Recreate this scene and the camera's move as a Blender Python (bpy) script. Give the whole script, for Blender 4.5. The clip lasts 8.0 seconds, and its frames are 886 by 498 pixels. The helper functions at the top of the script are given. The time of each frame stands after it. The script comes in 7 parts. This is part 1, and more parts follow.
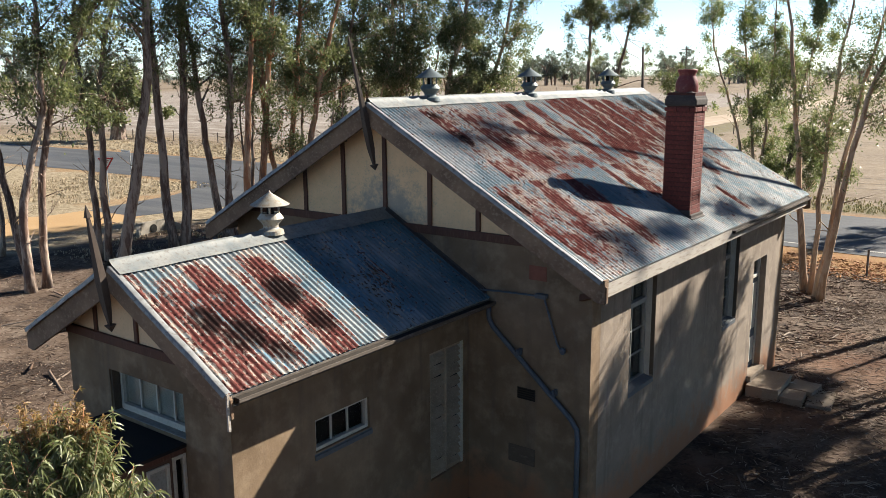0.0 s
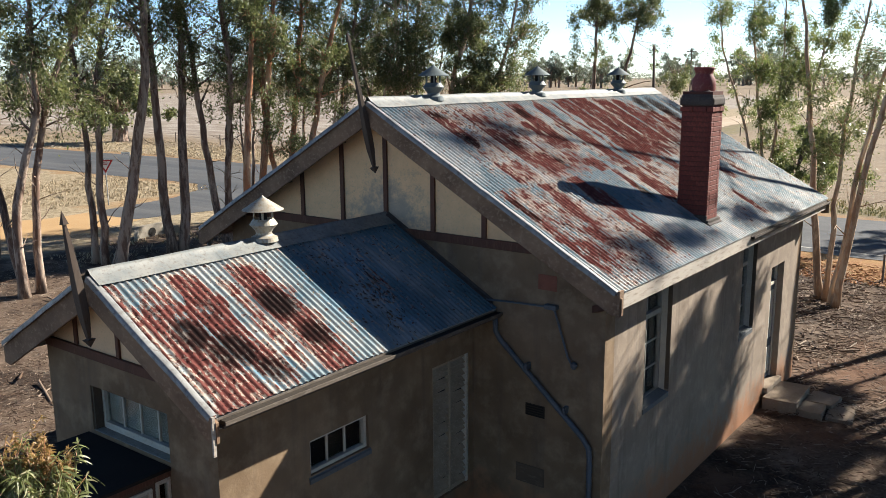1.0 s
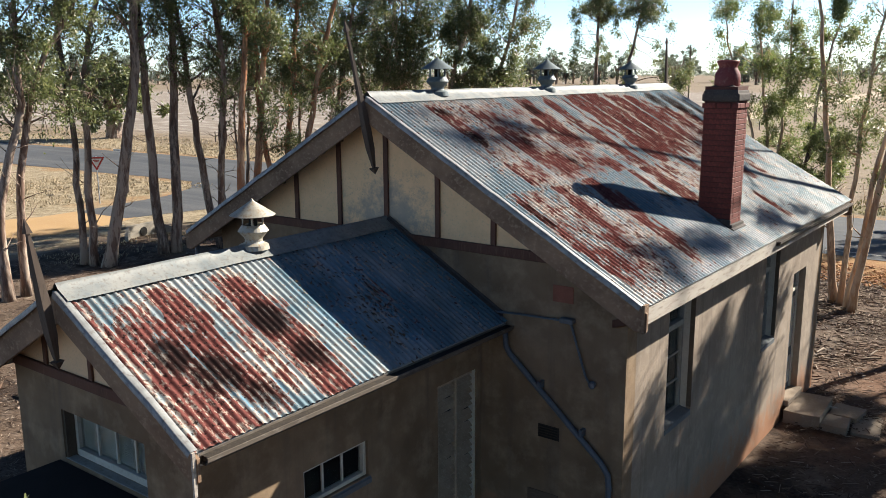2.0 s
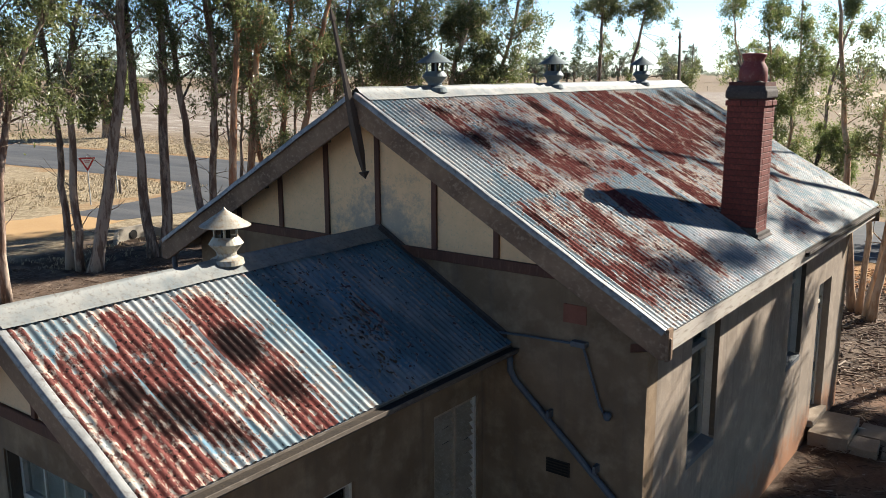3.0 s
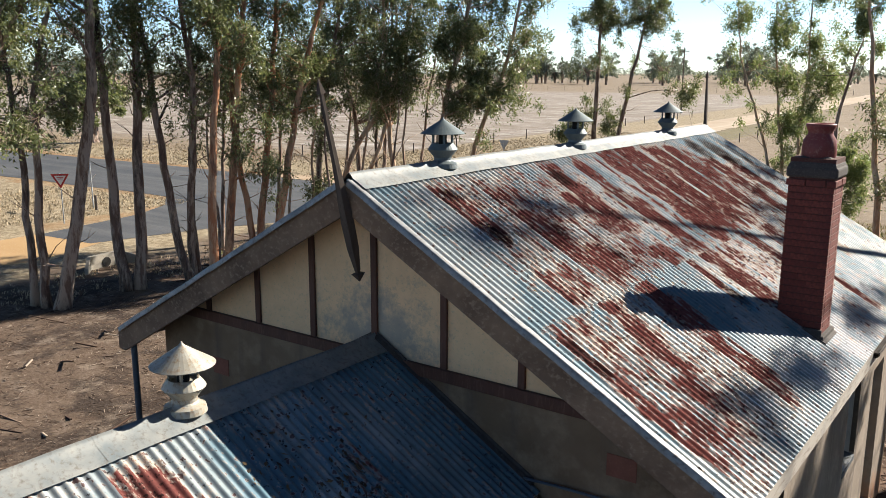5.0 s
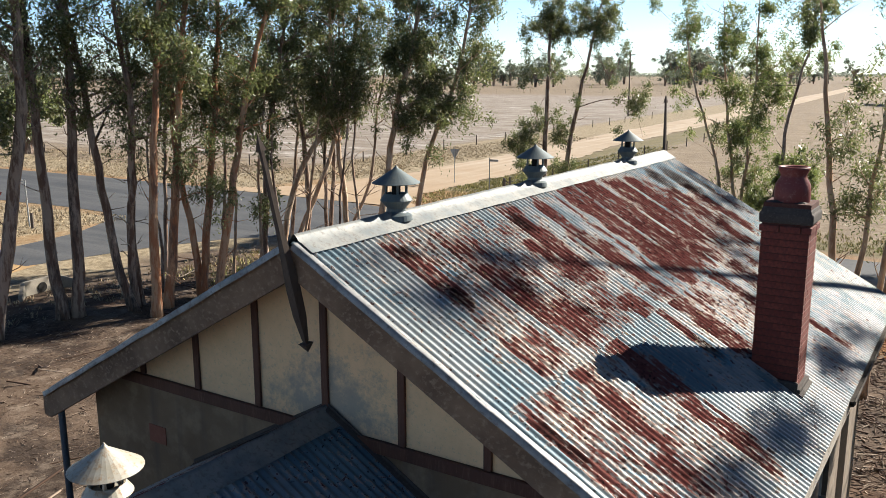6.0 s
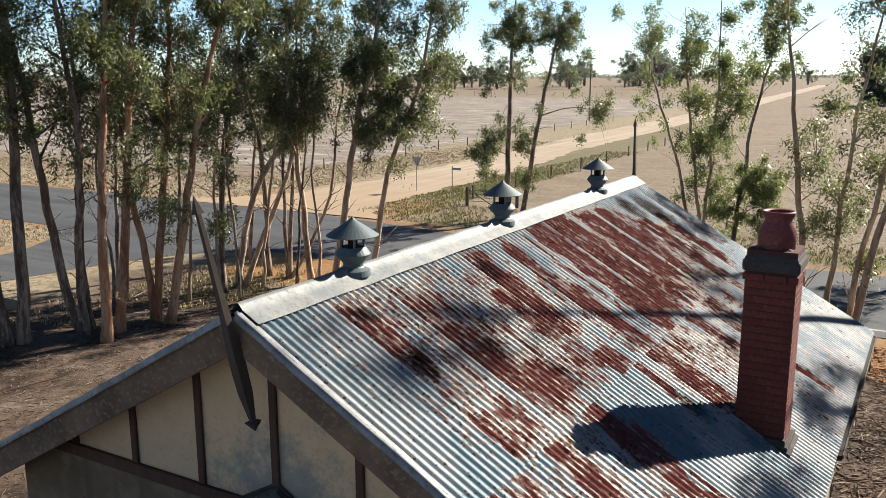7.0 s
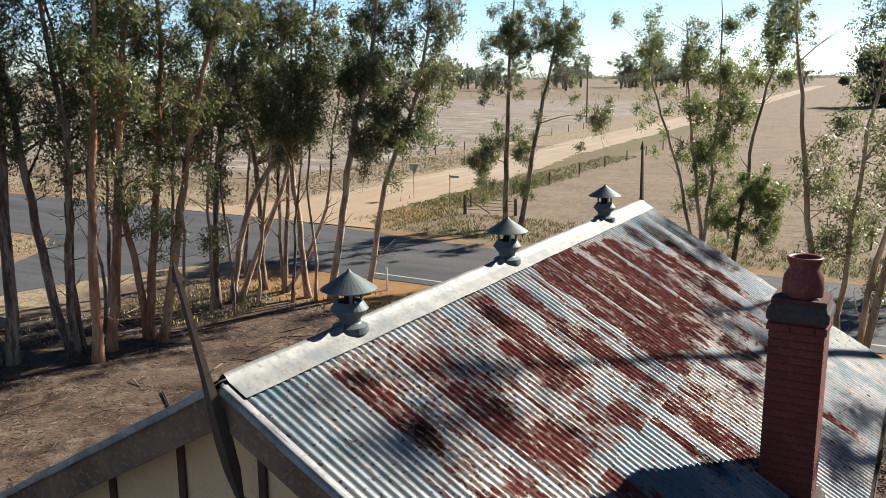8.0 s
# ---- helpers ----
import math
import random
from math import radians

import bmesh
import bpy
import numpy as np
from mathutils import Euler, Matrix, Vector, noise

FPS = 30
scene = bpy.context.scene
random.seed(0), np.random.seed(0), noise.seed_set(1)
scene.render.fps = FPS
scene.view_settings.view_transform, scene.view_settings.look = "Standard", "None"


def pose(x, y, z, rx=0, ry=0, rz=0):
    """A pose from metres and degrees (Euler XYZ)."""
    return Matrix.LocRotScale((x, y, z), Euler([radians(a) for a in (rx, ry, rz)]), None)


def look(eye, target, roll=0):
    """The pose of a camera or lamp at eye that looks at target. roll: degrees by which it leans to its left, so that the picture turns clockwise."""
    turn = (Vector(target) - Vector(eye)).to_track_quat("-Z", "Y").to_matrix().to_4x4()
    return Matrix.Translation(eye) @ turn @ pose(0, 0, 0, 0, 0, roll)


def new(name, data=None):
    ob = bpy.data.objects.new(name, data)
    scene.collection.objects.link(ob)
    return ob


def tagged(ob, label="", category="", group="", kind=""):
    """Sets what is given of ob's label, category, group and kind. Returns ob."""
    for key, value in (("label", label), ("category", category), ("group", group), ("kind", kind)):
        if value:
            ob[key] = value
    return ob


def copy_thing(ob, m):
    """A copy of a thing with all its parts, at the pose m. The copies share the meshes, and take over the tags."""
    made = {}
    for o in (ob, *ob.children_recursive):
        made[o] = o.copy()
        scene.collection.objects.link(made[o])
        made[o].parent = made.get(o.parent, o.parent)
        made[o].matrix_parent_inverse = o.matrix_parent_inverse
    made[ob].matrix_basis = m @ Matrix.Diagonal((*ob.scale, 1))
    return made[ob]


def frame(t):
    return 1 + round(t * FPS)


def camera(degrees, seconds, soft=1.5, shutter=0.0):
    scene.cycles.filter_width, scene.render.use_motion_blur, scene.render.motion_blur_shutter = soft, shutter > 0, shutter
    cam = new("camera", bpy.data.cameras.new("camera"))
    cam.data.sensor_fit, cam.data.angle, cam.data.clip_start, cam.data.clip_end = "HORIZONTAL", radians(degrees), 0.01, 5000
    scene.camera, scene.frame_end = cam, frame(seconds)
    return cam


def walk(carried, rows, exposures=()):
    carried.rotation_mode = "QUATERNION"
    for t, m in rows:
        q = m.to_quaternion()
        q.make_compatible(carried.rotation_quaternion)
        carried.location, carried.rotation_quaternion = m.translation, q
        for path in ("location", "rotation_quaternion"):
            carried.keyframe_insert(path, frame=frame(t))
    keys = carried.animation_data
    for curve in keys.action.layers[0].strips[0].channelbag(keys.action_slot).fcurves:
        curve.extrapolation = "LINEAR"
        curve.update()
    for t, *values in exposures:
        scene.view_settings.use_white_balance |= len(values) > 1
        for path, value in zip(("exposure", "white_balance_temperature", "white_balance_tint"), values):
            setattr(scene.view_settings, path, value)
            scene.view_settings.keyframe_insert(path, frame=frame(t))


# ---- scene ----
cam = camera(54.9, 8.0, soft=0.85)
PATH = [
    (0, (-0.173, 0.412, 7.284), (-1.352, 1.977, 6.884), -0.4),
    (0.5, (-0.368, 0.623, 7.296), (-1.547, 2.188, 6.893), -0.4),
    (1, (-0.633, 1.022, 7.212), (-1.82, 2.583, 6.817), -0.4),
    (1.5, (-0.994, 1.361, 7.198), (-2.173, 2.925, 6.797), -0.3),
    (3, (-2.073, 2.788, 7.086), (-3.254, 4.351, 6.683), -0.3),
    (3.5, (-2.45, 3.29, 7.214), (-3.629, 4.853, 6.81), -0.2),
    (4, (-2.864, 3.689, 7.403), (-4.045, 5.253, 7.003), -0.1),
    (4.5, (-3.287, 4.069, 7.699), (-4.462, 5.636, 7.294), 0.1),
    (6, (-4.201, 5.12, 8.44), (-5.262, 6.766, 8.036), -0.1),
    (6.5, (-4.437, 5.489, 8.654), (-5.441, 7.173, 8.253), -0.1),
    (7, (-4.67, 5.888, 8.844), (-5.658, 7.58, 8.443), -0.2),
    (7.5, (-4.9, 6.204, 9.049), (-5.884, 7.899, 8.648), -0.2),
    (8, (-5.081, 6.476, 9.21), (-6.063, 8.172, 8.812), -0.4),
]
walk(cam, [(t, look(eye, target, roll)) for t, eye, target, roll in PATH], exposures=((0, 1.62), (3, 1.62), (4.5, 1.58), (6, 1.45), (7, 1.38), (8, 1.26)))

# ---- daylight ----
SUN_WAY = Vector((1.0, 2.4, 1.60)).normalized()
SUN_EL = math.asin(SUN_WAY.z)
SUN_AZ = math.atan2(SUN_WAY.x, SUN_WAY.y)
world = bpy.data.worlds.new("daylight")
scene.world = world
world.use_nodes = True
wn = world.node_tree.nodes
sky = wn.new("ShaderNodeTexSky")
sky.sky_type = "NISHITA"
sky.sun_disc = False
sky.sun_elevation, sky.sun_rotation = SUN_EL, SUN_AZ
sky.air_density, sky.dust_density, sky.ozone_density = 1.0, 0.05, 2.0
cool = wn.new("ShaderNodeMix")
cool.data_type, cool.blend_type = "RGBA", "MULTIPLY"
cool.inputs[0].default_value = 1.0
cool.inputs[7].default_value = (0.64, 0.81, 1.08, 1.0)
world.node_tree.links.new(sky.outputs[0], cool.inputs[6])
# pale haze towards the horizon, all round
rise = wn.new("ShaderNodeSeparateXYZ")
world.node_tree.links.new(wn.new("ShaderNodeTexCoord").outputs["Generated"], rise.inputs[0])
haze = wn.new("ShaderNodeMapRange")
haze.interpolation_type = "SMOOTHSTEP"
for socket, value in zip(haze.inputs[1:5], (0.0, 0.55, 2.75, 0.62)):
    socket.default_value = value
world.node_tree.links.new(rise.outputs[2], haze.inputs[0])
pale = wn.new("ShaderNodeVectorMath")
pale.operation = "SCALE"
world.node_tree.links.new(cool.outputs[2], pale.inputs[0])
world.node_tree.links.new(haze.outputs[0], pale.inputs["Scale"])
world.node_tree.links.new(pale.outputs[0], wn["Background"].inputs[0])
wn["Background"].inputs[1].default_value = 0.0265
sun_lamp = bpy.data.lights.new("sun", "SUN")
sun_lamp.energy, sun_lamp.angle, sun_lamp.color = 5.0, radians(0.55), (1.0, 0.93, 0.82)
sun = new("sun", sun_lamp)
sun.matrix_world = look(SUN_WAY * 80, (0, 0, 0))

# ---- node helpers ----


class Nodes:
    """A small writer of node materials."""

    def __init__(self, name, rough=0.8, metal=0.0, spec=0.4):
        self.m = bpy.data.materials.new(name)
        self.m.use_nodes = True
        self.t = self.m.node_tree
        self.b = self.t.nodes["Principled BSDF"]
        self.b.inputs["Roughness"].default_value = rough
        self.b.inputs["Metallic"].default_value = metal
        self.b.inputs["Specular IOR Level"].default_value = spec
        self.co = self.t.nodes.new("ShaderNodeTexCoord").outputs["Object"]

    def put(self, socket, value):
        if isinstance(value, bpy.types.NodeSocket):
            self.t.links.new(value, socket)
        elif isinstance(value, (tuple, list)):
            socket.default_value = (*value, 1.0) if len(value) == 3 and len(socket.default_value) == 4 else value
        else:
            socket.default_value = value

    def node(self, kind, **values):
        n = self.t.nodes.new(kind)
        for k, v in values.items():
            self.put(n.inputs[k], v)
        return n

    def scaled(self, by, vec=None):
        n = self.node("ShaderNodeMapping", Vector=vec or self.co, Scale=by)
        return n.outputs[0]

    def noise(self, scale, detail=4.0, rough=0.6, vec=None, distort=0.0):
        n = self.node("ShaderNodeTexNoise", Vector=vec or self.co, Scale=scale, Detail=detail, Roughness=rough, Distortion=distort)
        return n.outputs["Fac"]

    def ramp(self, fac, a, b, va=0.0, vb=1.0):
        n = self.node("ShaderNodeMapRange", Value=fac)
        for k, v in (("From Min", a), ("From Max", b), ("To Min", va), ("To Max", vb)):
            self.put(n.inputs[k], v)
        return n.outputs[0]

    def mix(self, fac, a, b, blend="MIX"):
        n = self.t.nodes.new("ShaderNodeMix")
        n.data_type, n.blend_type = "RGBA", blend
        self.put(n.inputs[0], fac)
        self.put(n.inputs[6], a)
        self.put(n.inputs[7], b)
        return n.outputs[2]

    def math(self, op, a, b=0.0, clamp=False):
        n = self.t.nodes.new("ShaderNodeMath")
        n.operation, n.use_clamp = op, clamp
        self.put(n.inputs[0], a)
        self.put(n.inputs[1], b)
        return n.outputs[0]

    def attr(self, name):
        n = self.t.nodes.new("ShaderNodeAttribute")
        n.attribute_name = name
        return n.outputs["Fac"]

    def piece(self):
        return self.t.nodes.new("ShaderNodeObjectInfo").outputs["Random"]

    def island(self):
        return self.t.nodes.new("ShaderNodeNewGeometry").outputs["Random Per Island"]

    def done(self, colour, rough=None, bump=None, strength=0.3, dist=0.01, metal=None):
        self.put(self.b.inputs["Base Color"], colour)
        if rough is not None:
            self.put(self.b.inputs["Roughness"], rough)
        if metal is not None:
            self.put(self.b.inputs["Metallic"], metal)
        if bump is not None:
            n = self.node("ShaderNodeBump", Height=bump, Strength=strength, Distance=dist)
            self.put(self.b.inputs["Normal"], n.outputs[0])
        return self.m


def two_scale(name, a, b, c, coarse, fine, rough=0.85, strength=0.3, dist=0.01, stretch=(1, 1, 1), metal=0.0, spec=0.3):
    """Base a, broken by patches of b at the coarse scale and flecks of c at the fine one."""
    n = Nodes(name, rough, metal, spec)
    vec = n.scaled(stretch)
    big, small = n.noise(coarse, 5, 0.6, vec), n.noise(fine, 4, 0.65, vec)
    col = n.mix(n.ramp(big, 0.35, 0.68), a, b)
    col = n.mix(n.ramp(small, 0.52, 0.75), col, c)
    return n.done(col, n.ramp(small, 0.2, 0.8, rough - 0.1, min(1, rough + 0.1)), n.math("ADD", small, big), strength, dist)


# ---- materials ----
def iron_material():
    n = Nodes("galvanised_iron", 0.6, 0.1, 0.25)
    # dark carries soot and grime, and also shade painted on the roofs
    rust, dark = n.attr("rust"), n.attr("dark")
    rnd = n.piece()
    blot, fine = n.noise(2.6, 5, 0.7), n.noise(22, 4, 0.7)
    spot = n.noise(13.0, 4, 0.68, n.scaled((0.42, 1.25, 0.42)))
    streak = n.noise(3.2, 4, 0.6, n.scaled((0.6, 8.0, 0.6)))
    tone = n.noise(1.15, 4, 0.6, n.scaled((0.75, 1.0, 0.75)))
    zinc = n.mix(n.ramp(blot, 0.35, 0.7), (0.275, 0.292, 0.295), (0.150, 0.188, 0.204))
    zinc = n.mix(n.ramp(streak, 0.45, 0.75, 0.0, 0.6), zinc, (0.370, 0.378, 0.368))
    # dark turns the zinc blue, which paints the hall's shade on the wing roof
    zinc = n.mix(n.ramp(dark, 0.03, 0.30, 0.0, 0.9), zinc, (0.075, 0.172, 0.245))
    zinc = n.mix(n.ramp(rnd, 0.0, 1.0, 0.0, 0.35), zinc, (0.155, 0.195, 0.205))
    crest = n.attr("crest")
    body = n.math("ADD", n.math("MULTIPLY", n.math("SUBTRACT", spot, 0.5), 2.5), n.math("MULTIPLY", n.math("SUBTRACT", blot, 0.5), 1.1))
    body = n.math("ADD", body, n.math("MULTIPLY", n.math("SUBTRACT", fine, 0.5), 1.0))
    body = n.math("ADD", n.math("ADD", body, rust), n.math("MULTIPLY", crest, 0.15))
    grain = n.noise(38, 3, 0.7, n.scaled((0.7, 1.0, 0.7)))
    body = n.math("SUBTRACT", body, n.ramp(grain, 0.57, 0.70, 0.0, 0.08))
    mask = n.ramp(body, 0.52, 0.82)
    halo = n.ramp(body, 0.30, 0.58, 0.0, 0.8)
    red = n.mix(n.ramp(fine, 0.35, 0.7), (0.100, 0.031, 0.028), (0.150, 0.062, 0.054))
    red = n.mix(n.ramp(blot, 0.5, 0.75), red, (0.066, 0.021, 0.020))
    red = n.mix(n.ramp(body, 0.56, 0.88), (0.28, 0.185, 0.145), red)
    col = n.mix(halo, zinc, (0.41, 0.335, 0.265))
    col = n.mix(n.ramp(tone, 0.46, 0.60, 0.0, 0.82), col, (0.062, 0.118, 0.152))
    col = n.mix(mask, col, red)
    grit = n.math("ADD", n.math("MULTIPLY", n.math("SUBTRACT", spot, 0.5), 0.7), n.math("MULTIPLY", n.math("SUBTRACT", fine, 0.5), 0.5))
    # near-black soot, and the deepest of the painted shade
    soot_shade = n.ramp(n.math("ADD", n.math("ADD", dark, grit), n.math("MULTIPLY", n.math("SUBTRACT", blot, 0.5), 0.9)), 0.42, 1.12, 0.0, 0.97)
    col = n.mix(soot_shade, col, (0.012, 0.007, 0.006))
    fleck = n.math("ADD", n.noise(24, 3, 0.6), n.math("ADD", n.math("MULTIPLY", rust, 0.06), n.math("MULTIPLY", dark, 0.04)))
    soot_shade = n.math("MAXIMUM", soot_shade, n.ramp(fleck, 0.635, 0.70, 0.0, 0.9))
    bare = n.math("MULTIPLY", n.math("SUBTRACT", 1.0, mask), n.ramp(rust, 0.55, 0.80, 1.0, 0.0))
    blob = n.math("ADD", n.noise(15, 2, 0.5), n.math("MULTIPLY", rust, 0.20))
    col = n.mix(n.math("MULTIPLY", bare, n.ramp(blob, 0.64, 0.685, 0.0, 0.5)), col, (0.40, 0.35, 0.30))
    col = n.mix(n.math("MULTIPLY", bare, n.ramp(blob, 0.685, 0.715, 0.0, 0.92)), col, (0.062, 0.030, 0.030))
    col = n.mix(soot_shade, col, (0.014, 0.010, 0.010))
    rough = n.mix(mask, n.ramp(fine, 0.2, 0.8, 0.46, 0.64), (0.663, 0.663, 0.663))
    metal = n.math("MULTIPLY", n.math("SUBTRACT", 1.0, n.math("MAXIMUM", mask, soot_shade)), 0.22)
    n.put(n.b.inputs["Specular IOR Level"], n.math("MULTIPLY", n.math("SUBTRACT", 1.0, n.math("MAXIMUM", mask, soot_shade)), 0.25))
    return n.done(col, rough, n.math("ADD", fine, spot), 0.14, 0.005, metal)


IRON = iron_material()
CAPPING = two_scale("dull_ridge_capping", (0.235, 0.236, 0.220), (0.128, 0.150, 0.158), (0.12, 0.105, 0.088), 3.5, 22, 0.62, 0.25, 0.004, metal=0.15)
VERGE = two_scale("pale_verge_metal", (0.28, 0.285, 0.28), (0.15, 0.155, 0.155), (0.10, 0.08, 0.07), 5, 18, 0.5, 0.2, 0.003, metal=0.2)
COWL_GREY = two_scale("painted_cowl_metal", (0.108, 0.138, 0.142), (0.082, 0.104, 0.112), (0.15, 0.155, 0.14), 5, 30, 0.55, 0.2, 0.003, metal=0.2)
COWL_PALE = two_scale("bare_cowl_metal", (0.374, 0.359, 0.312), (0.312, 0.281, 0.218), (0.257, 0.156, 0.086), 6, 24, 0.55, 0.2, 0.003, metal=0.3)


def wall_render(name, base, dim, pale):
    """Old cement render: cloudy patches, rain streaks, hairline flecks, and red soil splashed up its foot."""
    n = Nodes(name, 0.94, 0, 0.25)
    big, mid, fine = n.noise(0.55, 5, 0.62), n.noise(2.6, 6, 0.68), n.noise(26, 4, 0.7)
    streak = n.noise(2.4, 4, 0.6, n.scaled((1.6, 1.6, 0.10)))
    z = n.node("ShaderNodeSeparateXYZ", Vector=n.co).outputs[2]
    col = n.mix(n.ramp(big, 0.36, 0.64), base, dim)
    col = n.mix(n.ramp(mid, 0.48, 0.72, 0, 0.75), col, pale)
    col = n.mix(n.ramp(streak, 0.54, 0.74, 0, 0.6), col, (0.105, 0.082, 0.065))
    col = n.mix(n.ramp(fine, 0.60, 0.78, 0, 0.5), col, (0.125, 0.100, 0.080))
    soil = n.math("ADD", n.math("MULTIPLY", mid, 1.5), n.math("MULTIPLY", z, -0.75))
    col = n.mix(n.ramp(soil, 0.0, 0.48, 0, 0.92), col, (0.27, 0.125, 0.062))
    return n.done(col, None, n.math("ADD", mid, fine), 0.4, 0.008)


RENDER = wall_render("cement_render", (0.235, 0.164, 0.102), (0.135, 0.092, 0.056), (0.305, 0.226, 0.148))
# a paler, greyer mix of the render, only for the hall's side wall
GREY_RENDER = wall_render("grey_cement_render", (0.275, 0.222, 0.172), (0.190, 0.150, 0.115), (0.350, 0.290, 0.230))
CREAM = two_scale("cream_roughcast", (0.74, 0.51, 0.31), (0.65, 0.45, 0.275), (0.54, 0.39, 0.25), 1.6, 40, 0.93, 0.5, 0.005)


def mouldy_cream():
    """Cream roughcast with a bloom of damp mould low in the middle."""
    n = Nodes("mouldy_cream_roughcast", 0.93, 0, 0.3)
    xyz = n.node("ShaderNodeSeparateXYZ", Vector=n.co)
    dx = n.math("MULTIPLY", n.math("SUBTRACT", xyz.outputs[0], -9.75), 0.85)
    dz = n.math("MULTIPLY", n.math("SUBTRACT", xyz.outputs[2], 4.95), 1.15)
    near = n.math("SQRT", n.math("ADD", n.math("MULTIPLY", dx, dx), n.math("MULTIPLY", dz, dz)))
    a, b = n.noise(3.2, 6, 0.7), n.noise(30, 4, 0.7)
    col = n.mix(n.ramp(a, 0.35, 0.68), (0.75, 0.505, 0.290), (0.65, 0.435, 0.25))
    col = n.mix(n.ramp(b, 0.55, 0.75), col, (0.46, 0.37, 0.24))
    damp = n.math("SUBTRACT", n.math("ADD", a, n.math("MULTIPLY", b, 0.25)), n.math("MULTIPLY", near, 0.42))
    col = n.mix(n.ramp(damp, 0.27, 0.50, 0.0, 0.65), col, (0.19, 0.22, 0.22))
    return n.done(col, None, n.math("ADD", a, b), 0.5, 0.005)


MOULDY = mouldy_cream()
LOUVRE = two_scale("dusty_louvre_paint", (0.37, 0.30, 0.215), (0.27, 0.215, 0.15), (0.46, 0.385, 0.29), 4, 26, 0.85, 0.2, 0.003)
DEBRIS = two_scale("gutter_debris", (0.035, 0.027, 0.02), (0.02, 0.016, 0.013), (0.06, 0.045, 0.03), 8, 40, 0.95, 0.6, 0.01)
BATTEN = two_scale("brown_batten_paint", (0.078, 0.037, 0.025), (0.109, 0.048, 0.031), (0.140, 0.078, 0.055), 4, 40, 0.75, 0.25, 0.003, (1, 1, 0.15))
BARGE = two_scale("grey_weathered_timber", (0.225, 0.145, 0.092), (0.115, 0.072, 0.047), (0.31, 0.22, 0.15), 2.0, 22, 0.88, 0.5, 0.005, (0.8, 6, 1.0))
FASCIA = two_scale("flaking_fascia_paint", (0.431, 0.394, 0.342), (0.337, 0.300, 0.258), (0.160, 0.121, 0.098), 2.5, 18, 0.8, 0.4, 0.004, (1, 0.25, 1.6))
SPEAR = two_scale("dark_finial_timber", (0.066, 0.046, 0.036), (0.094, 0.072, 0.056), (0.041, 0.030, 0.025), 5, 40, 0.8, 0.3, 0.003, (1, 1, 0.2))
PAINT = two_scale("cream_joinery_paint", (0.503, 0.475, 0.404), (0.430, 0.404, 0.340), (0.340, 0.305, 0.251), 5, 30, 0.6, 0.2, 0.002)
SILL = two_scale("blue_grey_sill_paint", (0.092, 0.108, 0.122), (0.122, 0.130, 0.136), (0.08, 0.082, 0.08), 5, 30, 0.7, 0.2, 0.002)
# darker copy of the cream joinery paint, with shade mixed into its colour
SHADED_PAINT = two_scale("shaded_joinery_paint", (0.31, 0.31, 0.28), (0.25, 0.25, 0.225), (0.18, 0.165, 0.14), 5, 30, 0.65, 0.2, 0.002)
GUTTER = two_scale("rusty_gutter_metal", (0.115, 0.095, 0.077), (0.072, 0.058, 0.047), (0.19, 0.165, 0.14), 3, 20, 0.75, 0.3, 0.004, (1, 0.3, 1))
# near-black colour that stands in for the unlit rooms behind the panes
ROOM_SHADE = two_scale("unlit_room_black", (0.012, 0.020, 0.021), (0.02, 0.03, 0.031), (0.009, 0.013, 0.013), 4, 20, 0.9)
PIPE = two_scale("grey_downpipe_paint", (0.085, 0.105, 0.130), (0.070, 0.085, 0.102), (0.130, 0.130, 0.130), 5, 25, 0.55, 0.1, 0.002)
BRICK = Nodes("red_painted_brick", 0.8, 0, 0.3)
_r = BRICK.piece()
BRICK = BRICK.done(BRICK.mix(BRICK.ramp(BRICK.noise(30, 4), 0.4, 0.72), BRICK.mix(_r, (0.125, 0.029, 0.022), (0.180, 0.044, 0.032)), (0.080, 0.024, 0.020)), None, BRICK.noise(55, 4), 0.5, 0.004)
MORTAR = two_scale("dark_mortar", (0.082, 0.030, 0.023), (0.060, 0.024, 0.019), (0.105, 0.055, 0.042), 8, 50, 0.95, 0.5, 0.004)
CAPCEM = two_scale("weathered_cement_cap", (0.065, 0.054, 0.048), (0.043, 0.037, 0.034), (0.103, 0.090, 0.082), 6, 30, 0.9, 0.5, 0.006)
POT = two_scale("red_terracotta", (0.170, 0.036, 0.032), (0.125, 0.028, 0.025), (0.24, 0.105, 0.085), 6, 26, 0.5, 0.25, 0.003)
FELT = two_scale("black_roof_felt", (0.012, 0.011, 0.011), (0.017, 0.015, 0.014), (0.024, 0.021, 0.019), 3, 20, 0.95, 0.3, 0.004)
PORCH = two_scale("brown_porch_boards", (0.105, 0.062, 0.042), (0.078, 0.046, 0.032), (0.135, 0.088, 0.062), 3, 26, 0.85, 0.3, 0.004, (1, 1, 0.2))
# near-black that paints the shade inside holes and openings
GAP = two_scale("void_shade_black", (0.009, 0.009, 0.008), (0.014, 0.012, 0.011), (0.008, 0.008, 0.008), 3, 20, 0.9)
SOFFIT = two_scale("soffit_timber", (0.109, 0.082, 0.057), (0.082, 0.060, 0.044), (0.147, 0.115, 0.082), 3, 24, 0.85, 0.3, 0.003, (0.3, 4, 1))
STEP = two_scale("worn_step_stone", (0.229, 0.180, 0.131), (0.186, 0.142, 0.104), (0.273, 0.229, 0.175), 3, 24, 0.95, 0.4, 0.006)
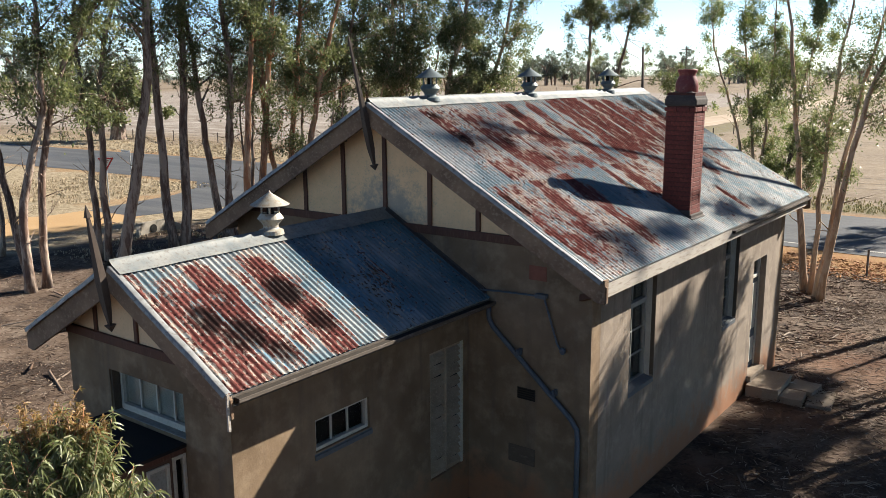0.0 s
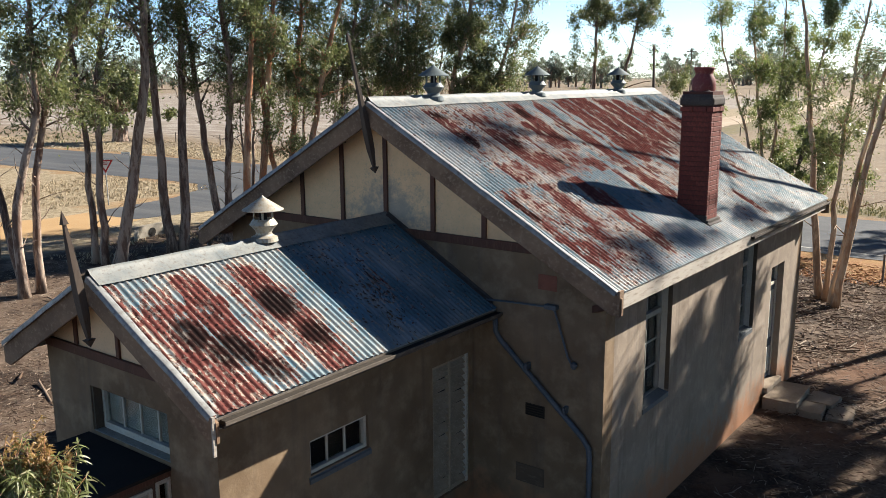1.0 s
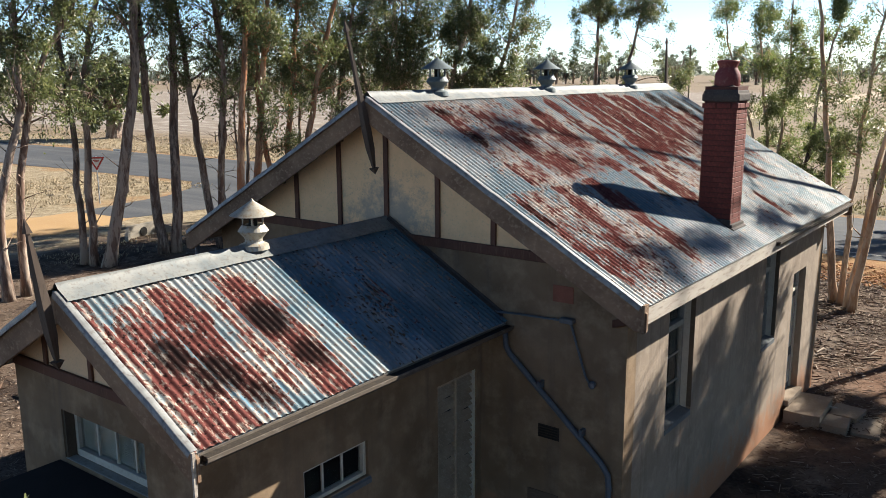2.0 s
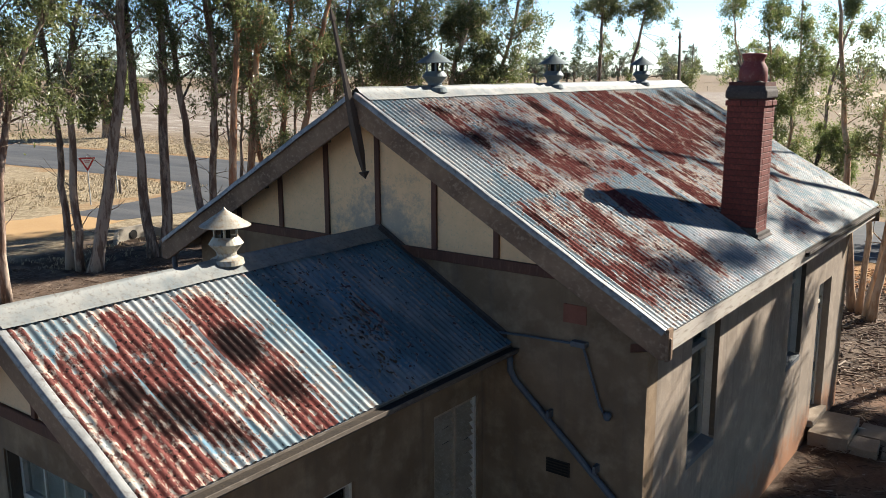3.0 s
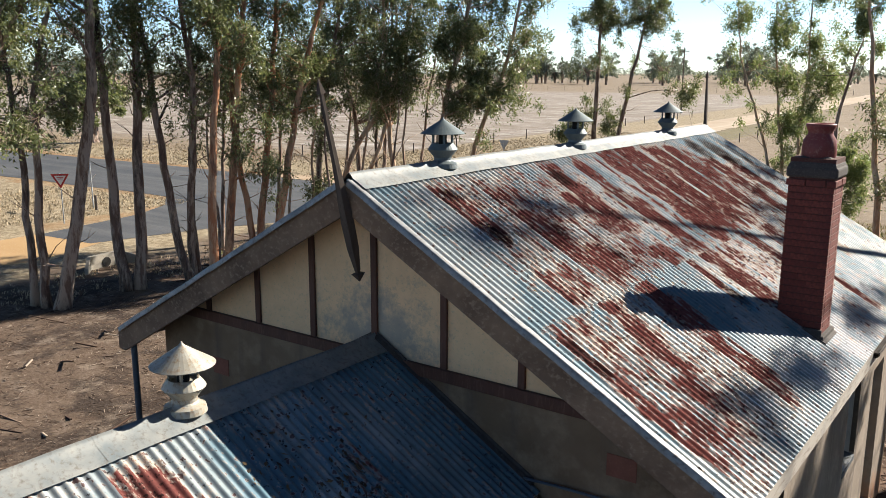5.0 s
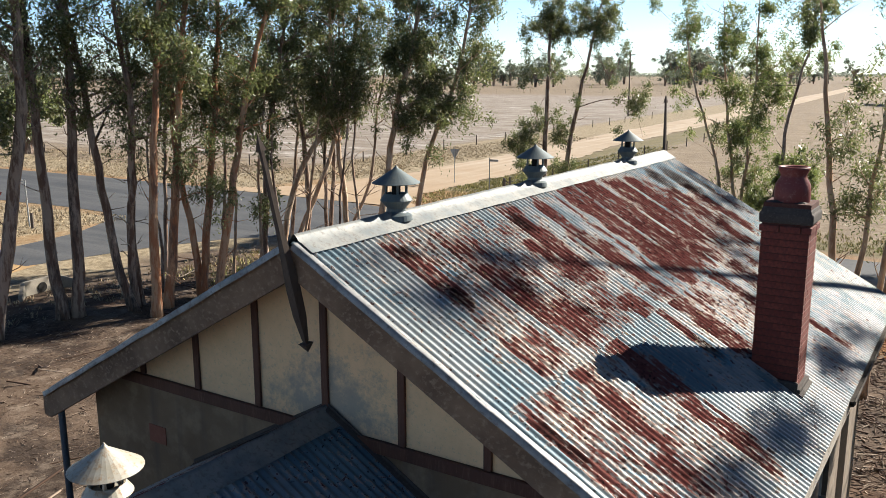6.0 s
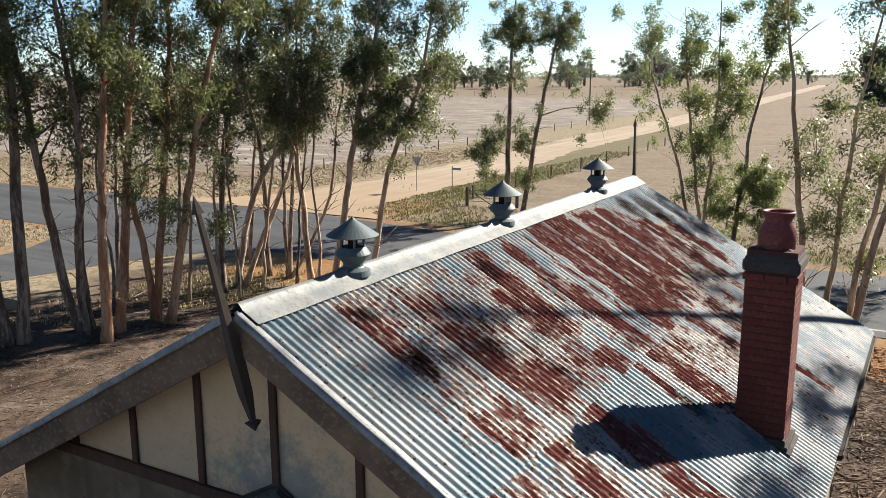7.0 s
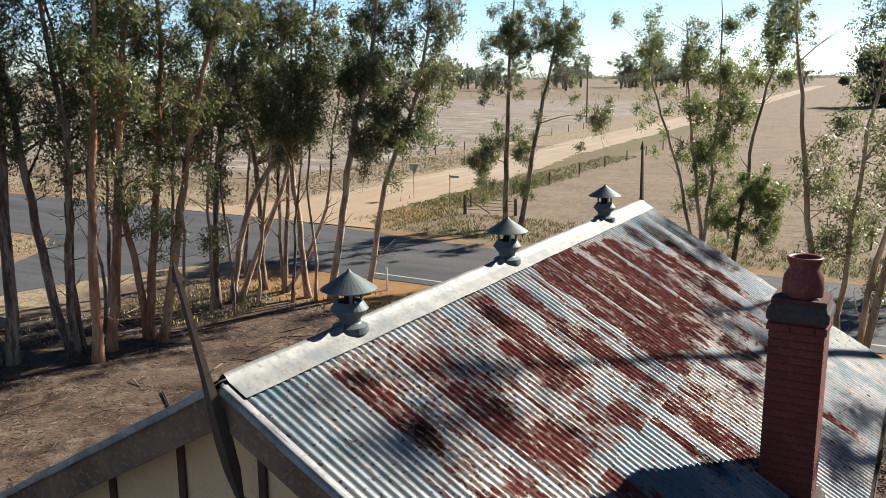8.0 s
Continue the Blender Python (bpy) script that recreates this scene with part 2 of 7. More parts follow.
VENTBRICK = two_scale("terracotta_vent", (0.225, 0.090, 0.060), (0.185, 0.072, 0.047), (0.26, 0.11, 0.072), 6, 40, 0.9, 0.3, 0.003)
CONCRETE = two_scale("pale_concrete", (0.292, 0.264, 0.216), (0.246, 0.216, 0.176), (0.199, 0.169, 0.135), 2, 18, 0.95, 0.4, 0.006)


def asphalt_material():
    """Worn chip seal: wheel tracks along the road, patches and pale gravel dust."""
    n = Nodes("worn_asphalt", 0.9, 0, 0.25)
    a, b = n.noise(0.22, 5, 0.62), n.noise(9, 5, 0.7)
    track = n.noise(0.8, 5, 0.6, n.scaled((0.06, 1.1, 1)))
    col = n.mix(n.ramp(a, 0.36, 0.66), (0.046, 0.050, 0.056), (0.072, 0.074, 0.078))
    col = n.mix(n.ramp(track, 0.44, 0.64, 0, 0.75), col, (0.092, 0.093, 0.094))
    col = n.mix(n.ramp(b, 0.50, 0.72, 0, 0.6), col, (0.034, 0.037, 0.041))
    return n.done(col, n.ramp(b, 0.2, 0.8, 0.8, 0.98), b, 0.4, 0.006)


ASPHALT = asphalt_material()
OCHRE = two_scale("ochre_gravel", (0.337, 0.216, 0.101), (0.298, 0.186, 0.084), (0.370, 0.264, 0.146), 0.5, 12, 0.98, 0.4, 0.012)


def dirt_material():
    """Pale graded dirt, ochre where it meets the asphalt, with faint wheel tracks along its length."""
    n = Nodes("pale_dirt_road", 0.98, 0, 0.15)
    xyz = n.node("ShaderNodeSeparateXYZ", Vector=n.co)
    a, b = n.noise(0.30, 5, 0.65), n.noise(5.0, 5, 0.7)
    track = n.noise(0.9, 4, 0.6, n.scaled((1.3, 0.05, 1)))
    col = n.mix(n.ramp(a, 0.35, 0.65), (0.30, 0.232, 0.165), (0.345, 0.282, 0.212))
    col = n.mix(n.ramp(track, 0.46, 0.62, 0, 0.7), col, (0.40, 0.335, 0.262))
    near = n.math("ADD", xyz.outputs[1], n.math("MULTIPLY", a, 24.0))
    col = n.mix(n.ramp(near, 62.0, 92.0, 0.6, 0.0), col, (0.305, 0.212, 0.128))
    col = n.mix(n.ramp(b, 0.52, 0.74, 0, 0.55), col, (0.225, 0.168, 0.115))
    return n.done(col, None, n.math("ADD", a, b), 0.4, 0.02)


PALEDIRT = dirt_material()
LINE = two_scale("worn_line_paint", (0.363, 0.351, 0.316), (0.292, 0.281, 0.252), (0.176, 0.169, 0.158), 2, 14, 0.9)
WOODPOST = two_scale("grey_fence_timber", (0.133, 0.105, 0.086), (0.094, 0.078, 0.066), (0.187, 0.156, 0.133), 3, 24, 0.95, 0.4, 0.004, (1, 1, 0.2))
WIRE = two_scale("dull_fence_wire", (0.195, 0.187, 0.179), (0.156, 0.148, 0.140), (0.234, 0.218, 0.203), 3, 24, 0.6, metal=0.5)
SIGNGREY = two_scale("sign_back_metal", (0.337, 0.347, 0.347), (0.281, 0.290, 0.290), (0.394, 0.384, 0.355), 3, 24, 0.6, metal=0.3)
SIGNRED = two_scale("sign_red", (0.394, 0.032, 0.028), (0.337, 0.032, 0.028), (0.421, 0.074, 0.056), 3, 24, 0.6)
SIGNWHITE = two_scale("sign_white", (0.674, 0.665, 0.628), (0.618, 0.608, 0.571), (0.562, 0.542, 0.505), 3, 24, 0.6)
STICK = Nodes("bark_litter", 0.95, 0, 0.2)
_r = STICK.island()
STICK = STICK.done(STICK.mix(STICK.ramp(_r, 0.55, 1.0), STICK.mix(_r, (0.042, 0.025, 0.018), (0.130, 0.083, 0.056)), (0.29, 0.235, 0.185)))
DEADLEAF = Nodes("dark_dead_leaves", 0.95, 0, 0.2)
_r = DEADLEAF.island()
DEADLEAF = DEADLEAF.done(DEADLEAF.mix(_r, (0.03, 0.022, 0.015), (0.15, 0.10, 0.05)))
RUSTLEAF = Nodes("fallen_brown_leaves", 0.9, 0, 0.2)
_r = RUSTLEAF.island()
RUSTLEAF = RUSTLEAF.done(RUSTLEAF.mix(_r, (0.20, 0.075, 0.03), (0.36, 0.20, 0.09)))
DRYGRASS = Nodes("dry_grass", 0.95, 0, 0.2)
_r = DRYGRASS.island()
DRYGRASS = DRYGRASS.done(DRYGRASS.mix(_r, (0.290, 0.226, 0.142), (0.420, 0.345, 0.235)))
GREENGRASS = Nodes("verge_weeds", 0.9, 0, 0.2)
_r = GREENGRASS.island()
GREENGRASS = GREENGRASS.done(GREENGRASS.mix(_r, (0.153, 0.181, 0.059), (0.516, 0.424, 0.197)))

GLASS = bpy.data.materials.new("window_glass")
GLASS.use_nodes = True
_b = GLASS.node_tree.nodes["Principled BSDF"]
_b.inputs["Base Color"].default_value = (0.75, 0.8, 0.8, 1)
_b.inputs["Roughness"].default_value = 0.04
_b.inputs["Transmission Weight"].default_value = 1.0
_b.inputs["IOR"].default_value = 1.28
_b.inputs["Specular IOR Level"].default_value = 0.25


def bark_material(name, pale, warm, grey):
    n = Nodes(name, 0.88, 0, 0.25)
    vec = n.scaled((1, 1, 0.22))
    a, b, c = n.noise(4.0, 5, 0.65, vec), n.noise(14, 4, 0.65, vec), n.noise(1.1, 3, 0.5, vec)
    col = n.mix(n.ramp(a, 0.46, 0.55), pale, warm)
    col = n.mix(n.ramp(n.math("ADD", n.math("MULTIPLY", b, 0.5), n.math("MULTIPLY", c, 0.6)), 0.55, 0.68), col, grey)
    return n.done(col, None, n.math("ADD", a, b), 0.6, 0.02)


BARK_DARK = bark_material("gum_bark_dark", (0.33, 0.255, 0.20), (0.150, 0.096, 0.070), (0.066, 0.051, 0.044))
BARK_WARM = bark_material("gum_bark_orange", (0.46, 0.29, 0.18), (0.36, 0.16, 0.08), (0.17, 0.098, 0.066))
BARK_PALE = bark_material("gum_bark_pale", (0.50, 0.39, 0.28), (0.36, 0.23, 0.145), (0.20, 0.145, 0.105))


def leaf_material(name, a, b, c, through_light=0.35, rough=0.48, spec=0.4):
    n = Nodes(name, rough, 0, spec)
    r = n.island()
    col = n.mix(n.ramp(r, 0.8, 1.0), n.mix(r, a, b), c)
    n.put(n.b.inputs["Base Color"], col)
    tr = n.node("ShaderNodeBsdfTranslucent", Color=n.mix(0.5, col, (0.125, 0.148, 0.023), "ADD"))
    mx = n.node("ShaderNodeMixShader", Fac=through_light)
    n.t.links.new(n.b.outputs[0], mx.inputs[1])
    n.t.links.new(tr.outputs[0], mx.inputs[2])
    n.t.links.new(mx.outputs[0], n.t.nodes["Material Output"].inputs[0])
    return n.m


LEAF = leaf_material("gum_leaves", (0.070, 0.086, 0.040), (0.155, 0.172, 0.076), (0.30, 0.285, 0.155), 0.40, 0.38, 0.5)
LEAF_FRESH = leaf_material("fresh_gum_leaves", (0.090, 0.122, 0.046), (0.175, 0.205, 0.075), (0.30, 0.285, 0.13), 0.48, 0.38, 0.5)
LEAF_BUSH = leaf_material("sapling_leaves", (0.12, 0.14, 0.052), (0.25, 0.265, 0.125), (0.42, 0.39, 0.25), 0.35, 0.42, 0.4)
LEAF_DRY = leaf_material("dry_shoot_leaves", (0.32, 0.205, 0.075), (0.21, 0.105, 0.042), (0.40, 0.30, 0.14), 0.35)
# paddock tree leaves with the haze of distance mixed into their colour
LEAF_FAR_HAZED = leaf_material("hazed_distant_leaves", (0.075, 0.092, 0.085), (0.115, 0.130, 0.116), (0.155, 0.160, 0.142), 0.4)
LEAF_DARK = leaf_material("dark_conifer_leaves", (0.060, 0.080, 0.060), (0.095, 0.115, 0.082), (0.12, 0.135, 0.095), 0.35)


# paler still: air haze painted into the leaves of the horizon woods
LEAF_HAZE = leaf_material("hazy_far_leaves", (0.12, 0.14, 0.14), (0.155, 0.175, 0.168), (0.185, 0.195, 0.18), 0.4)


def ground_material():
    n = Nodes("paddock_ground", 0.98, 0, 0.15)
    a, b, c = n.noise(0.10, 6, 0.65), n.noise(1.6, 6, 0.7), n.noise(14, 5, 0.7)
    far = n.noise(0.6, 6, 0.7, n.scaled((0.25, 1.2, 1)))
    dry = n.mix(n.ramp(a, 0.35, 0.65), (0.200, 0.153, 0.104), (0.158, 0.120, 0.081))
    dry = n.mix(n.ramp(far, 0.45, 0.7, 0, 0.6), dry, (0.257, 0.211, 0.154))
    dry = n.mix(n.ramp(c, 0.5, 0.75, 0, 0.7), dry, (0.145, 0.110, 0.070))
    dry = n.mix(n.ramp(n.noise(0.35, 6, 0.75), 0.45, 0.60, 0, 0.7), dry, (0.135, 0.103, 0.072))
    d = n.noise(3.4, 6, 0.75)
    chaff = n.noise(0.5, 7, 0.78, n.scaled((0.22, 1.0, 1)))
    dry = n.mix(n.ramp(d, 0.50, 0.68, 0, 0.75), dry, (0.292, 0.242, 0.186))
    dry = n.mix(n.ramp(d, 0.46, 0.34, 0, 0.6), dry, (0.118, 0.090, 0.062))
    wob = n.math("SUBTRACT", n.math("ADD", n.math("MULTIPLY", b, 0.8), n.math("MULTIPLY", c, 0.25)), 0.52)

    def zone(name, colour, under, width=0.25):
        return n.mix(n.ramp(n.math("ADD", n.attr(name), wob), 0.5 - width, 0.5 + width), under, colour)

    col = zone("straw", n.mix(n.ramp(d, 0.42, 0.58), (0.300, 0.246, 0.165), (0.165, 0.130, 0.083)), dry)
    col = zone("green", n.mix(n.ramp(b, 0.4, 0.7), (0.094, 0.089, 0.040), (0.178, 0.145, 0.075)), col)
    col = zone("stubble", n.mix(n.ramp(chaff, 0.50, 0.66), n.mix(n.ramp(far, 0.4, 0.65), (0.225, 0.192, 0.160), (0.135, 0.108, 0.086)), (0.40, 0.375, 0.345)), col)
    col = zone("ochre", n.mix(n.ramp(b, 0.4, 0.65), (0.257, 0.154, 0.066), (0.215, 0.108, 0.047)), col)
    lit = n.mix(n.ramp(b, 0.35, 0.65), (0.078, 0.052, 0.036), (0.128, 0.092, 0.067))
    lit = n.mix(n.ramp(c, 0.5, 0.72), lit, (0.155, 0.118, 0.090))
    lit = n.mix(n.ramp(c, 0.42, 0.30), lit, (0.047, 0.032, 0.023))
    # broad dark patches, painted in place of tree shade on the litter
    lit = n.mix(n.ramp(n.noise(0.42, 5, 0.7), 0.47, 0.58, 0, 0.85), lit, n.mix(n.ramp(c, 0.5, 0.7), (0.026, 0.018, 0.014), (0.072, 0.052, 0.040)))
    lit = n.mix(n.ramp(n.noise(0.8, 6, 0.7), 0.55, 0.68, 0, 0.7), lit, (0.21, 0.165, 0.128))
    col = zone("litter", lit, col, 0.3)
    col = zone("redsoil", n.mix(n.ramp(b, 0.4, 0.7), (0.159, 0.080, 0.044), (0.126, 0.063, 0.037)), col)
    return n.done(col, None, n.math("ADD", b, c), 0.6, 0.05)


GROUND = ground_material()

# ---- mesh helpers ----


def box(bm, x0, x1, y0, y1, z0, z1):
    v = [bm.verts.new((x, y, z)) for x in (x0, x1) for y in (y0, y1) for z in (z0, z1)]
    for f in ((0, 1, 3, 2), (4, 6, 7, 5), (0, 4, 5, 1), (2, 3, 7, 6), (0, 2, 6, 4), (1, 5, 7, 3)):
        bm.faces.new([v[i] for i in f])
    return bm


def boxes(*rows):
    bm = bmesh.new()
    for r in rows:
        box(bm, *r)
    return bm


def bevelled(bm, w=0.006, seg=1):
    bmesh.ops.bevel(bm, geom=list(bm.edges), offset=w, segments=seg, affect="EDGES", profile=0.5)
    return bm


def prism(bm, outline, way):
    """A flat outline (points in space) pushed along way."""
    way = Vector(way)
    a = [bm.verts.new(p) for p in outline]
    b = [bm.verts.new(Vector(p) + way) for p in outline]
    bm.faces.new(a)
    bm.faces.new(b[::-1])
    for i in range(len(a)):
        j = (i + 1) % len(a)
        bm.faces.new((a[j], a[i], b[i], b[j]))
    bmesh.ops.recalc_face_normals(bm, faces=list(bm.faces))
    return bm


def lathe(bm, centre, profile, sides=24, squash=1.0, close=True):
    """Turns (radius, height) pairs round the upright axis at centre."""
    cx, cy, cz = centre
    rings = []
    for r, h in profile:
        rings.append([bm.verts.new((cx + r * math.cos(2 * math.pi * i / sides), cy + squash * r * math.sin(2 * math.pi * i / sides), cz + h)) for i in range(sides)])
    for a, b in zip(rings, rings[1:]):
        for i in range(sides):
            j = (i + 1) % sides
            bm.faces.new((a[i], a[j], b[j], b[i]))
    if close:
        bm.faces.new(rings[0][::-1])
        bm.faces.new(rings[-1])
    return bm


def tube_path(bm, pts, radius, sides=8, radii=None):
    pts = [Vector([float(c) for c in p]) for p in pts]
    rings = []
    for i, p in enumerate(pts):
        d = (pts[min(i + 1, len(pts) - 1)] - pts[max(i - 1, 0)]).normalized()
        a = d.orthogonal().normalized() if i == 0 else (rings_a - d * rings_a.dot(d)).normalized()
        rings_a = a
        b = d.cross(a)
        r = float(radii[i]) if radii is not None else radius
        rings.append([bm.verts.new(p + r * (math.cos(2 * math.pi * k / sides) * a + math.sin(2 * math.pi * k / sides) * b)) for k in range(sides)])
    for a, b in zip(rings, rings[1:]):
        for k in range(sides):
            j = (k + 1) % sides
            bm.faces.new((a[k], a[j], b[j], b[k]))
    bm.faces.new(rings[0][::-1])
    bm.faces.new(rings[-1])
    return bm


def part(name, bm, material, parent=None, label="", smooth=False):
    if isinstance(bm, bmesh.types.BMesh):
        me = bpy.data.meshes.new(name)
        bm.to_mesh(me)
        bm.free()
    else:
        me = bm
    if not me.materials:
        me.materials.append(material)
    if smooth:
        me.polygons.foreach_set("use_smooth", [True] * len(me.polygons))
    ob = new(name, me)
    if parent is not None:
        ob.parent = parent
        ob.matrix_parent_inverse = parent.matrix_world.inverted() if parent.parent is None and parent.type == "EMPTY" else Matrix()
    return tagged(ob, label)


def thing(name, at, label, category, group=""):
    ob = new(name)
    ob.empty_display_size = 0.2
    ob.matrix_world = Matrix.Translation(at)
    return tagged(ob, label, category, group)


def quad_mesh(name, verts, quads, floats=None):
    me = bpy.data.meshes.new(name)
    verts, quads = np.asarray(verts, np.float32), np.asarray(quads, np.int32)
    me.vertices.add(len(verts))
    me.vertices.foreach_set("co", verts.ravel())
    me.loops.add(quads.size)
    me.loops.foreach_set("vertex_index", quads.ravel())
    me.polygons.add(len(quads))
    me.polygons.foreach_set("loop_start", np.arange(0, quads.size, quads.shape[1], dtype=np.int32))
    for key, val in (floats or {}).items():
        a = me.attributes.new(key, "FLOAT", "POINT")
        a.data.foreach_set("value", np.asarray(val, np.float32).ravel())
    me.update(calc_edges=True)
    return me


def grid_quads(rows, cols):
    i = np.arange(rows * cols).reshape(rows, cols)
    return np.stack([i[:-1, :-1], i[:-1, 1:], i[1:, 1:], i[1:, :-1]], -1).reshape(-1, 4)


def value_noise(u, v, seed):
    """Smooth random values between 0 and 1 over a plane."""
    t = np.random.default_rng(seed).random((64, 64))
    i, j = np.floor(u).astype(int), np.floor(v).astype(int)
    f, g = u - i, v - j
    f, g = f * f * (3 - 2 * f), g * g * (3 - 2 * g)
    i, j, i1, j1 = i % 64, j % 64, (i + 1) % 64, (j + 1) % 64
    return (t[i, j] * (1 - f) + t[i1, j] * f) * (1 - g) + (t[i, j1] * (1 - f) + t[i1, j1] * f) * g


def soft_box(u, a, b, w):
    return np.clip((u - a) / w + 0.5, 0, 1) * np.clip((b - u) / w + 0.5, 0, 1)

# ---- ground and roads ----
GZ = 0.15
ROAD_X = (-400, -100, -75, -52, -40, -26, -7, 0, 400)
ROAD_NEAR = (10, 34.8, 36.0, 37.2, 37.6, 37.8, 36.9, 36.9, 46.0)
ROAD_FAR = (21, 46.8, 47.9, 48.8, 48.2, 46.4, 46.6, 47.0, 57.0)


def road_near(x):
    return np.interp(x, ROAD_X, ROAD_NEAR)


def road_far(x):
    return np.interp(x, ROAD_X, ROAD_FAR)


def make_ground():
    far = [-2600, -1700, -1100, -700, -450, -300, -200, -150, -120]
    xs = np.array(far + list(np.arange(-100, 30.1, 0.7)) + [45, 70, 110, 170, 260, 400, 700, 1200, 2600], float)
    ys = np.array([-1200, -600, -300, -150, -80, -50] + list(np.arange(-30, 100.1, 0.7)) + [106, 114, 124, 138, 155, 175, 200, 235, 280, 340, 420, 540, 720, 1000, 1500, 2200, 3200], float)
    y, x = np.meshgrid(ys, xs, indexing="ij")
    near, fare = road_near(x), road_far(x)
    wob = (value_noise(x * 0.5 + 90, y * 0.5 + 90, 3) - 0.5) * 3.0
    litter = soft_box(y + wob, -60, 33.2, 1.6) * soft_box(x + wob, -35.5, 60, 2.0)
    ochre = soft_box(y + wob * 0.6, 33.2, 38.4, 1.0) * soft_box(x, -33, 80, 3) * 0.85
    ochre = np.maximum(ochre, soft_box(y - near, -1.3 - wob * 0.5, 0.5, 0.8) * soft_box(x, -200, -38, 3) * 0.5)
    ochre = np.maximum(ochre, soft_box(y - fare, -0.5, 1.6 + wob * 0.5, 0.8) * 0.55)
    ochre = np.maximum(ochre, soft_box(x + wob * 0.5, -46.6, -43.5, 1.0) * soft_box(y, 26, 37, 2) * 0.5)
    ochre = np.maximum(ochre, soft_box(x, -50, -33, 2) * soft_box(y, 47, 57, 2) * 0.55)
    straw = soft_box(y, 0, 37, 2) * soft_box(x, -200, -35, 2)
    straw = np.maximum(straw, soft_box(x + 0.055 * (y - 60), -56.0, -44.5, 2.5) * soft_box(y, 50, 300, 6))
    straw = np.maximum(straw, soft_box(y - fare, 0.5, 9 + wob, 3) * soft_box(x, -300, -44, 4))
    green = soft_box(x + 0.06 * (y - 60), -38.6, -32.6, 1.6) * soft_box(y, 52, 190, 6) * 0.62
    green = np.maximum(green, soft_box(y - fare, 1.0, 4.5 + wob, 1.5) * soft_box(x, -32, 100, 3) * 0.6)
    stubble = soft_box(x + 0.055 * (y - 60), -420, -56, 3) * soft_box(y, 66, 300, 12) * 0.8
    red = np.zeros_like(x)
    for cx, cy, r in ((-4.2, 22.5, 2.9), (-4.3, 18.4, 1.5), (-5.2, 15.0, 1.3), (-33.5, 21.5, 1.8), (-5.0, 25.0, 1.2), (-31.5, 24.0, 1.5)):
        red = np.maximum(red, np.clip(1.25 - np.hypot(x - cx, (y - cy)) / r, 0, 1) * 0.5)
    z = GZ + 0.09 * (value_noise(x * 0.35 + 50, y * 0.35 + 50, 9) - 0.5) * litter
    verts = np.stack([x, y, z], -1).reshape(-1, 3)
    me = quad_mesh("ground", verts, grid_quads(*x.shape), dict(litter=litter, ochre=ochre, straw=straw, green=green, stubble=stubble, redsoil=red))
    me.materials.append(GROUND)
    me.polygons.foreach_set("use_smooth", [True] * len(me.polygons))
    tagged(new("ground", me), "dry paddock ground with bark litter, straw and ochre soil", "ground", kind="structure")


make_ground()


def strip(name, left, right, z, material, label, category):
    """A flat sheet between two edges, both lists of (x, y)."""
    v = [p for a, b in zip(left, right) for p in ((*a, z), (*b, z))]
    q = [(2 * i, 2 * i + 1, 2 * i + 3, 2 * i + 2) for i in range(len(left) - 1)]
    me = quad_mesh(name, v, q)
    me.materials.append(material)
    ob = tagged(new(name, me), label, category, kind="structure")
    if me.polygons[0].normal.z < 0:
        me.flip_normals()
    return ob


RX = [float(v) for v in np.concatenate([np.arange(-400, -100, 30), np.arange(-100, 31, 2.5), np.arange(60, 401, 40)])]
strip("road", [(x, float(road_near(x)) + 0.12 * math.sin(x * 1.9)) for x in RX], [(x, float(road_far(x)) + 0.12 * math.sin(x * 2.3)) for x in RX], GZ + 0.02, ASPHALT, "worn blue-grey asphalt country road", "road")
strip("road_line", [(x, float(road_near(x)) + 0.75) for x in RX if x > -30], [(x, float(road_near(x)) + 0.9) for x in RX if x > -30], GZ + 0.026, LINE, "worn white edge line painted on the road", "road line")
strip("side_road", [(-50.5, 38.2), (-46.4, 35.0), (-44.7, 32.0), (-43.9, 28.0), (-43.4, 25.6)], [(-33.5, 38.2), (-36.6, 35.2), (-38.2, 31.5), (-39.0, 28.0), (-39.4, 25.9)], GZ + 0.014, ASPHALT, "asphalt apron of the side road", "road")
strip("gravel_road", [(-43.6, 26.0), (-43.4, 23.6), (-44.4, 21.2), (-48.6, 16.0), (-58.6, 6.4), (-83.0, -14.0), (-163.0, -70.0)], [(-39.2, 26.3), (-37.8, 22.4), (-38.8, 18.8), (-43.6, 12.4), (-53.4, 2.2), (-77.0, -20.0), (-157.0, -78.0)], GZ + 0.01, OCHRE, "bright ochre gravel side road", "road")


def ragged(edge, step, amp, seed):
    """The edge resampled every step metres along y, worn uneven by amp metres."""
    ys = np.concatenate([np.arange(edge[0][1], 130, step), np.arange(130, edge[-1][1], 12)])
    xs = np.interp(ys, [p[1] for p in edge], [p[0] for p in edge])
    xs = xs + amp * (value_noise(ys * 0.45 + seed, ys * 0 + 2, seed) + value_noise(ys * 1.9 + seed, ys * 0 + 5, seed + 1) - 1.0)
    return xs, ys


DIRT_L = [(-53.0, 48.3), (-49.0, 51.0), (-46.2, 55.0), (-45.4, 66.0), (-46.5, 87.0), (-49.4, 117.0), (-52.6, 185.0), (-57.5, 260.0), (-68.5, 427.0), (-88.0, 700.0)]
DIRT_R = [(-33.4, 47.6), (-35.4, 49.8), (-37.4, 53.5), (-37.6, 64.0), (-38.6, 82.0), (-40.9, 98.0), (-44.0, 160.0), (-49.0, 245.0), (-61.5, 427.0), (-80.0, 700.0)]
_xl, _yl = ragged(DIRT_L, 0.6, 0.55, 51)
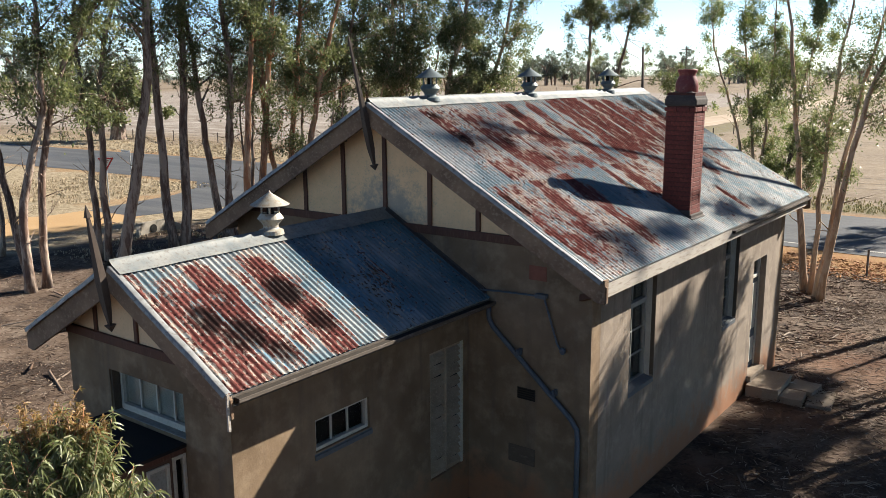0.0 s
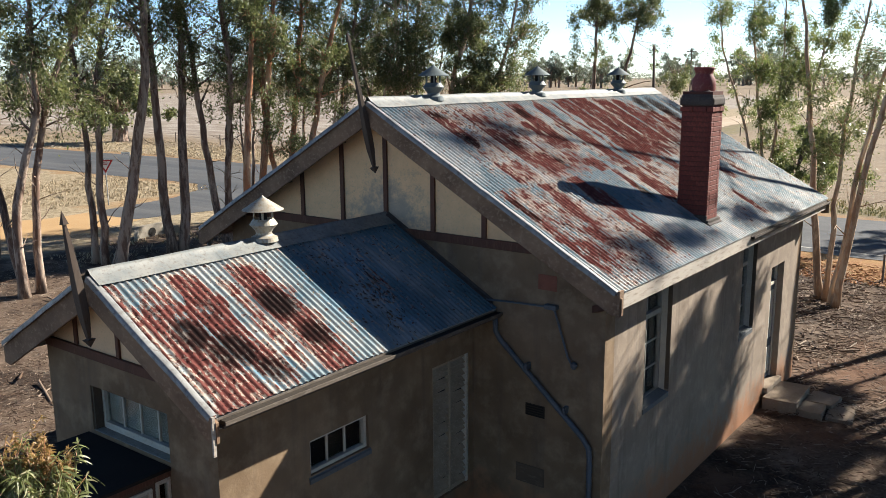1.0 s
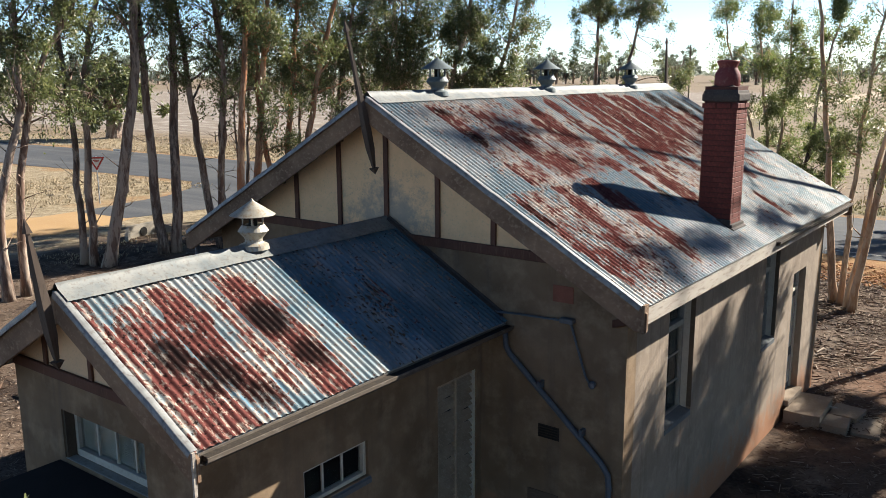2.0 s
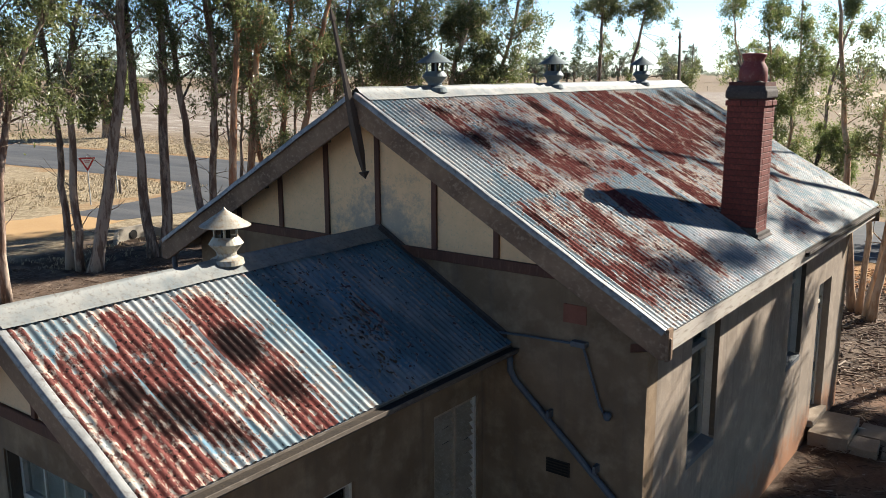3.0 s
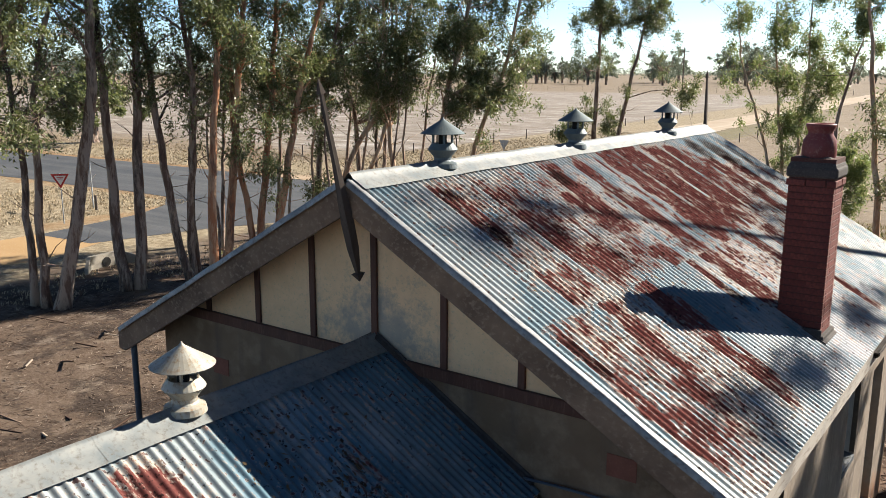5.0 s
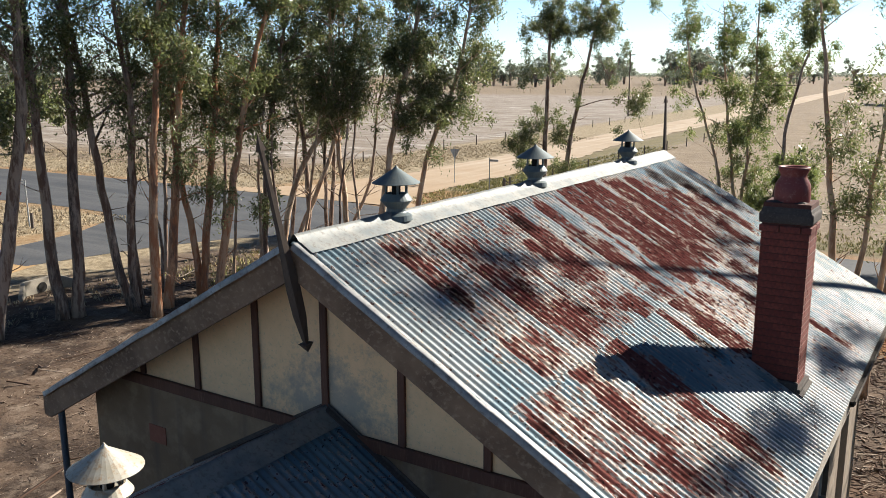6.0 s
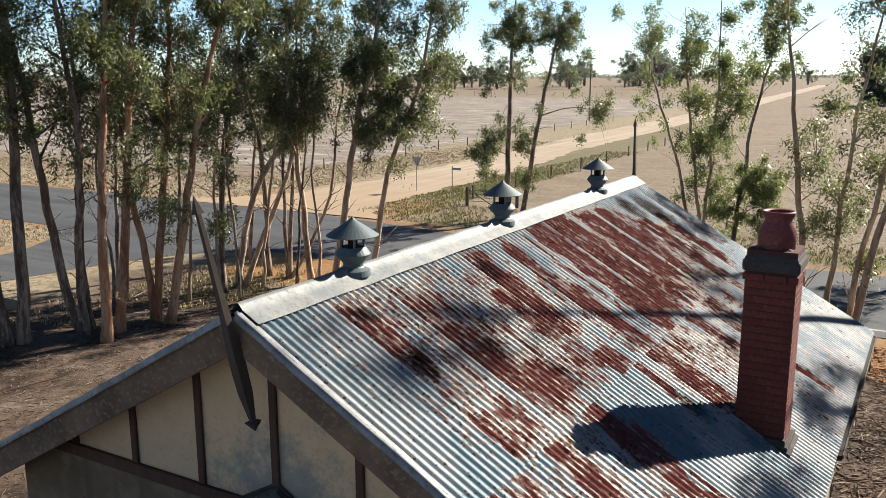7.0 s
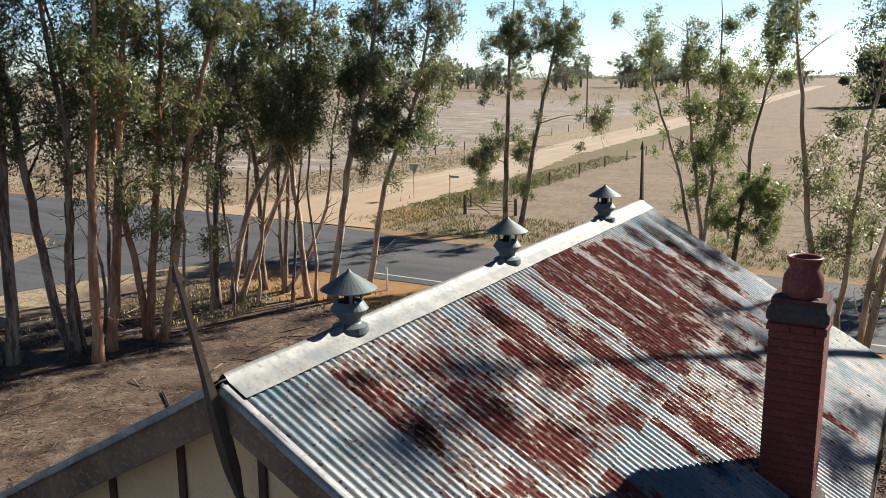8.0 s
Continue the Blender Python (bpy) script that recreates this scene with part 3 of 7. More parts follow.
_xr = np.interp(_yl, [p[1] for p in DIRT_R], [p[0] for p in DIRT_R]) + 0.55 * (value_noise(_yl * 0.5 + 3, _yl * 0, 61) + value_noise(_yl * 2.1, _yl * 0 + 4, 62) - 1.0)
strip("dirt_road", [(float(a), float(b)) for a, b in zip(_xl, _yl)], [(float(a), float(b)) for a, b in zip(_xr, _yl)], GZ + 0.05, PALEDIRT, "pale dirt road running between paddocks", "road")

# ---- the hall ----
RX0, RZ0, PITCH = -9.795, 6.85, 0.559
HX0, HX1, HY0, HY1 = -13.75, -5.775, 11.53, 21.56
AX0, AZ0, APITCH = -9.785, 4.98, 0.553
CX0, CX1, CY0 = -11.56, -8.03, 6.56
WALL = 0.30


def wall_rects(u0, u1, z0, z1, holes):
    """The rectangles that remain of a wall round its openings (u0, u1, z0, z1)."""
    us = sorted({u0, u1, *[h[0] for h in holes], *[h[1] for h in holes]})
    zs = sorted({z0, z1, *[h[2] for h in holes], *[h[3] for h in holes]})
    for a, b in zip(us, us[1:]):
        start = None
        for c, d in zip(zs, zs[1:]):
            solid = not any(h[0] <= a and b <= h[1] and h[2] <= c and d <= h[3] for h in holes)
            if solid and start is None:
                start = c
            if not solid and start is not None:
                yield a, b, start, c
                start = None
        if start is not None:
            yield a, b, start, z1


hall = thing("country_hall", (RX0, 16.5, GZ), "rendered country hall with rusted corrugated iron gable roof", "house")
wing = thing("entry_wing", (AX0, 9.0, GZ), "low rendered entry wing with rust-stained iron roof, against the hall", "house")

W1, W2, DR = (12.90, 13.92, 2.08, 3.98), (17.40, 18.25, 2.12, 3.98), (19.34, 20.27, 0.50, 3.18)
bm = bmesh.new()
for a, b, c, d in wall_rects(HY0 + WALL, HY1 - WALL, -0.1, 4.52, [W1, W2, DR]):
    box(bm, HX1 - WALL, HX1, a, b, c, d)
bmesh.ops.remove_doubles(bm, verts=list(bm.verts), dist=0.0005)
part("side_wall", bm, GREY_RENDER, hall)
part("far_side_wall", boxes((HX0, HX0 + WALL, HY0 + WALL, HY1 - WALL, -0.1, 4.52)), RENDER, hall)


def roof_z(x):
    return RZ0 - PITCH * abs(x - RX0)


def wing_z(x):
    return AZ0 - APITCH * abs(x - AX0)


BAND = 4.70
bm = bmesh.new()
half = (RZ0 - 0.10 - BAND) / PITCH
prism(bm, [(HX0, HY0, -0.1), (HX1, HY0, -0.1), (HX1, HY0, roof_z(HX1) - 0.1), (RX0 + half, HY0, BAND), (RX0 - half, HY0, BAND), (HX0, HY0, roof_z(HX0) - 0.1)], (0, WALL, 0))
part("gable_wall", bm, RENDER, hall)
part("gable_panel", prism(bmesh.new(), [(RX0 - half, HY0 + 0.02, BAND), (RX0 + half, HY0 + 0.02, BAND), (RX0, HY0 + 0.02, RZ0 - 0.10)], (0, WALL - 0.04, 0)), MOULDY, hall, "cream roughcast gable panel with damp stains")
part("back_wall", prism(bmesh.new(), [(HX0, HY1, -0.1), (HX1, HY1, -0.1), (HX1, HY1, roof_z(HX1) - 0.1), (RX0, HY1, RZ0 - 0.1), (HX0, HY1, roof_z(HX0) - 0.1)], (0, -WALL, 0)), RENDER, hall)
part("gable_band", bevelled(boxes((RX0 - half + 0.1, RX0 + half - 0.1, HY0 - 0.035, HY0 + 0.019, BAND - 0.03, BAND + 0.11)), 0.008), BATTEN, hall)
for k in range(7):
    x = -12.735 + 0.979 * k
    top = roof_z(x) - 0.16
    if top > BAND + 0.2:
        part("batten", bevelled(boxes((x - 0.043, x + 0.043, HY0 - 0.018, HY0 + 0.019, BAND + 0.112, top)), 0.006), BATTEN, hall)


def barge_side(side, x0, z0, pitch, run, y, depth, thick, parent, kick=0.0):
    """One sloping barge board with a plumb-cut foot."""
    x1 = x0 + side * run
    pts = [(x0, y, z0), (x1, y, z0 - pitch * run), (x1, y, z0 - pitch * run - depth * 0.72), (x1 - side * 0.14, y, z0 - pitch * (run - 0.14) - depth), (x0, y, z0 - depth)]
    bm = prism(bmesh.new(), pts, (0, thick, 0))
    bmesh.ops.bevel(bm, geom=list(bm.edges), offset=0.006, segments=1, affect="EDGES")
    return part("barge_board", bm, BARGE, parent, "weathered grey barge board with cracks")


for side in (1, -1):
    barge_side(side, RX0, RZ0 - 0.035, PITCH, 4.45, 11.10, 0.33, 0.045, hall)
    barge_side(side, AX0, AZ0 - 0.03, APITCH, 2.24, 6.20, 0.33, 0.045, wing)
    barge_side(side, RX0, RZ0 - 0.035, PITCH, 4.45, 22.03, 0.37, 0.045, hall)
    # boards that line the roof from below
    bm = bmesh.new()
    prism(bm, [(RX0, 11.147, RZ0 - 0.04), (RX0 + side * 4.36, 11.147, RZ0 - 0.04 - PITCH * 4.36), (RX0 + side * 4.36, 11.147, RZ0 - 0.09 - PITCH * 4.36), (RX0, 11.147, RZ0 - 0.09)], (0, 10.87, 0))
    part("soffit_lining", bm, SOFFIT, hall)
    bm = bmesh.new()
    prism(bm, [(AX0, 6.247, AZ0 - 0.035), (AX0 + side * 2.15, 6.247, AZ0 - 0.035 - APITCH * 2.15), (AX0 + side * 2.15, 6.247, AZ0 - 0.08 - APITCH * 2.15), (AX0, 6.247, AZ0 - 0.08)], (0, 5.27, 0))
    part("soffit_lining", bm, SOFFIT, wing)
    for k in range(3):
        x = RX0 + side * (0.9 + 1.35 * k)
        part("purlin_end", boxes((x - 0.04, x + 0.04, 11.15, 11.528, roof_z(x) - 0.21, roof_z(x) - 0.115)), SOFFIT, hall)

# corrugated sheets
PITCH_C, SHEET = 0.85 / 9, 0.85


def sheet(parent, x0, z0, pitch, side, y0, y1, s0, s1, lift, stains=(), dirt=(), step=0.065, seed=0):
    """One corrugated sheet between two places along the ridge and two down the slope. stains, dirt: (y0, y1, s0, s1,
    amount). dirt holds soot and grime, and also painted shade.
    """
    ys = np.linspace(y0, y1 + PITCH_C * 0.5, int(round((y1 - y0) / PITCH_C * 8)) + 4)
    ss = np.linspace(s0, s1, max(3, int((s1 - s0) / step)))
    y, s = np.meshgrid(ys, ss)
    c = 1 / math.sqrt(1 + pitch * pitch)
    crest = np.cos(2 * np.pi * (y - 11.2) / PITCH_C)
    h = 0.116 * PITCH_C * crest + lift + 0.004 * np.clip((y - y0) / 0.1, 0, 1)
    h = h + 0.010 * (value_noise(y * 1.3 + seed, s * 0.9 + 7, 21) - 0.5)
    x = x0 + side * (s * c + h * pitch * c)
    z = z0 - s * pitch * c + h * c
    rust, dark = np.zeros_like(y), np.zeros_like(y)
    jag = y + 0.16 * (value_noise(s * 3.1 + seed, y * 4.0 + 3, 31) - 0.5)
    for a, b, e, f, amount in stains:
        w = 0.10 + 0.25 * value_noise(s * 2.3 + seed, y * 2.1, 5)
        rust = np.maximum(rust, amount * soft_box(jag, a, b, 0.08) * np.clip((s - e) / w + 0.5, 0, 1) * np.clip((f - s) / (w * 2) + 0.5, 0, 1))
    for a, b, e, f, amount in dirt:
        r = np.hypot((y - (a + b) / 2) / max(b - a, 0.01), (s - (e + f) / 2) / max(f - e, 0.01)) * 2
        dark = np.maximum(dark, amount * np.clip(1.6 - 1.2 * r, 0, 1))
    wear = value_noise(y * 3 + seed, s * 1.2 + seed, 8)
    blot = value_noise(y * 6 + seed, s * 3.2 + seed, 14) * value_noise(y * 1.7 + 9, s * 0.9 + 4, 15)
    rust = np.clip(rust * (0.80 + 0.35 * wear) + 0.14 * wear + 0.34 * blot, 0, 1)
    me = quad_mesh("iron_sheet", np.stack([x, y, z], -1).reshape(-1, 3), grid_quads(*y.shape)[:, ::int(side)], dict(rust=rust, dark=dark, crest=crest))
    me.materials.append(IRON)
    return part("iron_sheet", me, IRON, parent, smooth=True)


UPPER = {
    0: ([(11.75, 12.05, 1.6, 2.2, 0.4)], []),
    1: ([(12.05, 12.9, 0.3, 2.64, 0.40), (12.03, 12.40, 0.30, 1.65, 0.78), (12.05, 12.9, 0.35, 1.35, 0.50), (12.05, 12.5, 1.6, 2.0, 0.6), (12.0, 12.75, 2.0, 2.64, 0.88)], [(12.1, 12.5, 0.4, 0.7, 0.8), (12.1, 12.45, 1.1, 1.6, 0.85), (12.4, 12.8, 0.7, 1.3, 0.6)]),
    2: ([(12.9, 13.75, 0.4, 2.64, 0.42), (13.0, 13.6, 0.55, 1.1, 0.72), (12.9, 13.30, 1.05, 2.4, 0.95), (13.2, 13.65, 1.2, 1.75, 0.66), (13.1, 13.76, 1.85, 2.6, 0.90), (12.9, 13.1, 0.5, 1.1, 0.55)], [(13.25, 13.55, 1.3, 1.7, 0.6)]),
    3: ([(13.75, 14.6, 0.5, 2.64, 0.38), (13.75, 13.95, 0.9, 2.5, 0.68), (14.30, 14.62, 0.9, 1.9, 0.85), (14.2, 14.6, 1.9, 2.5, 0.66), (13.75, 14.1, 0.25, 0.7, 0.45)], [(13.8, 13.95, 1.7, 2.6, 0.7)]),
    4: ([(14.6, 15.06, 0.28, 1.95, 1.05), (14.7, 15.1, 2.15, 2.64, 0.85), (15.3, 15.46, 1.0, 2.6, 0.5)], [(14.6, 15.0, 0.35, 0.9, 0.85), (14.75, 14.95, 1.2, 1.7, 0.5)]),
    5: ([(15.45, 15.80, 0.28, 1.4, 0.98), (15.5, 16.0, 1.3, 2.64, 0.80), (16.2, 16.32, 0.3, 2.4, 0.85)], [(15.5, 15.7, 0.3, 1.0, 0.5)]),
    6: ([(16.45, 17.15, 0.24, 2.6, 1.08)], [(16.6, 17.0, 0.2, 0.8, 0.4), (16.6, 16.9, 1.6, 2.2, 0.35)]),
    7: ([(17.15, 17.95, 0.20, 2.6, 1.08)], [(17.3, 17.7, 0.6, 1.4, 0.35)]),
    8: ([(18.0, 18.85, 0.4, 2.64, 0.40), (18.1, 18.8, 0.30, 2.2, 0.92), (18.0, 18.5, 1.3, 2.64, 0.80)], []),
    9: ([(18.85, 19.7, 0.4, 2.64, 0.38), (18.9, 19.35, 0.35, 2.3, 0.93), (19.3, 19.7, 0.6, 1.8, 0.62)], []),
    # dark spots near the ridge on sheets 10 and 11 paint tree shade
    10: ([(19.7, 20.2, 0.9, 2.6, 0.93), (20.2, 20.55, 1.2, 2.2, 0.55)], [(19.8, 20.6, 0.2, 1.1, 0.95)]),
    11: ([(20.58, 20.98, 0.9, 2.5, 0.90)], [(20.5, 21.3, 0.2, 1.5, 1.0)]),
    12: ([(21.4, 21.7, 1.2, 2.2, 0.4)], [(21.3, 21.8, 0.4, 1.6, 0.8)]),
}
LOWER = {
    0: ([(11.3, 12.05, 2.6, 4.9, 0.40), (11.32, 11.52, 2.6, 4.7, 0.92), (11.6, 12.0, 2.7, 3.8, 0.50), (11.5, 12.0, 3.9, 4.7, 0.58)], [(11.3, 11.55, 2.7, 3.6, 0.72), (11.7, 12.0, 3.5, 3.9, 0.6)]),
    1: ([(12.05, 12.9, 2.6, 4.8, 0.40), (12.42, 12.72, 2.6, 3.9, 1.0), (12.05, 12.4, 2.9, 3.5, 0.45), (12.05, 12.7, 3.7, 4.6, 0.60)], [(12.1, 12.4, 2.6, 3.2, 0.5)]),
    2: ([(12.9, 13.4, 2.6, 4.6, 0.38), (13.36, 13.76, 2.58, 4.8, 1.08), (12.88, 13.0, 2.6, 4.0, 0.6), (12.95, 13.3, 3.5, 4.3, 0.46)], [(13.0, 13.3, 3.0, 3.6, 0.4)]),
    3: ([(13.75, 13.9, 2.9, 4.6, 0.7)], []),
    4: ([(14.95, 15.2, 2.6, 3.3, 0.95), (15.3, 15.45, 2.8, 3.4, 0.5)], [(14.9, 15.3, 3.1, 3.7, 0.75)]),
    5: ([(15.45, 16.3, 2.6, 3.9, 0.40), (15.48, 16.05, 2.6, 3.75, 1.0), (16.15, 16.3, 2.6, 3.3, 0.7)], []),
    6: ([(16.3, 17.15, 2.6, 3.8, 0.38), (16.3, 16.75, 2.6, 3.2, 0.62)], []),
    7: ([(17.2, 17.7, 2.6, 3.5, 0.66)], []),
    8: ([(18.15, 18.36, 3.95, 4.75, 0.95), (18.0, 18.7, 2.6, 3.4, 0.64)], []),
    9: ([(19.0, 19.4, 2.7, 3.6, 0.58)], []),
    10: ([(19.8, 20.2, 2.7, 3.8, 0.50)], []),
    11: ([(20.6, 21.0, 2.7, 3.4, 0.45)], []),
    12: ([], []),
}
for k in range(13):
    ya = 11.075 if k == 0 else 11.2 + SHEET * k
    yb = min(11.2 + SHEET * (k + 1), 22.05)
    st, di = LOWER[k]
    sheet(hall, RX0, RZ0, PITCH, 1, ya, yb, 2.55, 5.05, 0.0, st, di, seed=k)
    st, di = UPPER[k]
    sheet(hall, RX0, RZ0, PITCH, 1, ya, yb, 0.02, 2.64, 0.008, st, di, seed=k + 20)
    sheet(hall, RX0, RZ0, PITCH, -1, ya, yb, 0.02, 5.05, 0.0, [(ya, yb, 0.8, 3.5, 0.3 + 0.5 * (k % 3))], [], 0.4, seed=k + 40)
WING_RUST_SHADE = [
    ([(6.1, 6.42, 0.2, 2.6, 0.52), (6.2, 6.5, 0.75, 1.6, 0.62), (6.35, 7.0, 0.7, 2.6, 0.9), (6.5, 7.0, 0.45, 0.9, 0.6)], [(6.5, 7.0, 0.95, 1.7, 1.0), (6.7, 7.1, 1.4, 2.1, 0.95), (6.4, 6.7, 0.6, 1.0, 0.6)]),
    ([(7.0, 7.45, 0.36, 1.95, 1.0), (7.05, 7.5, 1.7, 2.45, 0.7), (7.62, 7.85, 0.6, 2.3, 0.66)], [(6.9, 7.35, 1.35, 2.1, 1.0), (7.05, 7.55, 1.9, 2.45, 0.85), (7.0, 7.4, 0.7, 1.4, 0.6)]),
    ([(7.85, 8.4, 0.36, 2.7, 1.0), (8.3, 8.55, 0.9, 2.3, 0.66)], [(7.85, 8.45, 0.8, 1.6, 1.05), (7.95, 8.5, 1.55, 2.2, 0.9), (7.9, 8.2, 0.4, 0.8, 0.55)]),
    # broad fields on these two sheets: the hall gable's shade, painted in
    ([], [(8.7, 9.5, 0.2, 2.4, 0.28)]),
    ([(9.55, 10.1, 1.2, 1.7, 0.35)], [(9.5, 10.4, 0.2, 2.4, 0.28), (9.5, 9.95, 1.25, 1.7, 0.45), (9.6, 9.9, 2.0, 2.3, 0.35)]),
    # against the gable: grime together with painted shade
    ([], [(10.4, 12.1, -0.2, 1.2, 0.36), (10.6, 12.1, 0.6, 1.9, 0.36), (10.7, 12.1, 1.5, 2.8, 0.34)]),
]
for k, (st, di) in enumerate(WING_RUST_SHADE):
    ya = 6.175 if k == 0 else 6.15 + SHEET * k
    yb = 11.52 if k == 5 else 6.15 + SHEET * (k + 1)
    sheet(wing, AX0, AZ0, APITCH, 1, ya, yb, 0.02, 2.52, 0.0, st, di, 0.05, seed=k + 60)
    sheet(wing, AX0, AZ0, APITCH, -1, ya, yb, 0.02, 2.52, 0.0, [(ya, yb, 0.6, 2.0, 0.5)], [], 0.4, seed=k + 80)


def leaf_debris(parent, x0, z0, pitch, spots, n, seed, label):
    """Dead leaves and twigs caught in the valleys of a roof."""
    rng = np.random.default_rng(seed)
    c = 1 / math.sqrt(1 + pitch * pitch)
    pick = rng.integers(0, len(spots), n)
    sp = np.array(spots)[pick]
    y, s = sp[:, 0] + rng.normal(size=n) * sp[:, 2], sp[:, 1] + rng.normal(size=n) * sp[:, 2]
    y = 11.2 + (np.round((y - 11.2) / PITCH_C - 0.5) + 0.5) * PITCH_C + rng.normal(size=n) * 0.018
    a, L, w = rng.normal(size=n) * 0.7, rng.uniform(0.03, 0.09, n), rng.uniform(0.008, 0.02, n)
    v = np.empty((n, 4, 3))
    for k, (e, g) in enumerate(((-1, 0), (0, -1), (1, 0), (0, 1))):
        ss = s + e * np.cos(a) * L / 2 - g * np.sin(a) * w
        yy = y + e * np.sin(a) * L / 2 + g * np.cos(a) * w
        h = 0.004 + 0.012 * rng.random(n)
        v[:, k] = np.stack([x0 + ss * c + h * pitch * c, yy, z0 - ss * pitch * c + h * c], -1)
    me = quad_mesh("leaf_debris", v.reshape(-1, 3), np.arange(4 * n).reshape(n, 4))
    tagged(part("leaf_debris", me, DEADLEAF), label, "leaf litter", kind="stuff")


leaf_debris(wing, AX0, AZ0, APITCH, [(9.7, 1.45, 0.16), (9.85, 1.3, 0.1), (9.6, 2.05, 0.13), (9.3, 0.8, 0.2), (9.4, 1.9, 0.3), (9.2, 1.2, 0.3), (10.0, 0.9, 0.3)], 170, 400, "dead leaves caught on the shaded wing roof")
leaf_debris(hall, RX0, RZ0, PITCH, [(12.4, 0.6, 0.2), (12.5, 1.3, 0.25), (15.2, 3.5, 0.2), (20.3, 0.9, 0.25), (13.2, 1.6, 0.4), (12.9, 4.5, 0.3), (13.4, 2.2, 0.6), (17.0, 2.8, 0.9)], 150, 401, "dead leaves caught on the hall roof")


def ridge_cap(parent, x0, z0, pitch, y0, y1, pieces, width=0.235):
    """Lapped lengths of folded ridge capping with a rolled top."""
    step = (y1 - y0) / pieces
    for k in range(pieces):
        a, b = y0 + k * step, y0 + (k + 1) * step + 0.04
        prof = []
        for d in (-width, -width * 0.5, -0.055, -0.03, 0, 0.03, 0.055, width * 0.5, width):
            roll = 0.03 * math.cos(min(abs(d) / 0.055, 1) * math.pi / 2)
            prof.append((d, 0.040 - pitch * abs(d) + roll + 0.002 * (k % 2)))
        rows = 14
        v = [(x0 + d, a + (b - a) * r / (rows - 1), z0 + h + 0.003 * math.sin(5.1 * (a + (b - a) * r / (rows - 1)) + d * 9)) for r in range(rows) for d, h in prof]
        me = quad_mesh("ridge_cap", v, grid_quads(rows, len(prof))[:, ::-1], dict(rust=[0.06] * len(v), dark=[0.0] * len(v)))
        me.materials.append(CAPPING)
        ob = part("ridge_cap", me, CAPPING, parent, "pale lapped ridge capping", smooth=True)


ridge_cap(hall, RX0, RZ0, PITCH, 11.14, 22.06, 6)
ridge_cap(wing, AX0, AZ0, APITCH, 6.22, 11.5, 3)
# dark flashing where the wing meets the gable
for side in (1, -1):
    bm = prism(bmesh.new(), [(AX0, HY0 - 0.012, AZ0 + 0.10), (AX0 + side * 2.12, HY0 - 0.012, AZ0 + 0.08 - APITCH * 2.12), (AX0 + side * 2.12, HY0 - 0.012, AZ0 - 0.03 - APITCH * 2.12), (AX0, HY0 - 0.012, AZ0 - 0.03)], (0, 0.009, 0))
    part("flashing", bm, CAPCEM, wing, "dark mortar flashing along the wing roof")
    bm = prism(bmesh.new(), [(AX0 + side * 0.03, HY0 - 0.07, AZ0 + 0.035), (AX0 + side * 2.12, HY0 - 0.07, AZ0 + 0.02 - APITCH * 2.12), (AX0 + side * 2.12, HY0 - 0.013, AZ0 + 0.04 - APITCH * 2.12), (AX0 + side * 0.03, HY0 - 0.013, AZ0 + 0.055)], (0, 0, -0.008))
    part("flashing", bm, CAPCEM, wing)


def verge_flashing(parent, x0, z0, pitch, side, run, y):
    """Folded strips that cap the sheet edge along a verge, lapped and slightly bent."""
    c = 1 / math.sqrt(1 + pitch * pitch)
    for k in range(2):
        a, b = (0.05, run * 0.53) if k == 0 else (run * 0.51, run)
        rows = 12
        prof = [(0.075, 0.013), (0.045, 0.021), (0.0, 0.023), (-0.016, 0.016), (-0.020, -0.045)]
        v = []
        for r in range(rows):
            s = a + (b - a) * r / (rows - 1)
            for dy, h in prof:
                hh = h + 0.003 * k + 0.003 * math.sin(s * 7 + k + dy * 20)
                v.append((x0 + side * (s * c + hh * pitch * c), y + dy + 0.004 * math.sin(s * 4.3), z0 - s * pitch * c + hh * c))
        me = quad_mesh("verge_flashing", v, grid_quads(rows, len(prof))[:, ::int(side)])
        part("verge_flashing", me, VERGE, parent, "pale bent metal strip along the verge")


for side in (1, -1):
    verge_flashing(hall, RX0, RZ0, PITCH, side, 5.02, 11.075)
    verge_flashing(wing, AX0, AZ0, APITCH, side, 2.51, 6.178)

# fascias and gutters
part("fascia", bevelled(boxes((-5.45, -5.405, 11.2, 22.02, 4.14, 4.385)), 0.006), FASCIA, hall, "flaking pale painted fascia board")
part("fascia", boxes((-14.185, -14.14, 11.2, 22.02, 4.20, 4.385)), FASCIA, hall)
part("fascia", bevelled(boxes((-7.64, -7.595, 6.25, 11.5, 3.60, 3.745)), 0.006), FASCIA, wing, "flaking pale painted fascia board")
part("fascia", boxes((-11.975, -11.93, 6.25, 11.5, 3.60, 3.745)), FASCIA, wing)


def gutter(parent, x, side, y0, y1, z, material, w=0.11):
    """A quad gutter, open above."""
    bm = bmesh.new()
    prof = [(0, 0.09), (0, 0.0), (w * 0.75, 0.0), (w, 0.035), (w, 0.07), (w + 0.014, 0.07), (w + 0.014, 0.03), (w * 0.8, -0.01), (-0.004, -0.01), (-0.004, 0.09)]
    prism(bm, [(x + side * a, y0, z + b) for a, b in prof], (0, y1 - y0, 0))
    return part("gutter", bm, material, parent, "old dented gutter with debris")


gutter(hall, -5.402, 1, 16.55, 22.05, 4.27, GUTTER, 0.06)
gutter(hall, -14.19, -1, 11.2, 22.05, 4.27, GUTTER)
part("debris", boxes((-5.398, -5.347, 16.56, 22.03, 4.282, 4.325)), DEBRIS, hall)
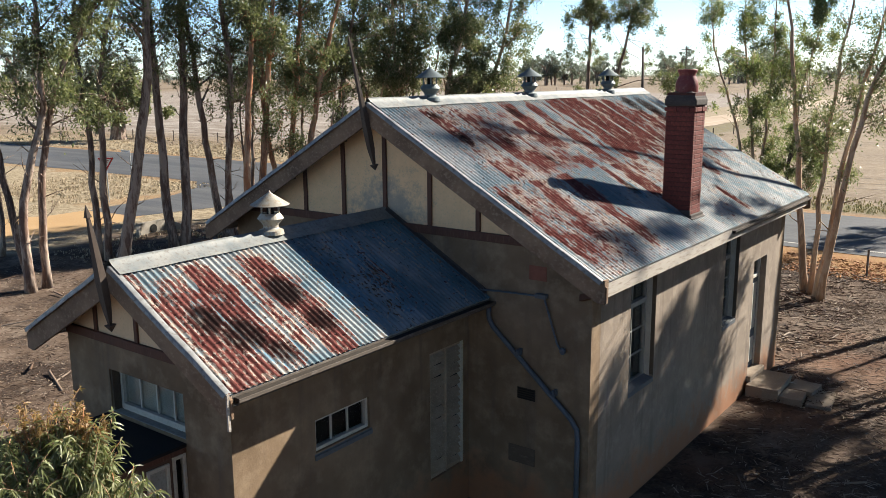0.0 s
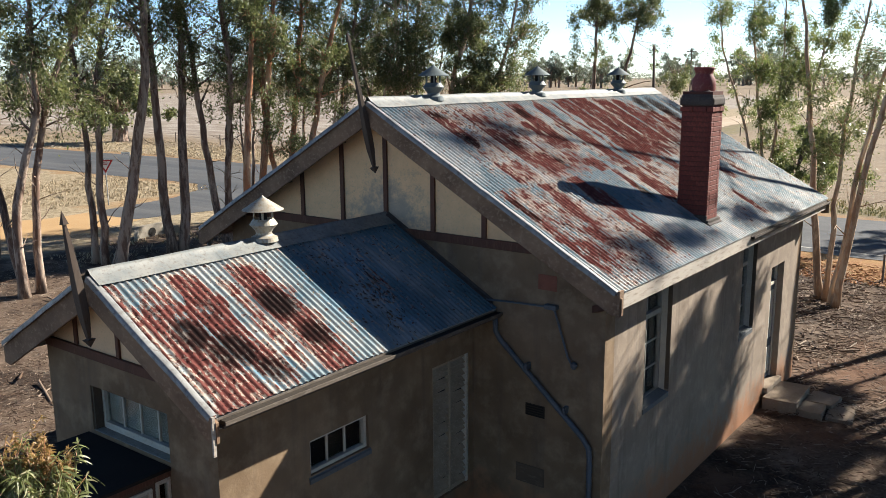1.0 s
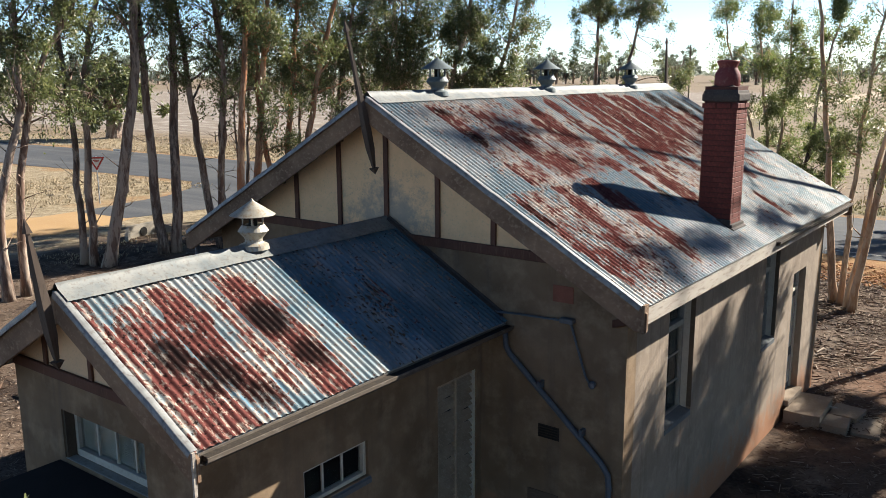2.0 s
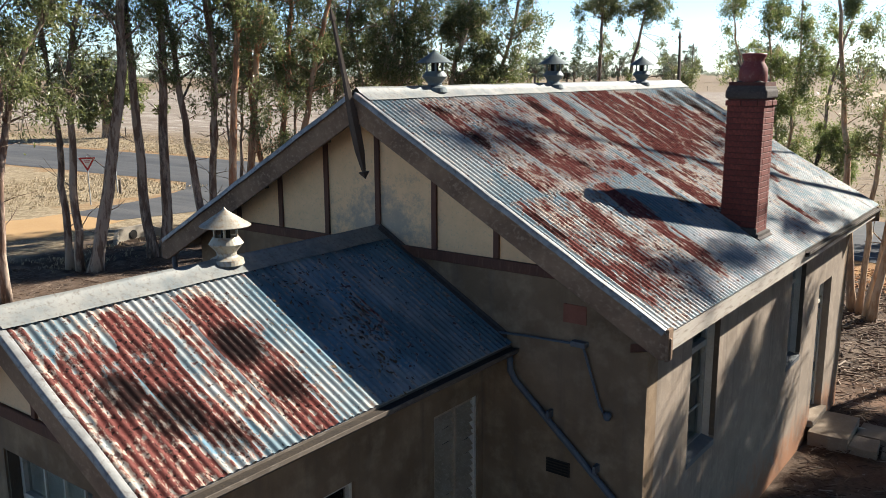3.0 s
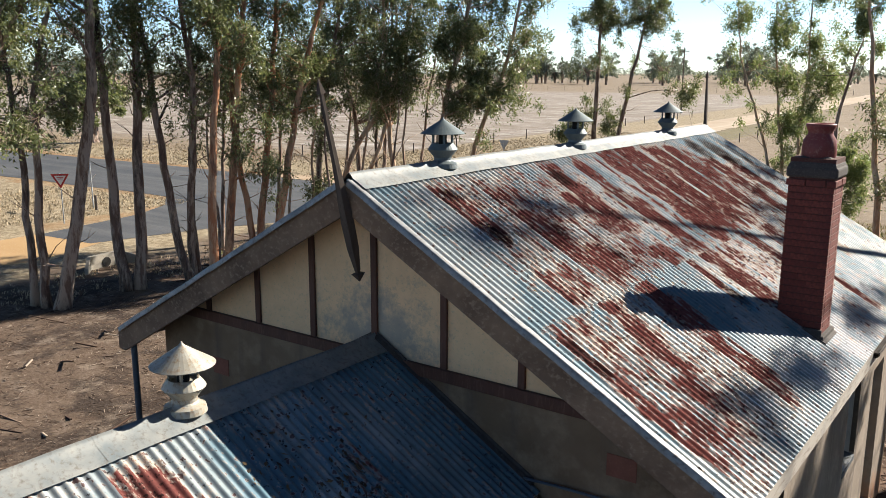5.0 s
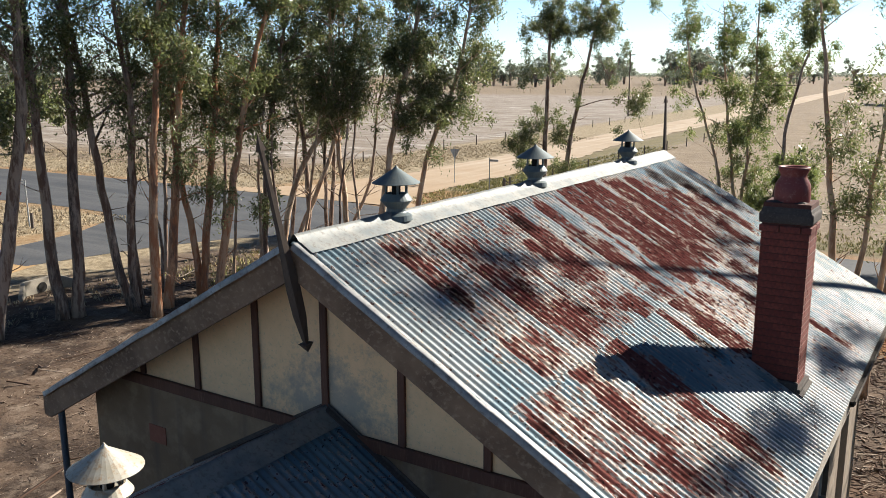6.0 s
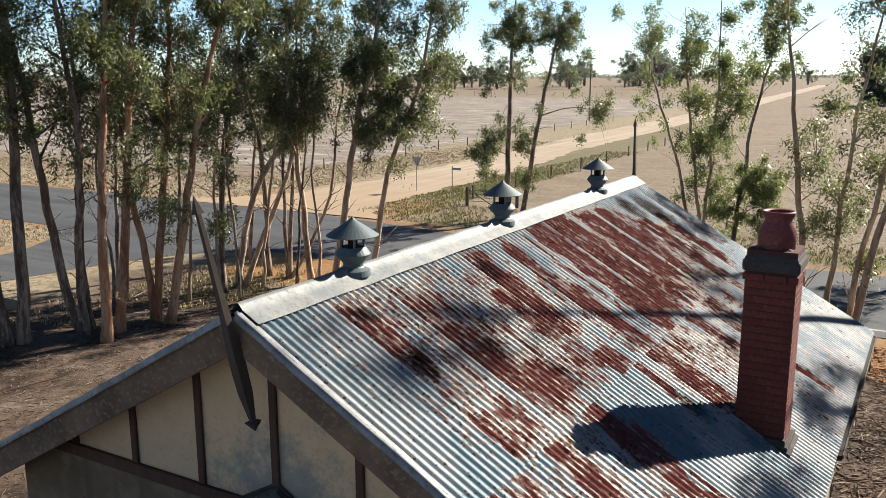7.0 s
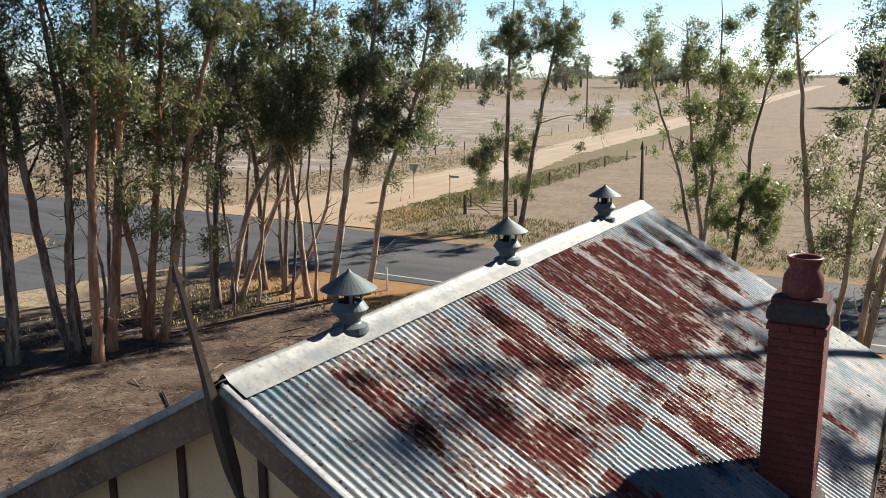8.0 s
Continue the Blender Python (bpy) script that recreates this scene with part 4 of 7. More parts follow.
gutter(wing, -7.592, 1, 6.27, 11.5, 3.645, GUTTER, 0.11)
part("debris", boxes((-7.588, -7.485, 6.29, 11.48, 3.655, 3.712)), DEBRIS, wing, "dark leaf debris in the gutter")
part("barge_stop", boxes((-5.40, -5.365, 11.08, 11.20, 4.08, 4.43)), BARGE, hall)
part("barge_stop", boxes((-7.58, -7.555, 6.165, 6.20, 3.34, 3.78)), FASCIA, wing)
bm = bmesh.new()
prism(bm, [(-5.98, 11.50, 4.05), (-5.62, 11.20, 4.22), (-5.62, 11.20, 4.13), (-5.98, 11.50, 3.95)], (0.07, 0.05, 0))
part("eave_bracket", bm, BATTEN, hall)


def finial(parent, foot, top, label):
    """A tall double-ended timber lance at a gable's peak."""
    foot, top = Vector(foot), Vector(top)
    way = (top - foot)
    length = way.length
    rot = way.to_track_quat("Z", "Y").to_matrix().to_4x4()
    bm = bmesh.new()
    prof = [(0.004, 0.0), (0.078, 0.10), (0.025, 0.105), (0.034, 0.14), (0.066, 0.40), (0.072, 0.70), (0.058, 0.98), (0.040, 1.3), (0.024, length - 0.17), (0.020, length - 0.16), (0.050, length - 0.155), (0.004, length)]
    lathe(bm, (0, 0, 0), prof, 4, 0.8)
    bmesh.ops.rotate(bm, verts=bm.verts, cent=(0, 0, 0), matrix=Matrix.Rotation(radians(45), 3, "Z"))
    bmesh.ops.transform(bm, matrix=Matrix.Translation(foot) @ rot, verts=bm.verts)
    return part("finial", bm, SPEAR, parent, label)


finial(hall, (-9.755, 11.24, 5.71), (-9.81, 10.73, 7.90), "tall dark timber lance finial with arrow ends")
finial(hall, (-9.795, 22.14, 5.7), (-9.80, 22.0, 8.01), "tall dark timber lance finial with arrow ends")
finial(wing, (-9.72, 6.14, 4.14), (-9.70, 5.93, 5.78), "tall dark timber lance finial with arrow ends")


def cowl(parent, x, y, z, material, label, size=1.0):
    """A roof ventilator: base skirt, tube, waisted body, posts and conical hat."""
    s = size
    base = part("ventilator", lathe(bmesh.new(), (x, y, z - 0.05), [(0.185 * s, 0.0), (0.172 * s, 0.06), (0.118 * s, 0.085), (0.106 * s, 0.10), (0.106 * s, 0.15 * s)], 28), material, parent, label)
    part("body", lathe(bmesh.new(), (x, y, z + 0.08 * s), [(0.107 * s, 0.0), (0.120 * s, 0.02 * s), (0.176 * s, 0.085 * s), (0.184 * s, 0.095 * s), (0.178 * s, 0.106 * s), (0.132 * s, 0.170 * s), (0.122 * s, 0.170 * s), (0.122 * s, 0.14 * s)], 28), material, base)
    for k in range(4):
        a = math.pi / 4 + k * math.pi / 2
        px, py = x + 0.116 * s * math.cos(a), y + 0.116 * s * math.sin(a)
        part("post", boxes((px - 0.011, px + 0.011, py - 0.011, py + 0.011, z + 0.22 * s, z + 0.40 * s)), material, base)
    # black core that paints the shade under the hat
    part("throat", lathe(bmesh.new(), (x, y, z + 0.21 * s), [(0.05 * s, 0.0), (0.05 * s, 0.17 * s)], 12), GAP, base)
    part("hat", lathe(bmesh.new(), (x, y, z + 0.365 * s), [(0.24 * s, 0.012), (0.270 * s, 0.0), (0.272 * s, 0.006), (0.03 * s, 0.165 * s), (0.012 * s, 0.185 * s), (0.005 * s, 0.20 * s)], 32), material, base)
    return base


for y in (12.83, 16.28, 20.0):
    cowl(hall, RX0, y, RZ0 + 0.02, COWL_GREY, "grey metal ridge ventilator with conical hat")
cowl(wing, AX0, 8.90, AZ0 + 0.04, COWL_PALE, "pale rust-stained ridge ventilator with conical hat", 1.07)

# ---- chimney ----
CHX0, CHX1, CHY0, CHY1 = -6.43, -5.89, 15.57, 16.09
chimney = part("chimney", boxes((CHX0 + 0.005, CHX1 - 0.005, CHY0 + 0.005, CHY1 - 0.005, 4.3, 6.94)), MORTAR, hall, "red brick chimney stack with corbelled cap")


def brick_mesh(l, w, h):
    bm = boxes((-l / 2, l / 2, -w / 2, w / 2, -h / 2, h / 2))
    bevelled(bm, 0.004)
    me = bpy.data.meshes.new("brick")
    bm.to_mesh(me)
    bm.free()
    me.materials.append(BRICK)
    return me


FULL, HALF, THREE = brick_mesh(0.222, 0.10, 0.076), brick_mesh(0.105, 0.10, 0.076), brick_mesh(0.165, 0.10, 0.076)
_rng = random.Random(5)


def brick_course(z, grow, k):
    """One course of bricks round the stack; k sets the bond."""
    x0, x1, y0, y1 = CHX0 - grow, CHX1 + grow, CHY0 - grow, CHY1 + grow
    for face in range(4):
        lo, hi = (x0, x1) if face % 2 == 0 else (y0 + 0.102, y1 - 0.102)
        n = [FULL, FULL, HALF] if (k + face) % 2 else [HALF, FULL, FULL]
        if face % 2:
            n = [FULL, HALF] if k % 2 else [HALF, FULL]
        length = {FULL: 0.222, HALF: 0.105, THREE: 0.165}
        gap = (hi - lo - sum(length[m] for m in n)) / max(len(n) - 1, 1)
        gap = min(gap, 0.012 + grow)
        at = lo
        for m in n:
            mid = at + length[m] / 2
            at += length[m] + gap
            jx, jz = _rng.uniform(-0.0015, 0.0015), _rng.uniform(-0.2, 0.2)
            ob = new("brick", m)
            if face % 2 == 0:
                ob.matrix_basis = pose(mid, (y0 if face == 0 else y1) + (0.05 if face == 0 else -0.05) + jx, z, 0, 0, jz)
            else:
                ob.matrix_basis = pose((x1 if face == 1 else x0) + (-0.05 if face == 1 else 0.05) + jx, mid, z, 0, 0, 90 + jz)
            ob.parent = chimney


for k in range(26):
    z = 4.50 + 0.0855 * k
    grow = 0.0 if z < 6.58 else 0.022
    brick_course(z, grow, k)
bm = boxes((CHX0 - 0.035, CHX1 + 0.035, CHY0 - 0.035, CHY1 + 0.035, 6.70, 6.84))
bevelled(bm, 0.035, 3)
part("cap", bm, CAPCEM, chimney, "dark weathered cement cap")
bm = bmesh.new()
cxm, cym = (CHX0 + CHX1) / 2, (CHY0 + CHY1) / 2
lathe(bm, (cxm, cym, 6.83), [(0.40, 0.0), (0.385, 0.04), (0.33, 0.09), (0.22, 0.13)], 4)
bmesh.ops.rotate(bm, verts=bm.verts, cent=(cxm, cym, 0), matrix=Matrix.Rotation(radians(45), 3, "Z"))
part("flaunching", bm, CAPCEM, chimney)
part("chimney_pot", lathe(bmesh.new(), (cxm, cym, 6.845), [(0.185, 0.0), (0.20, 0.03), (0.205, 0.20), (0.195, 0.30), (0.15, 0.38), (0.145, 0.41), (0.175, 0.47), (0.178, 0.50), (0.165, 0.51), (0.14, 0.49), (0.12, 0.36), (0.12, 0.05)], 28), POT, chimney, "red glazed clay pot with flared lip", smooth=True)
part("flashing", bevelled(boxes((CHX1 - 0.02, CHX1 + 0.05, CHY0 - 0.04, CHY1 + 0.04, 4.55, 4.72), (CHX0 - 0.02, CHX1 + 0.02, CHY0 - 0.05, CHY0 - 0.005, 4.62, 4.80)), 0.01), CAPCEM, chimney)
bm = bmesh.new()
prism(bm, [(CHX1 - 0.05, CHY0 - 0.06, roof_z(CHX1 - 0.05) + 0.03), (CHX1 + 0.09, CHY0 - 0.06, roof_z(CHX1 + 0.09) + 0.03), (CHX1 + 0.09, CHY1 + 0.04, roof_z(CHX1 + 0.09) + 0.03), (CHX1 - 0.05, CHY1 + 0.04, roof_z(CHX1 - 0.05) + 0.03)], (0, 0, -0.012))
part("apron_flashing", bm, CAPCEM, chimney)

# ---- windows and doors of the hall's side ----


def tall_window(parent, y0, y1, z0, z1, name="window"):
    """A sash window under a small top light, set deep in the side wall."""
    x = HX1 - 0.22
    f = 0.06
    zt = z0 + (z1 - z0) * 0.74
    w = part(name, bevelled(boxes((x - 0.04, x + 0.05, y0, y0 + f, z0, z1), (x - 0.04, x + 0.05, y1 - f, y1, z0, z1), (x - 0.04, x + 0.05, y0 + f, y1 - f, z1 - f, z1), (x - 0.04, x + 0.05, y0 + f, y1 - f, z0, z0 + 0.05)), 0.004), SHADED_PAINT, parent, "cream timber sash window with dark panes")
    part("transom", bevelled(boxes((x - 0.04, x + 0.075, y0 + f, y1 - f, zt - 0.045, zt + 0.045)), 0.006), SHADED_PAINT, w)
    a, b = y0 + f, y1 - f
    m = (a + b) / 2
    part("glazing_bar", boxes((x - 0.008, x + 0.018, m - 0.014, m + 0.014, z0 + 0.05, zt - 0.045)), SHADED_PAINT, w)
    part("glazing_bar", boxes((x - 0.008, x + 0.018, m - 0.014, m + 0.014, zt + 0.045, z1 - f)), SHADED_PAINT, w)
    rows = 2
    for k in range(1, rows + 1):
        zz = z0 + 0.05 + (zt - 0.045 - z0 - 0.05) * k / (rows + 1)
        part("glazing_bar", boxes((x - 0.006, x + 0.02, a, b, zz - 0.014, zz + 0.014)), SHADED_PAINT, w)
    for lo, hi in ((a, m), (m, b)):
        p = part("pane", boxes((x - 0.004, x, lo, hi, z0 + 0.05, zt - 0.045)), GLASS, w)
        p = part("pane", boxes((x - 0.004, x, lo, hi, zt + 0.045, z1 - f)), GLASS, w)
    bm = bmesh.new()
    prism(bm, [(x + 0.052, y0 + 0.002, z0 + 0.045), (HX1 + 0.010, y0 + 0.002, z0 + 0.008), (HX1 + 0.010, y0 + 0.002, z0 - 0.07), (HX1 + 0.003, y0 + 0.002, z0 - 0.07), (HX1 + 0.003, y0 + 0.002, z0 + 0.002), (x + 0.052, y0 + 0.002, z0 + 0.002)], (0, y1 - y0 - 0.02, 0))
    part("sill", bm, SILL, w, "blue-grey painted sloping sill")
    part("reveal_lining", boxes((x + 0.052, x + 0.15, y1 - 0.018, y1 - 0.002, z0, z1)), PAINT, w, "pale painted lining")
    part("reveal_lining", boxes((x + 0.152, HX1 + 0.004, y1 - 0.016, y1 - 0.002, z0 + 0.05, z1)), SOFFIT, w, "brown outer lining")
    # added panel close behind the glass, painted as the room's darkness
    part("room_shade_panel", boxes((x - 0.034, x - 0.026, y0 + f, y1 - f, z0 + 0.05, z1 - f)), ROOM_SHADE, w)
    return w


tall_window(hall, *W1)
tall_window(hall, *W2)
y0, y1, z0, z1 = DR
x = HX1 - 0.18
door = part("door", boxes((x - 0.02, x + 0.02, y0 + 0.06, y1 - 0.06, z0 + 0.02, z1 - 0.5)), SILL, hall, "weathered panelled door with glazed upper part")
for lo, hi, a, b in ((0.12, 0.40, 0.15, 0.75), (0.52, 0.80, 0.15, 0.75), (0.12, 0.40, 0.95, 2.05), (0.52, 0.80, 0.95, 2.05)):
    part("panel", bevelled(boxes((x + 0.021, x + 0.032, y0 + lo, y0 + hi, z0 + a, z0 + b)), 0.005), PAINT, door)
part("handle", lathe(bmesh.new(), (x + 0.05, y0 + 0.14, z0 + 0.98), [(0.02, 0), (0.026, 0.02), (0.02, 0.045)], 10), BATTEN, door)
part("frame", bevelled(boxes((x - 0.03, x + 0.05, y0, y0 + 0.058, z0, z1), (x - 0.03, x + 0.05, y1 - 0.058, y1, z0, z1), (x - 0.03, x + 0.05, y0 + 0.058, y1 - 0.058, z1 - 0.05, z1), (x - 0.03, x + 0.06, y0 + 0.058, y1 - 0.058, z1 - 0.49, z1 - 0.42)), 0.004), PAINT, door)
part("fanlight_pane", boxes((x - 0.004, x, y0 + 0.06, y1 - 0.06, z1 - 0.42, z1 - 0.05)), GLASS, door)
part("threshold", bevelled(boxes((x - 0.02, HX1 + 0.10, y0 - 0.06, y1 + 0.06, z0 - 0.12, z0 + 0.012)), 0.015), STEP, hall)

# ---- wall fittings on the gable ----
part("downpipe", tube_path(bmesh.new(), [(-7.56, 11.42, 3.68), (-7.56, 11.44, 3.42), (-7.50, 11.46, 3.30), (-6.05, 11.46, 2.06), (-5.95, 11.46, 1.92), (-5.93, 11.46, 1.76), (-5.93, 11.46, 0.2)], 0.041, 12), PIPE, hall, "grey slanting metal downpipe", smooth=True)
for px, pz in ((-7.0, 2.965), (-6.35, 2.42)):
    part("pipe_clip", boxes((px - 0.022, px + 0.022, 11.412, 11.529, pz - 0.05, pz + 0.05)), PIPE, hall)
part("downpipe", tube_path(bmesh.new(), [(-14.22, 11.32, 4.28), (-14.22, 11.32, 4.1), (-14.22, 11.34, 0.2)], 0.045, 12), PIPE, hall, "dark downpipe under the eave", smooth=True)
part("conduit", tube_path(bmesh.new(), [(-8.25, 11.48, 3.84), (-7.4, 11.48, 3.90), (-6.62, 11.48, 3.93), (-6.56, 11.48, 3.88), (-6.33, 11.48, 3.22), (-6.26, 11.48, 3.12)], 0.016, 8), PIPE, hall, "thin grey service conduit", smooth=True)
part("service_bracket", bevelled(boxes((-6.72, -6.52, 11.43, 11.53, 3.90, 3.97)), 0.01), SILL, hall)
part("insulator", lathe(bmesh.new(), (-6.22, 11.46, 3.08), [(0.03, 0), (0.05, 0.03), (0.05, 0.08), (0.02, 0.10)], 10), PIPE, hall)


def wall_vent(parent, x0, x1, z0, z1, y, material):
    v = part("wall_vent", boxes((x0, x1, y - 0.012, y + 0.0, z0, z1)), material, parent, "small terracotta wall vent")
    n = 5
    for k in range(n):
        a = z0 + (z1 - z0) * (k + 0.25) / n
        # black strips on the face paint the shade of open slots
        part("vent_slot", boxes((x0 + 0.02, x1 - 0.02, y - 0.0145, y - 0.0125, a, a + (z1 - z0) / n * 0.5)), GAP, v)


wall_vent(hall, -7.06, -6.73, 2.17, 2.36, HY0, DEBRIS)
for vx, vz in ((-6.87, 4.16), (-12.70, 3.94)):
    part("wall_vent", bevelled(boxes((vx, vx + 0.31, HY0 - 0.01, HY0, vz, vz + 0.23)), 0.003), VENTBRICK, hall, "plain terracotta vent brick")
part("service_hatch", bevelled(boxes((-7.22, -6.72, 11.515, 11.53, 1.05, 1.35)), 0.005), SOFFIT, hall)

# ---- the entry wing ----
SW, LV = (7.96, 9.05, 2.28, 2.75), (10.47, 11.40, 0.84, 3.00)
bm = bmesh.new()
for a, b, c, d in wall_rects(CY0 + WALL, HY0, -0.1, wing_z(CX1) - 0.09, [SW, LV]):
    box(bm, CX1 - WALL, CX1, a, b, c, d)
bmesh.ops.remove_doubles(bm, verts=list(bm.verts), dist=0.0005)
part("side_wall", bm, RENDER, wing)
part("far_side_wall", boxes((CX0, CX0 + WALL, CY0 + WALL, HY0, -0.1, wing_z(CX0) - 0.09)), RENDER, wing)
FW, FD = (-10.57, -8.93, 2.745, 3.36), (-10.30, -9.30, 0.25, 2.35)
WBAND = 3.76
bm = bmesh.new()
for a, b, c, d in wall_rects(CX0, CX1, -0.1, WBAND, [FW, FD]):
    box(bm, a, b, CY0, CY0 + WALL, c, d)
bmesh.ops.remove_doubles(bm, verts=list(bm.verts), dist=0.0005)
part("front_wall", bm, RENDER, wing)
part("gable_panel", prism(bmesh.new(), [(AX0 - 1.77, CY0 + 0.02, WBAND), (AX0 + 1.77, CY0 + 0.02, WBAND), (AX0 + 1.77, CY0 + 0.02, wing_z(AX0 + 1.77) - 0.09), (AX0, CY0 + 0.02, AZ0 - 0.09), (AX0 - 1.77, CY0 + 0.02, wing_z(AX0 - 1.77) - 0.09)], (0, WALL - 0.04, 0)), CREAM, wing, "cream roughcast gable panel")
part("gable_band", bevelled(boxes((AX0 - 1.76, AX0 + 1.76, CY0 - 0.03, CY0 + 0.019, WBAND - 0.03, WBAND + 0.10)), 0.008), BATTEN, wing)
for x in (-10.80, -9.85, -8.90):
    part("batten", bevelled(boxes((x - 0.035, x + 0.035, CY0 - 0.015, CY0 + 0.019, WBAND + 0.102, wing_z(x) - 0.14)), 0.005), BATTEN, wing)

# small three-pane window
y0, y1, z0, z1 = SW
x = CX1 - 0.10
w = part("window", bevelled(boxes((x - 0.04, x + 0.06, y0, y0 + 0.05, z0, z1), (x - 0.04, x + 0.06, y1 - 0.05, y1, z0, z1), (x - 0.04, x + 0.06, y0 + 0.05, y1 - 0.05, z1 - 0.045, z1), (x - 0.04, x + 0.06, y0 + 0.05, y1 - 0.05, z0, z0 + 0.05)), 0.004), PAINT, wing, "small three-pane window with cream frame")
for k in (1, 2):
    yy = y0 + 0.05 + (y1 - y0 - 0.1) * k / 3
    part("glazing_bar", boxes((x - 0.008, x + 0.02, yy - 0.014, yy + 0.014, z0 + 0.05, z1 - 0.045)), PAINT, w)
for k in range(3):
    a = y0 + 0.05 + (y1 - y0 - 0.1) * k / 3
    part("pane", boxes((x - 0.004, x, a + 0.002, a + (y1 - y0 - 0.1) / 3 - 0.002, z0 + 0.05, z1 - 0.045)), GLASS, w)
bm = bmesh.new()
prism(bm, [(x + 0.05, y0 - 0.03, z0), (CX1 + 0.025, y0 - 0.03, z0 - 0.04), (CX1 + 0.025, y0 - 0.03, z0 - 0.10), (CX1 + 0.003, y0 - 0.03, z0 - 0.10), (CX1 + 0.003, y0 - 0.03, z0 - 0.015), (x + 0.05, y0 - 0.03, z0 - 0.015)], (0, y1 - y0 + 0.06, 0))
part("sill", bm, SILL, w, "blue-grey painted sloping sill")

# added black panel in place of the unlit room
part("room_shade_panel", boxes((x - 0.034, x - 0.026, y0 + 0.05, y1 - 0.05, z0 + 0.05, z1 - 0.045)), GAP, w)

# louvred shutters
y0, y1, z0, z1 = LV
x = CX1 - 0.085
ym = (y0 + y1) / 2
sh = part("louvred_shutter", bevelled(boxes((x - 0.03, x + 0.058, y0, y0 + 0.05, z0, z1), (x - 0.03, x + 0.058, ym - 0.022, ym + 0.022, z0, z1), (x - 0.03, x + 0.04, y0 + 0.05, ym - 0.022, z1 - 0.06, z1), (x - 0.03, x + 0.04, ym + 0.022, y1 - 0.055, z1 - 0.06, z1), (x - 0.03, x + 0.04, y0 + 0.05, ym - 0.022, z0, z0 + 0.07), (x - 0.03, x + 0.04, ym + 0.022, y1 - 0.055, z0, z0 + 0.07)), 0.004), LOUVRE, wing, "pair of dusty cream louvred shutters")
# the sunlit stile: its light is put in as a paler paint
part("stile", bevelled(boxes((x - 0.03, x + 0.062, y1 - 0.053, y1, z0, z1)), 0.004), PAINT, sh, "shutter stile in a paler colour for the sun on it")
for lo, hi in ((y0 + 0.052, ym - 0.024), (ym + 0.024, y1 - 0.057)):
    for k in range(20):
        zz = z0 + 0.11 + (z1 - z0 - 0.22) * k / 19
        bm = bmesh.new()
        sag = 0.02 * math.sin(k * 2.7 + lo * 5)
        prism(bm, [(x - 0.020, lo, zz + 0.034), (x + 0.044, lo, zz - 0.036), (x + 0.052, lo, zz - 0.029), (x - 0.012, lo, zz + 0.041)], (0, hi - lo, sag))
        part("slat", bm, LOUVRE, sh)
# added black sheet, the shade seen between the slats
part("shutter_shade_panel", boxes((x - 0.06, x - 0.045, y0, y1, z0, z1)), GAP, sh)

# front fanlight, porch opening and door
xa, xb, z0, z1 = FW
y = CY0 + 0.19
w = part("window", bevelled(boxes((xa, xa + 0.07, y - 0.05, y + 0.05, z0, z1), (xb - 0.07, xb, y - 0.05, y + 0.05, z0, z1), (xa + 0.07, xb - 0.07, y - 0.05, y + 0.05, z1 - 0.05, z1), (xa + 0.07, xb - 0.07, y - 0.06, y + 0.05, z0, z0 + 0.09)), 0.005), PAINT, wing, "wide four-pane fanlight with cream frame")
for k in range(1, 4):
    xx = xa + 0.07 + (xb - xa - 0.14) * k / 4
    part("glazing_bar", boxes((xx - 0.014, xx + 0.014, y - 0.02, y + 0.008, z0 + 0.09, z1 - 0.05)), PAINT, w)
for k in range(4):
    a = xa + 0.07 + (xb - xa - 0.14) * k / 4
    part("pane", boxes((a + 0.002, a + (xb - xa - 0.14) / 4 - 0.002, y, y + 0.004, z0 + 0.09, z1 - 0.05)), GLASS, w)
part("blind", boxes((xa + 0.05, xb - 0.05, y + 0.03, y + 0.035, z0 + 0.05, z1 - 0.03)), PAINT, w, "drawn pale blind")
part("sill", bevelled(boxes((xa - 0.02, xb + 0.01, CY0 + 0.004, y - 0.062, z0 - 0.07, z0 + 0.006)), 0.006), SHADED_PAINT, w)
part("lining", boxes((xa + 0.002, xa + 0.03, CY0 + 0.02, CY0 + 0.136, z0 + 0.01, z1)), SOFFIT, w)
# added black sheet, the shade inside the doorway
part("passage_shade_panel", boxes((FD[0], FD[1], CY0 + 1.5, CY0 + 1.55, 0.25, FD[3])), GAP, wing)

# boarded porch that stands out from the wing's front under the fanlight
PX0, PX1, PY0, PZ = -10.64, -8.96, 5.30, 2.70
porch = part("porch", boxes((PX0, PX0 + 0.06, PY0 + 0.06, CY0 - 0.002, 0.0, PZ - 0.05), (PX0, PX1, PY0, PY0 + 0.06, 0.0, PZ - 0.05)), PORCH, wing, "brown boarded entry porch with a flat dark roof")
PANELS = ((5.42, 5.90, 0.45, 2.52), (5.97, 6.30, 0.45, 2.52), (6.35, 6.55, 0.75, 2.57))
bm = bmesh.new()
for a, b, c, d in wall_rects(PY0 + 0.06, CY0 - 0.002, 0.0, PZ - 0.05, PANELS):
    box(bm, PX1 - 0.06, PX1, a, b, c, d)
bmesh.ops.remove_doubles(bm, verts=list(bm.verts), dist=0.0005)
part("side_boards", bm, PORCH, porch)
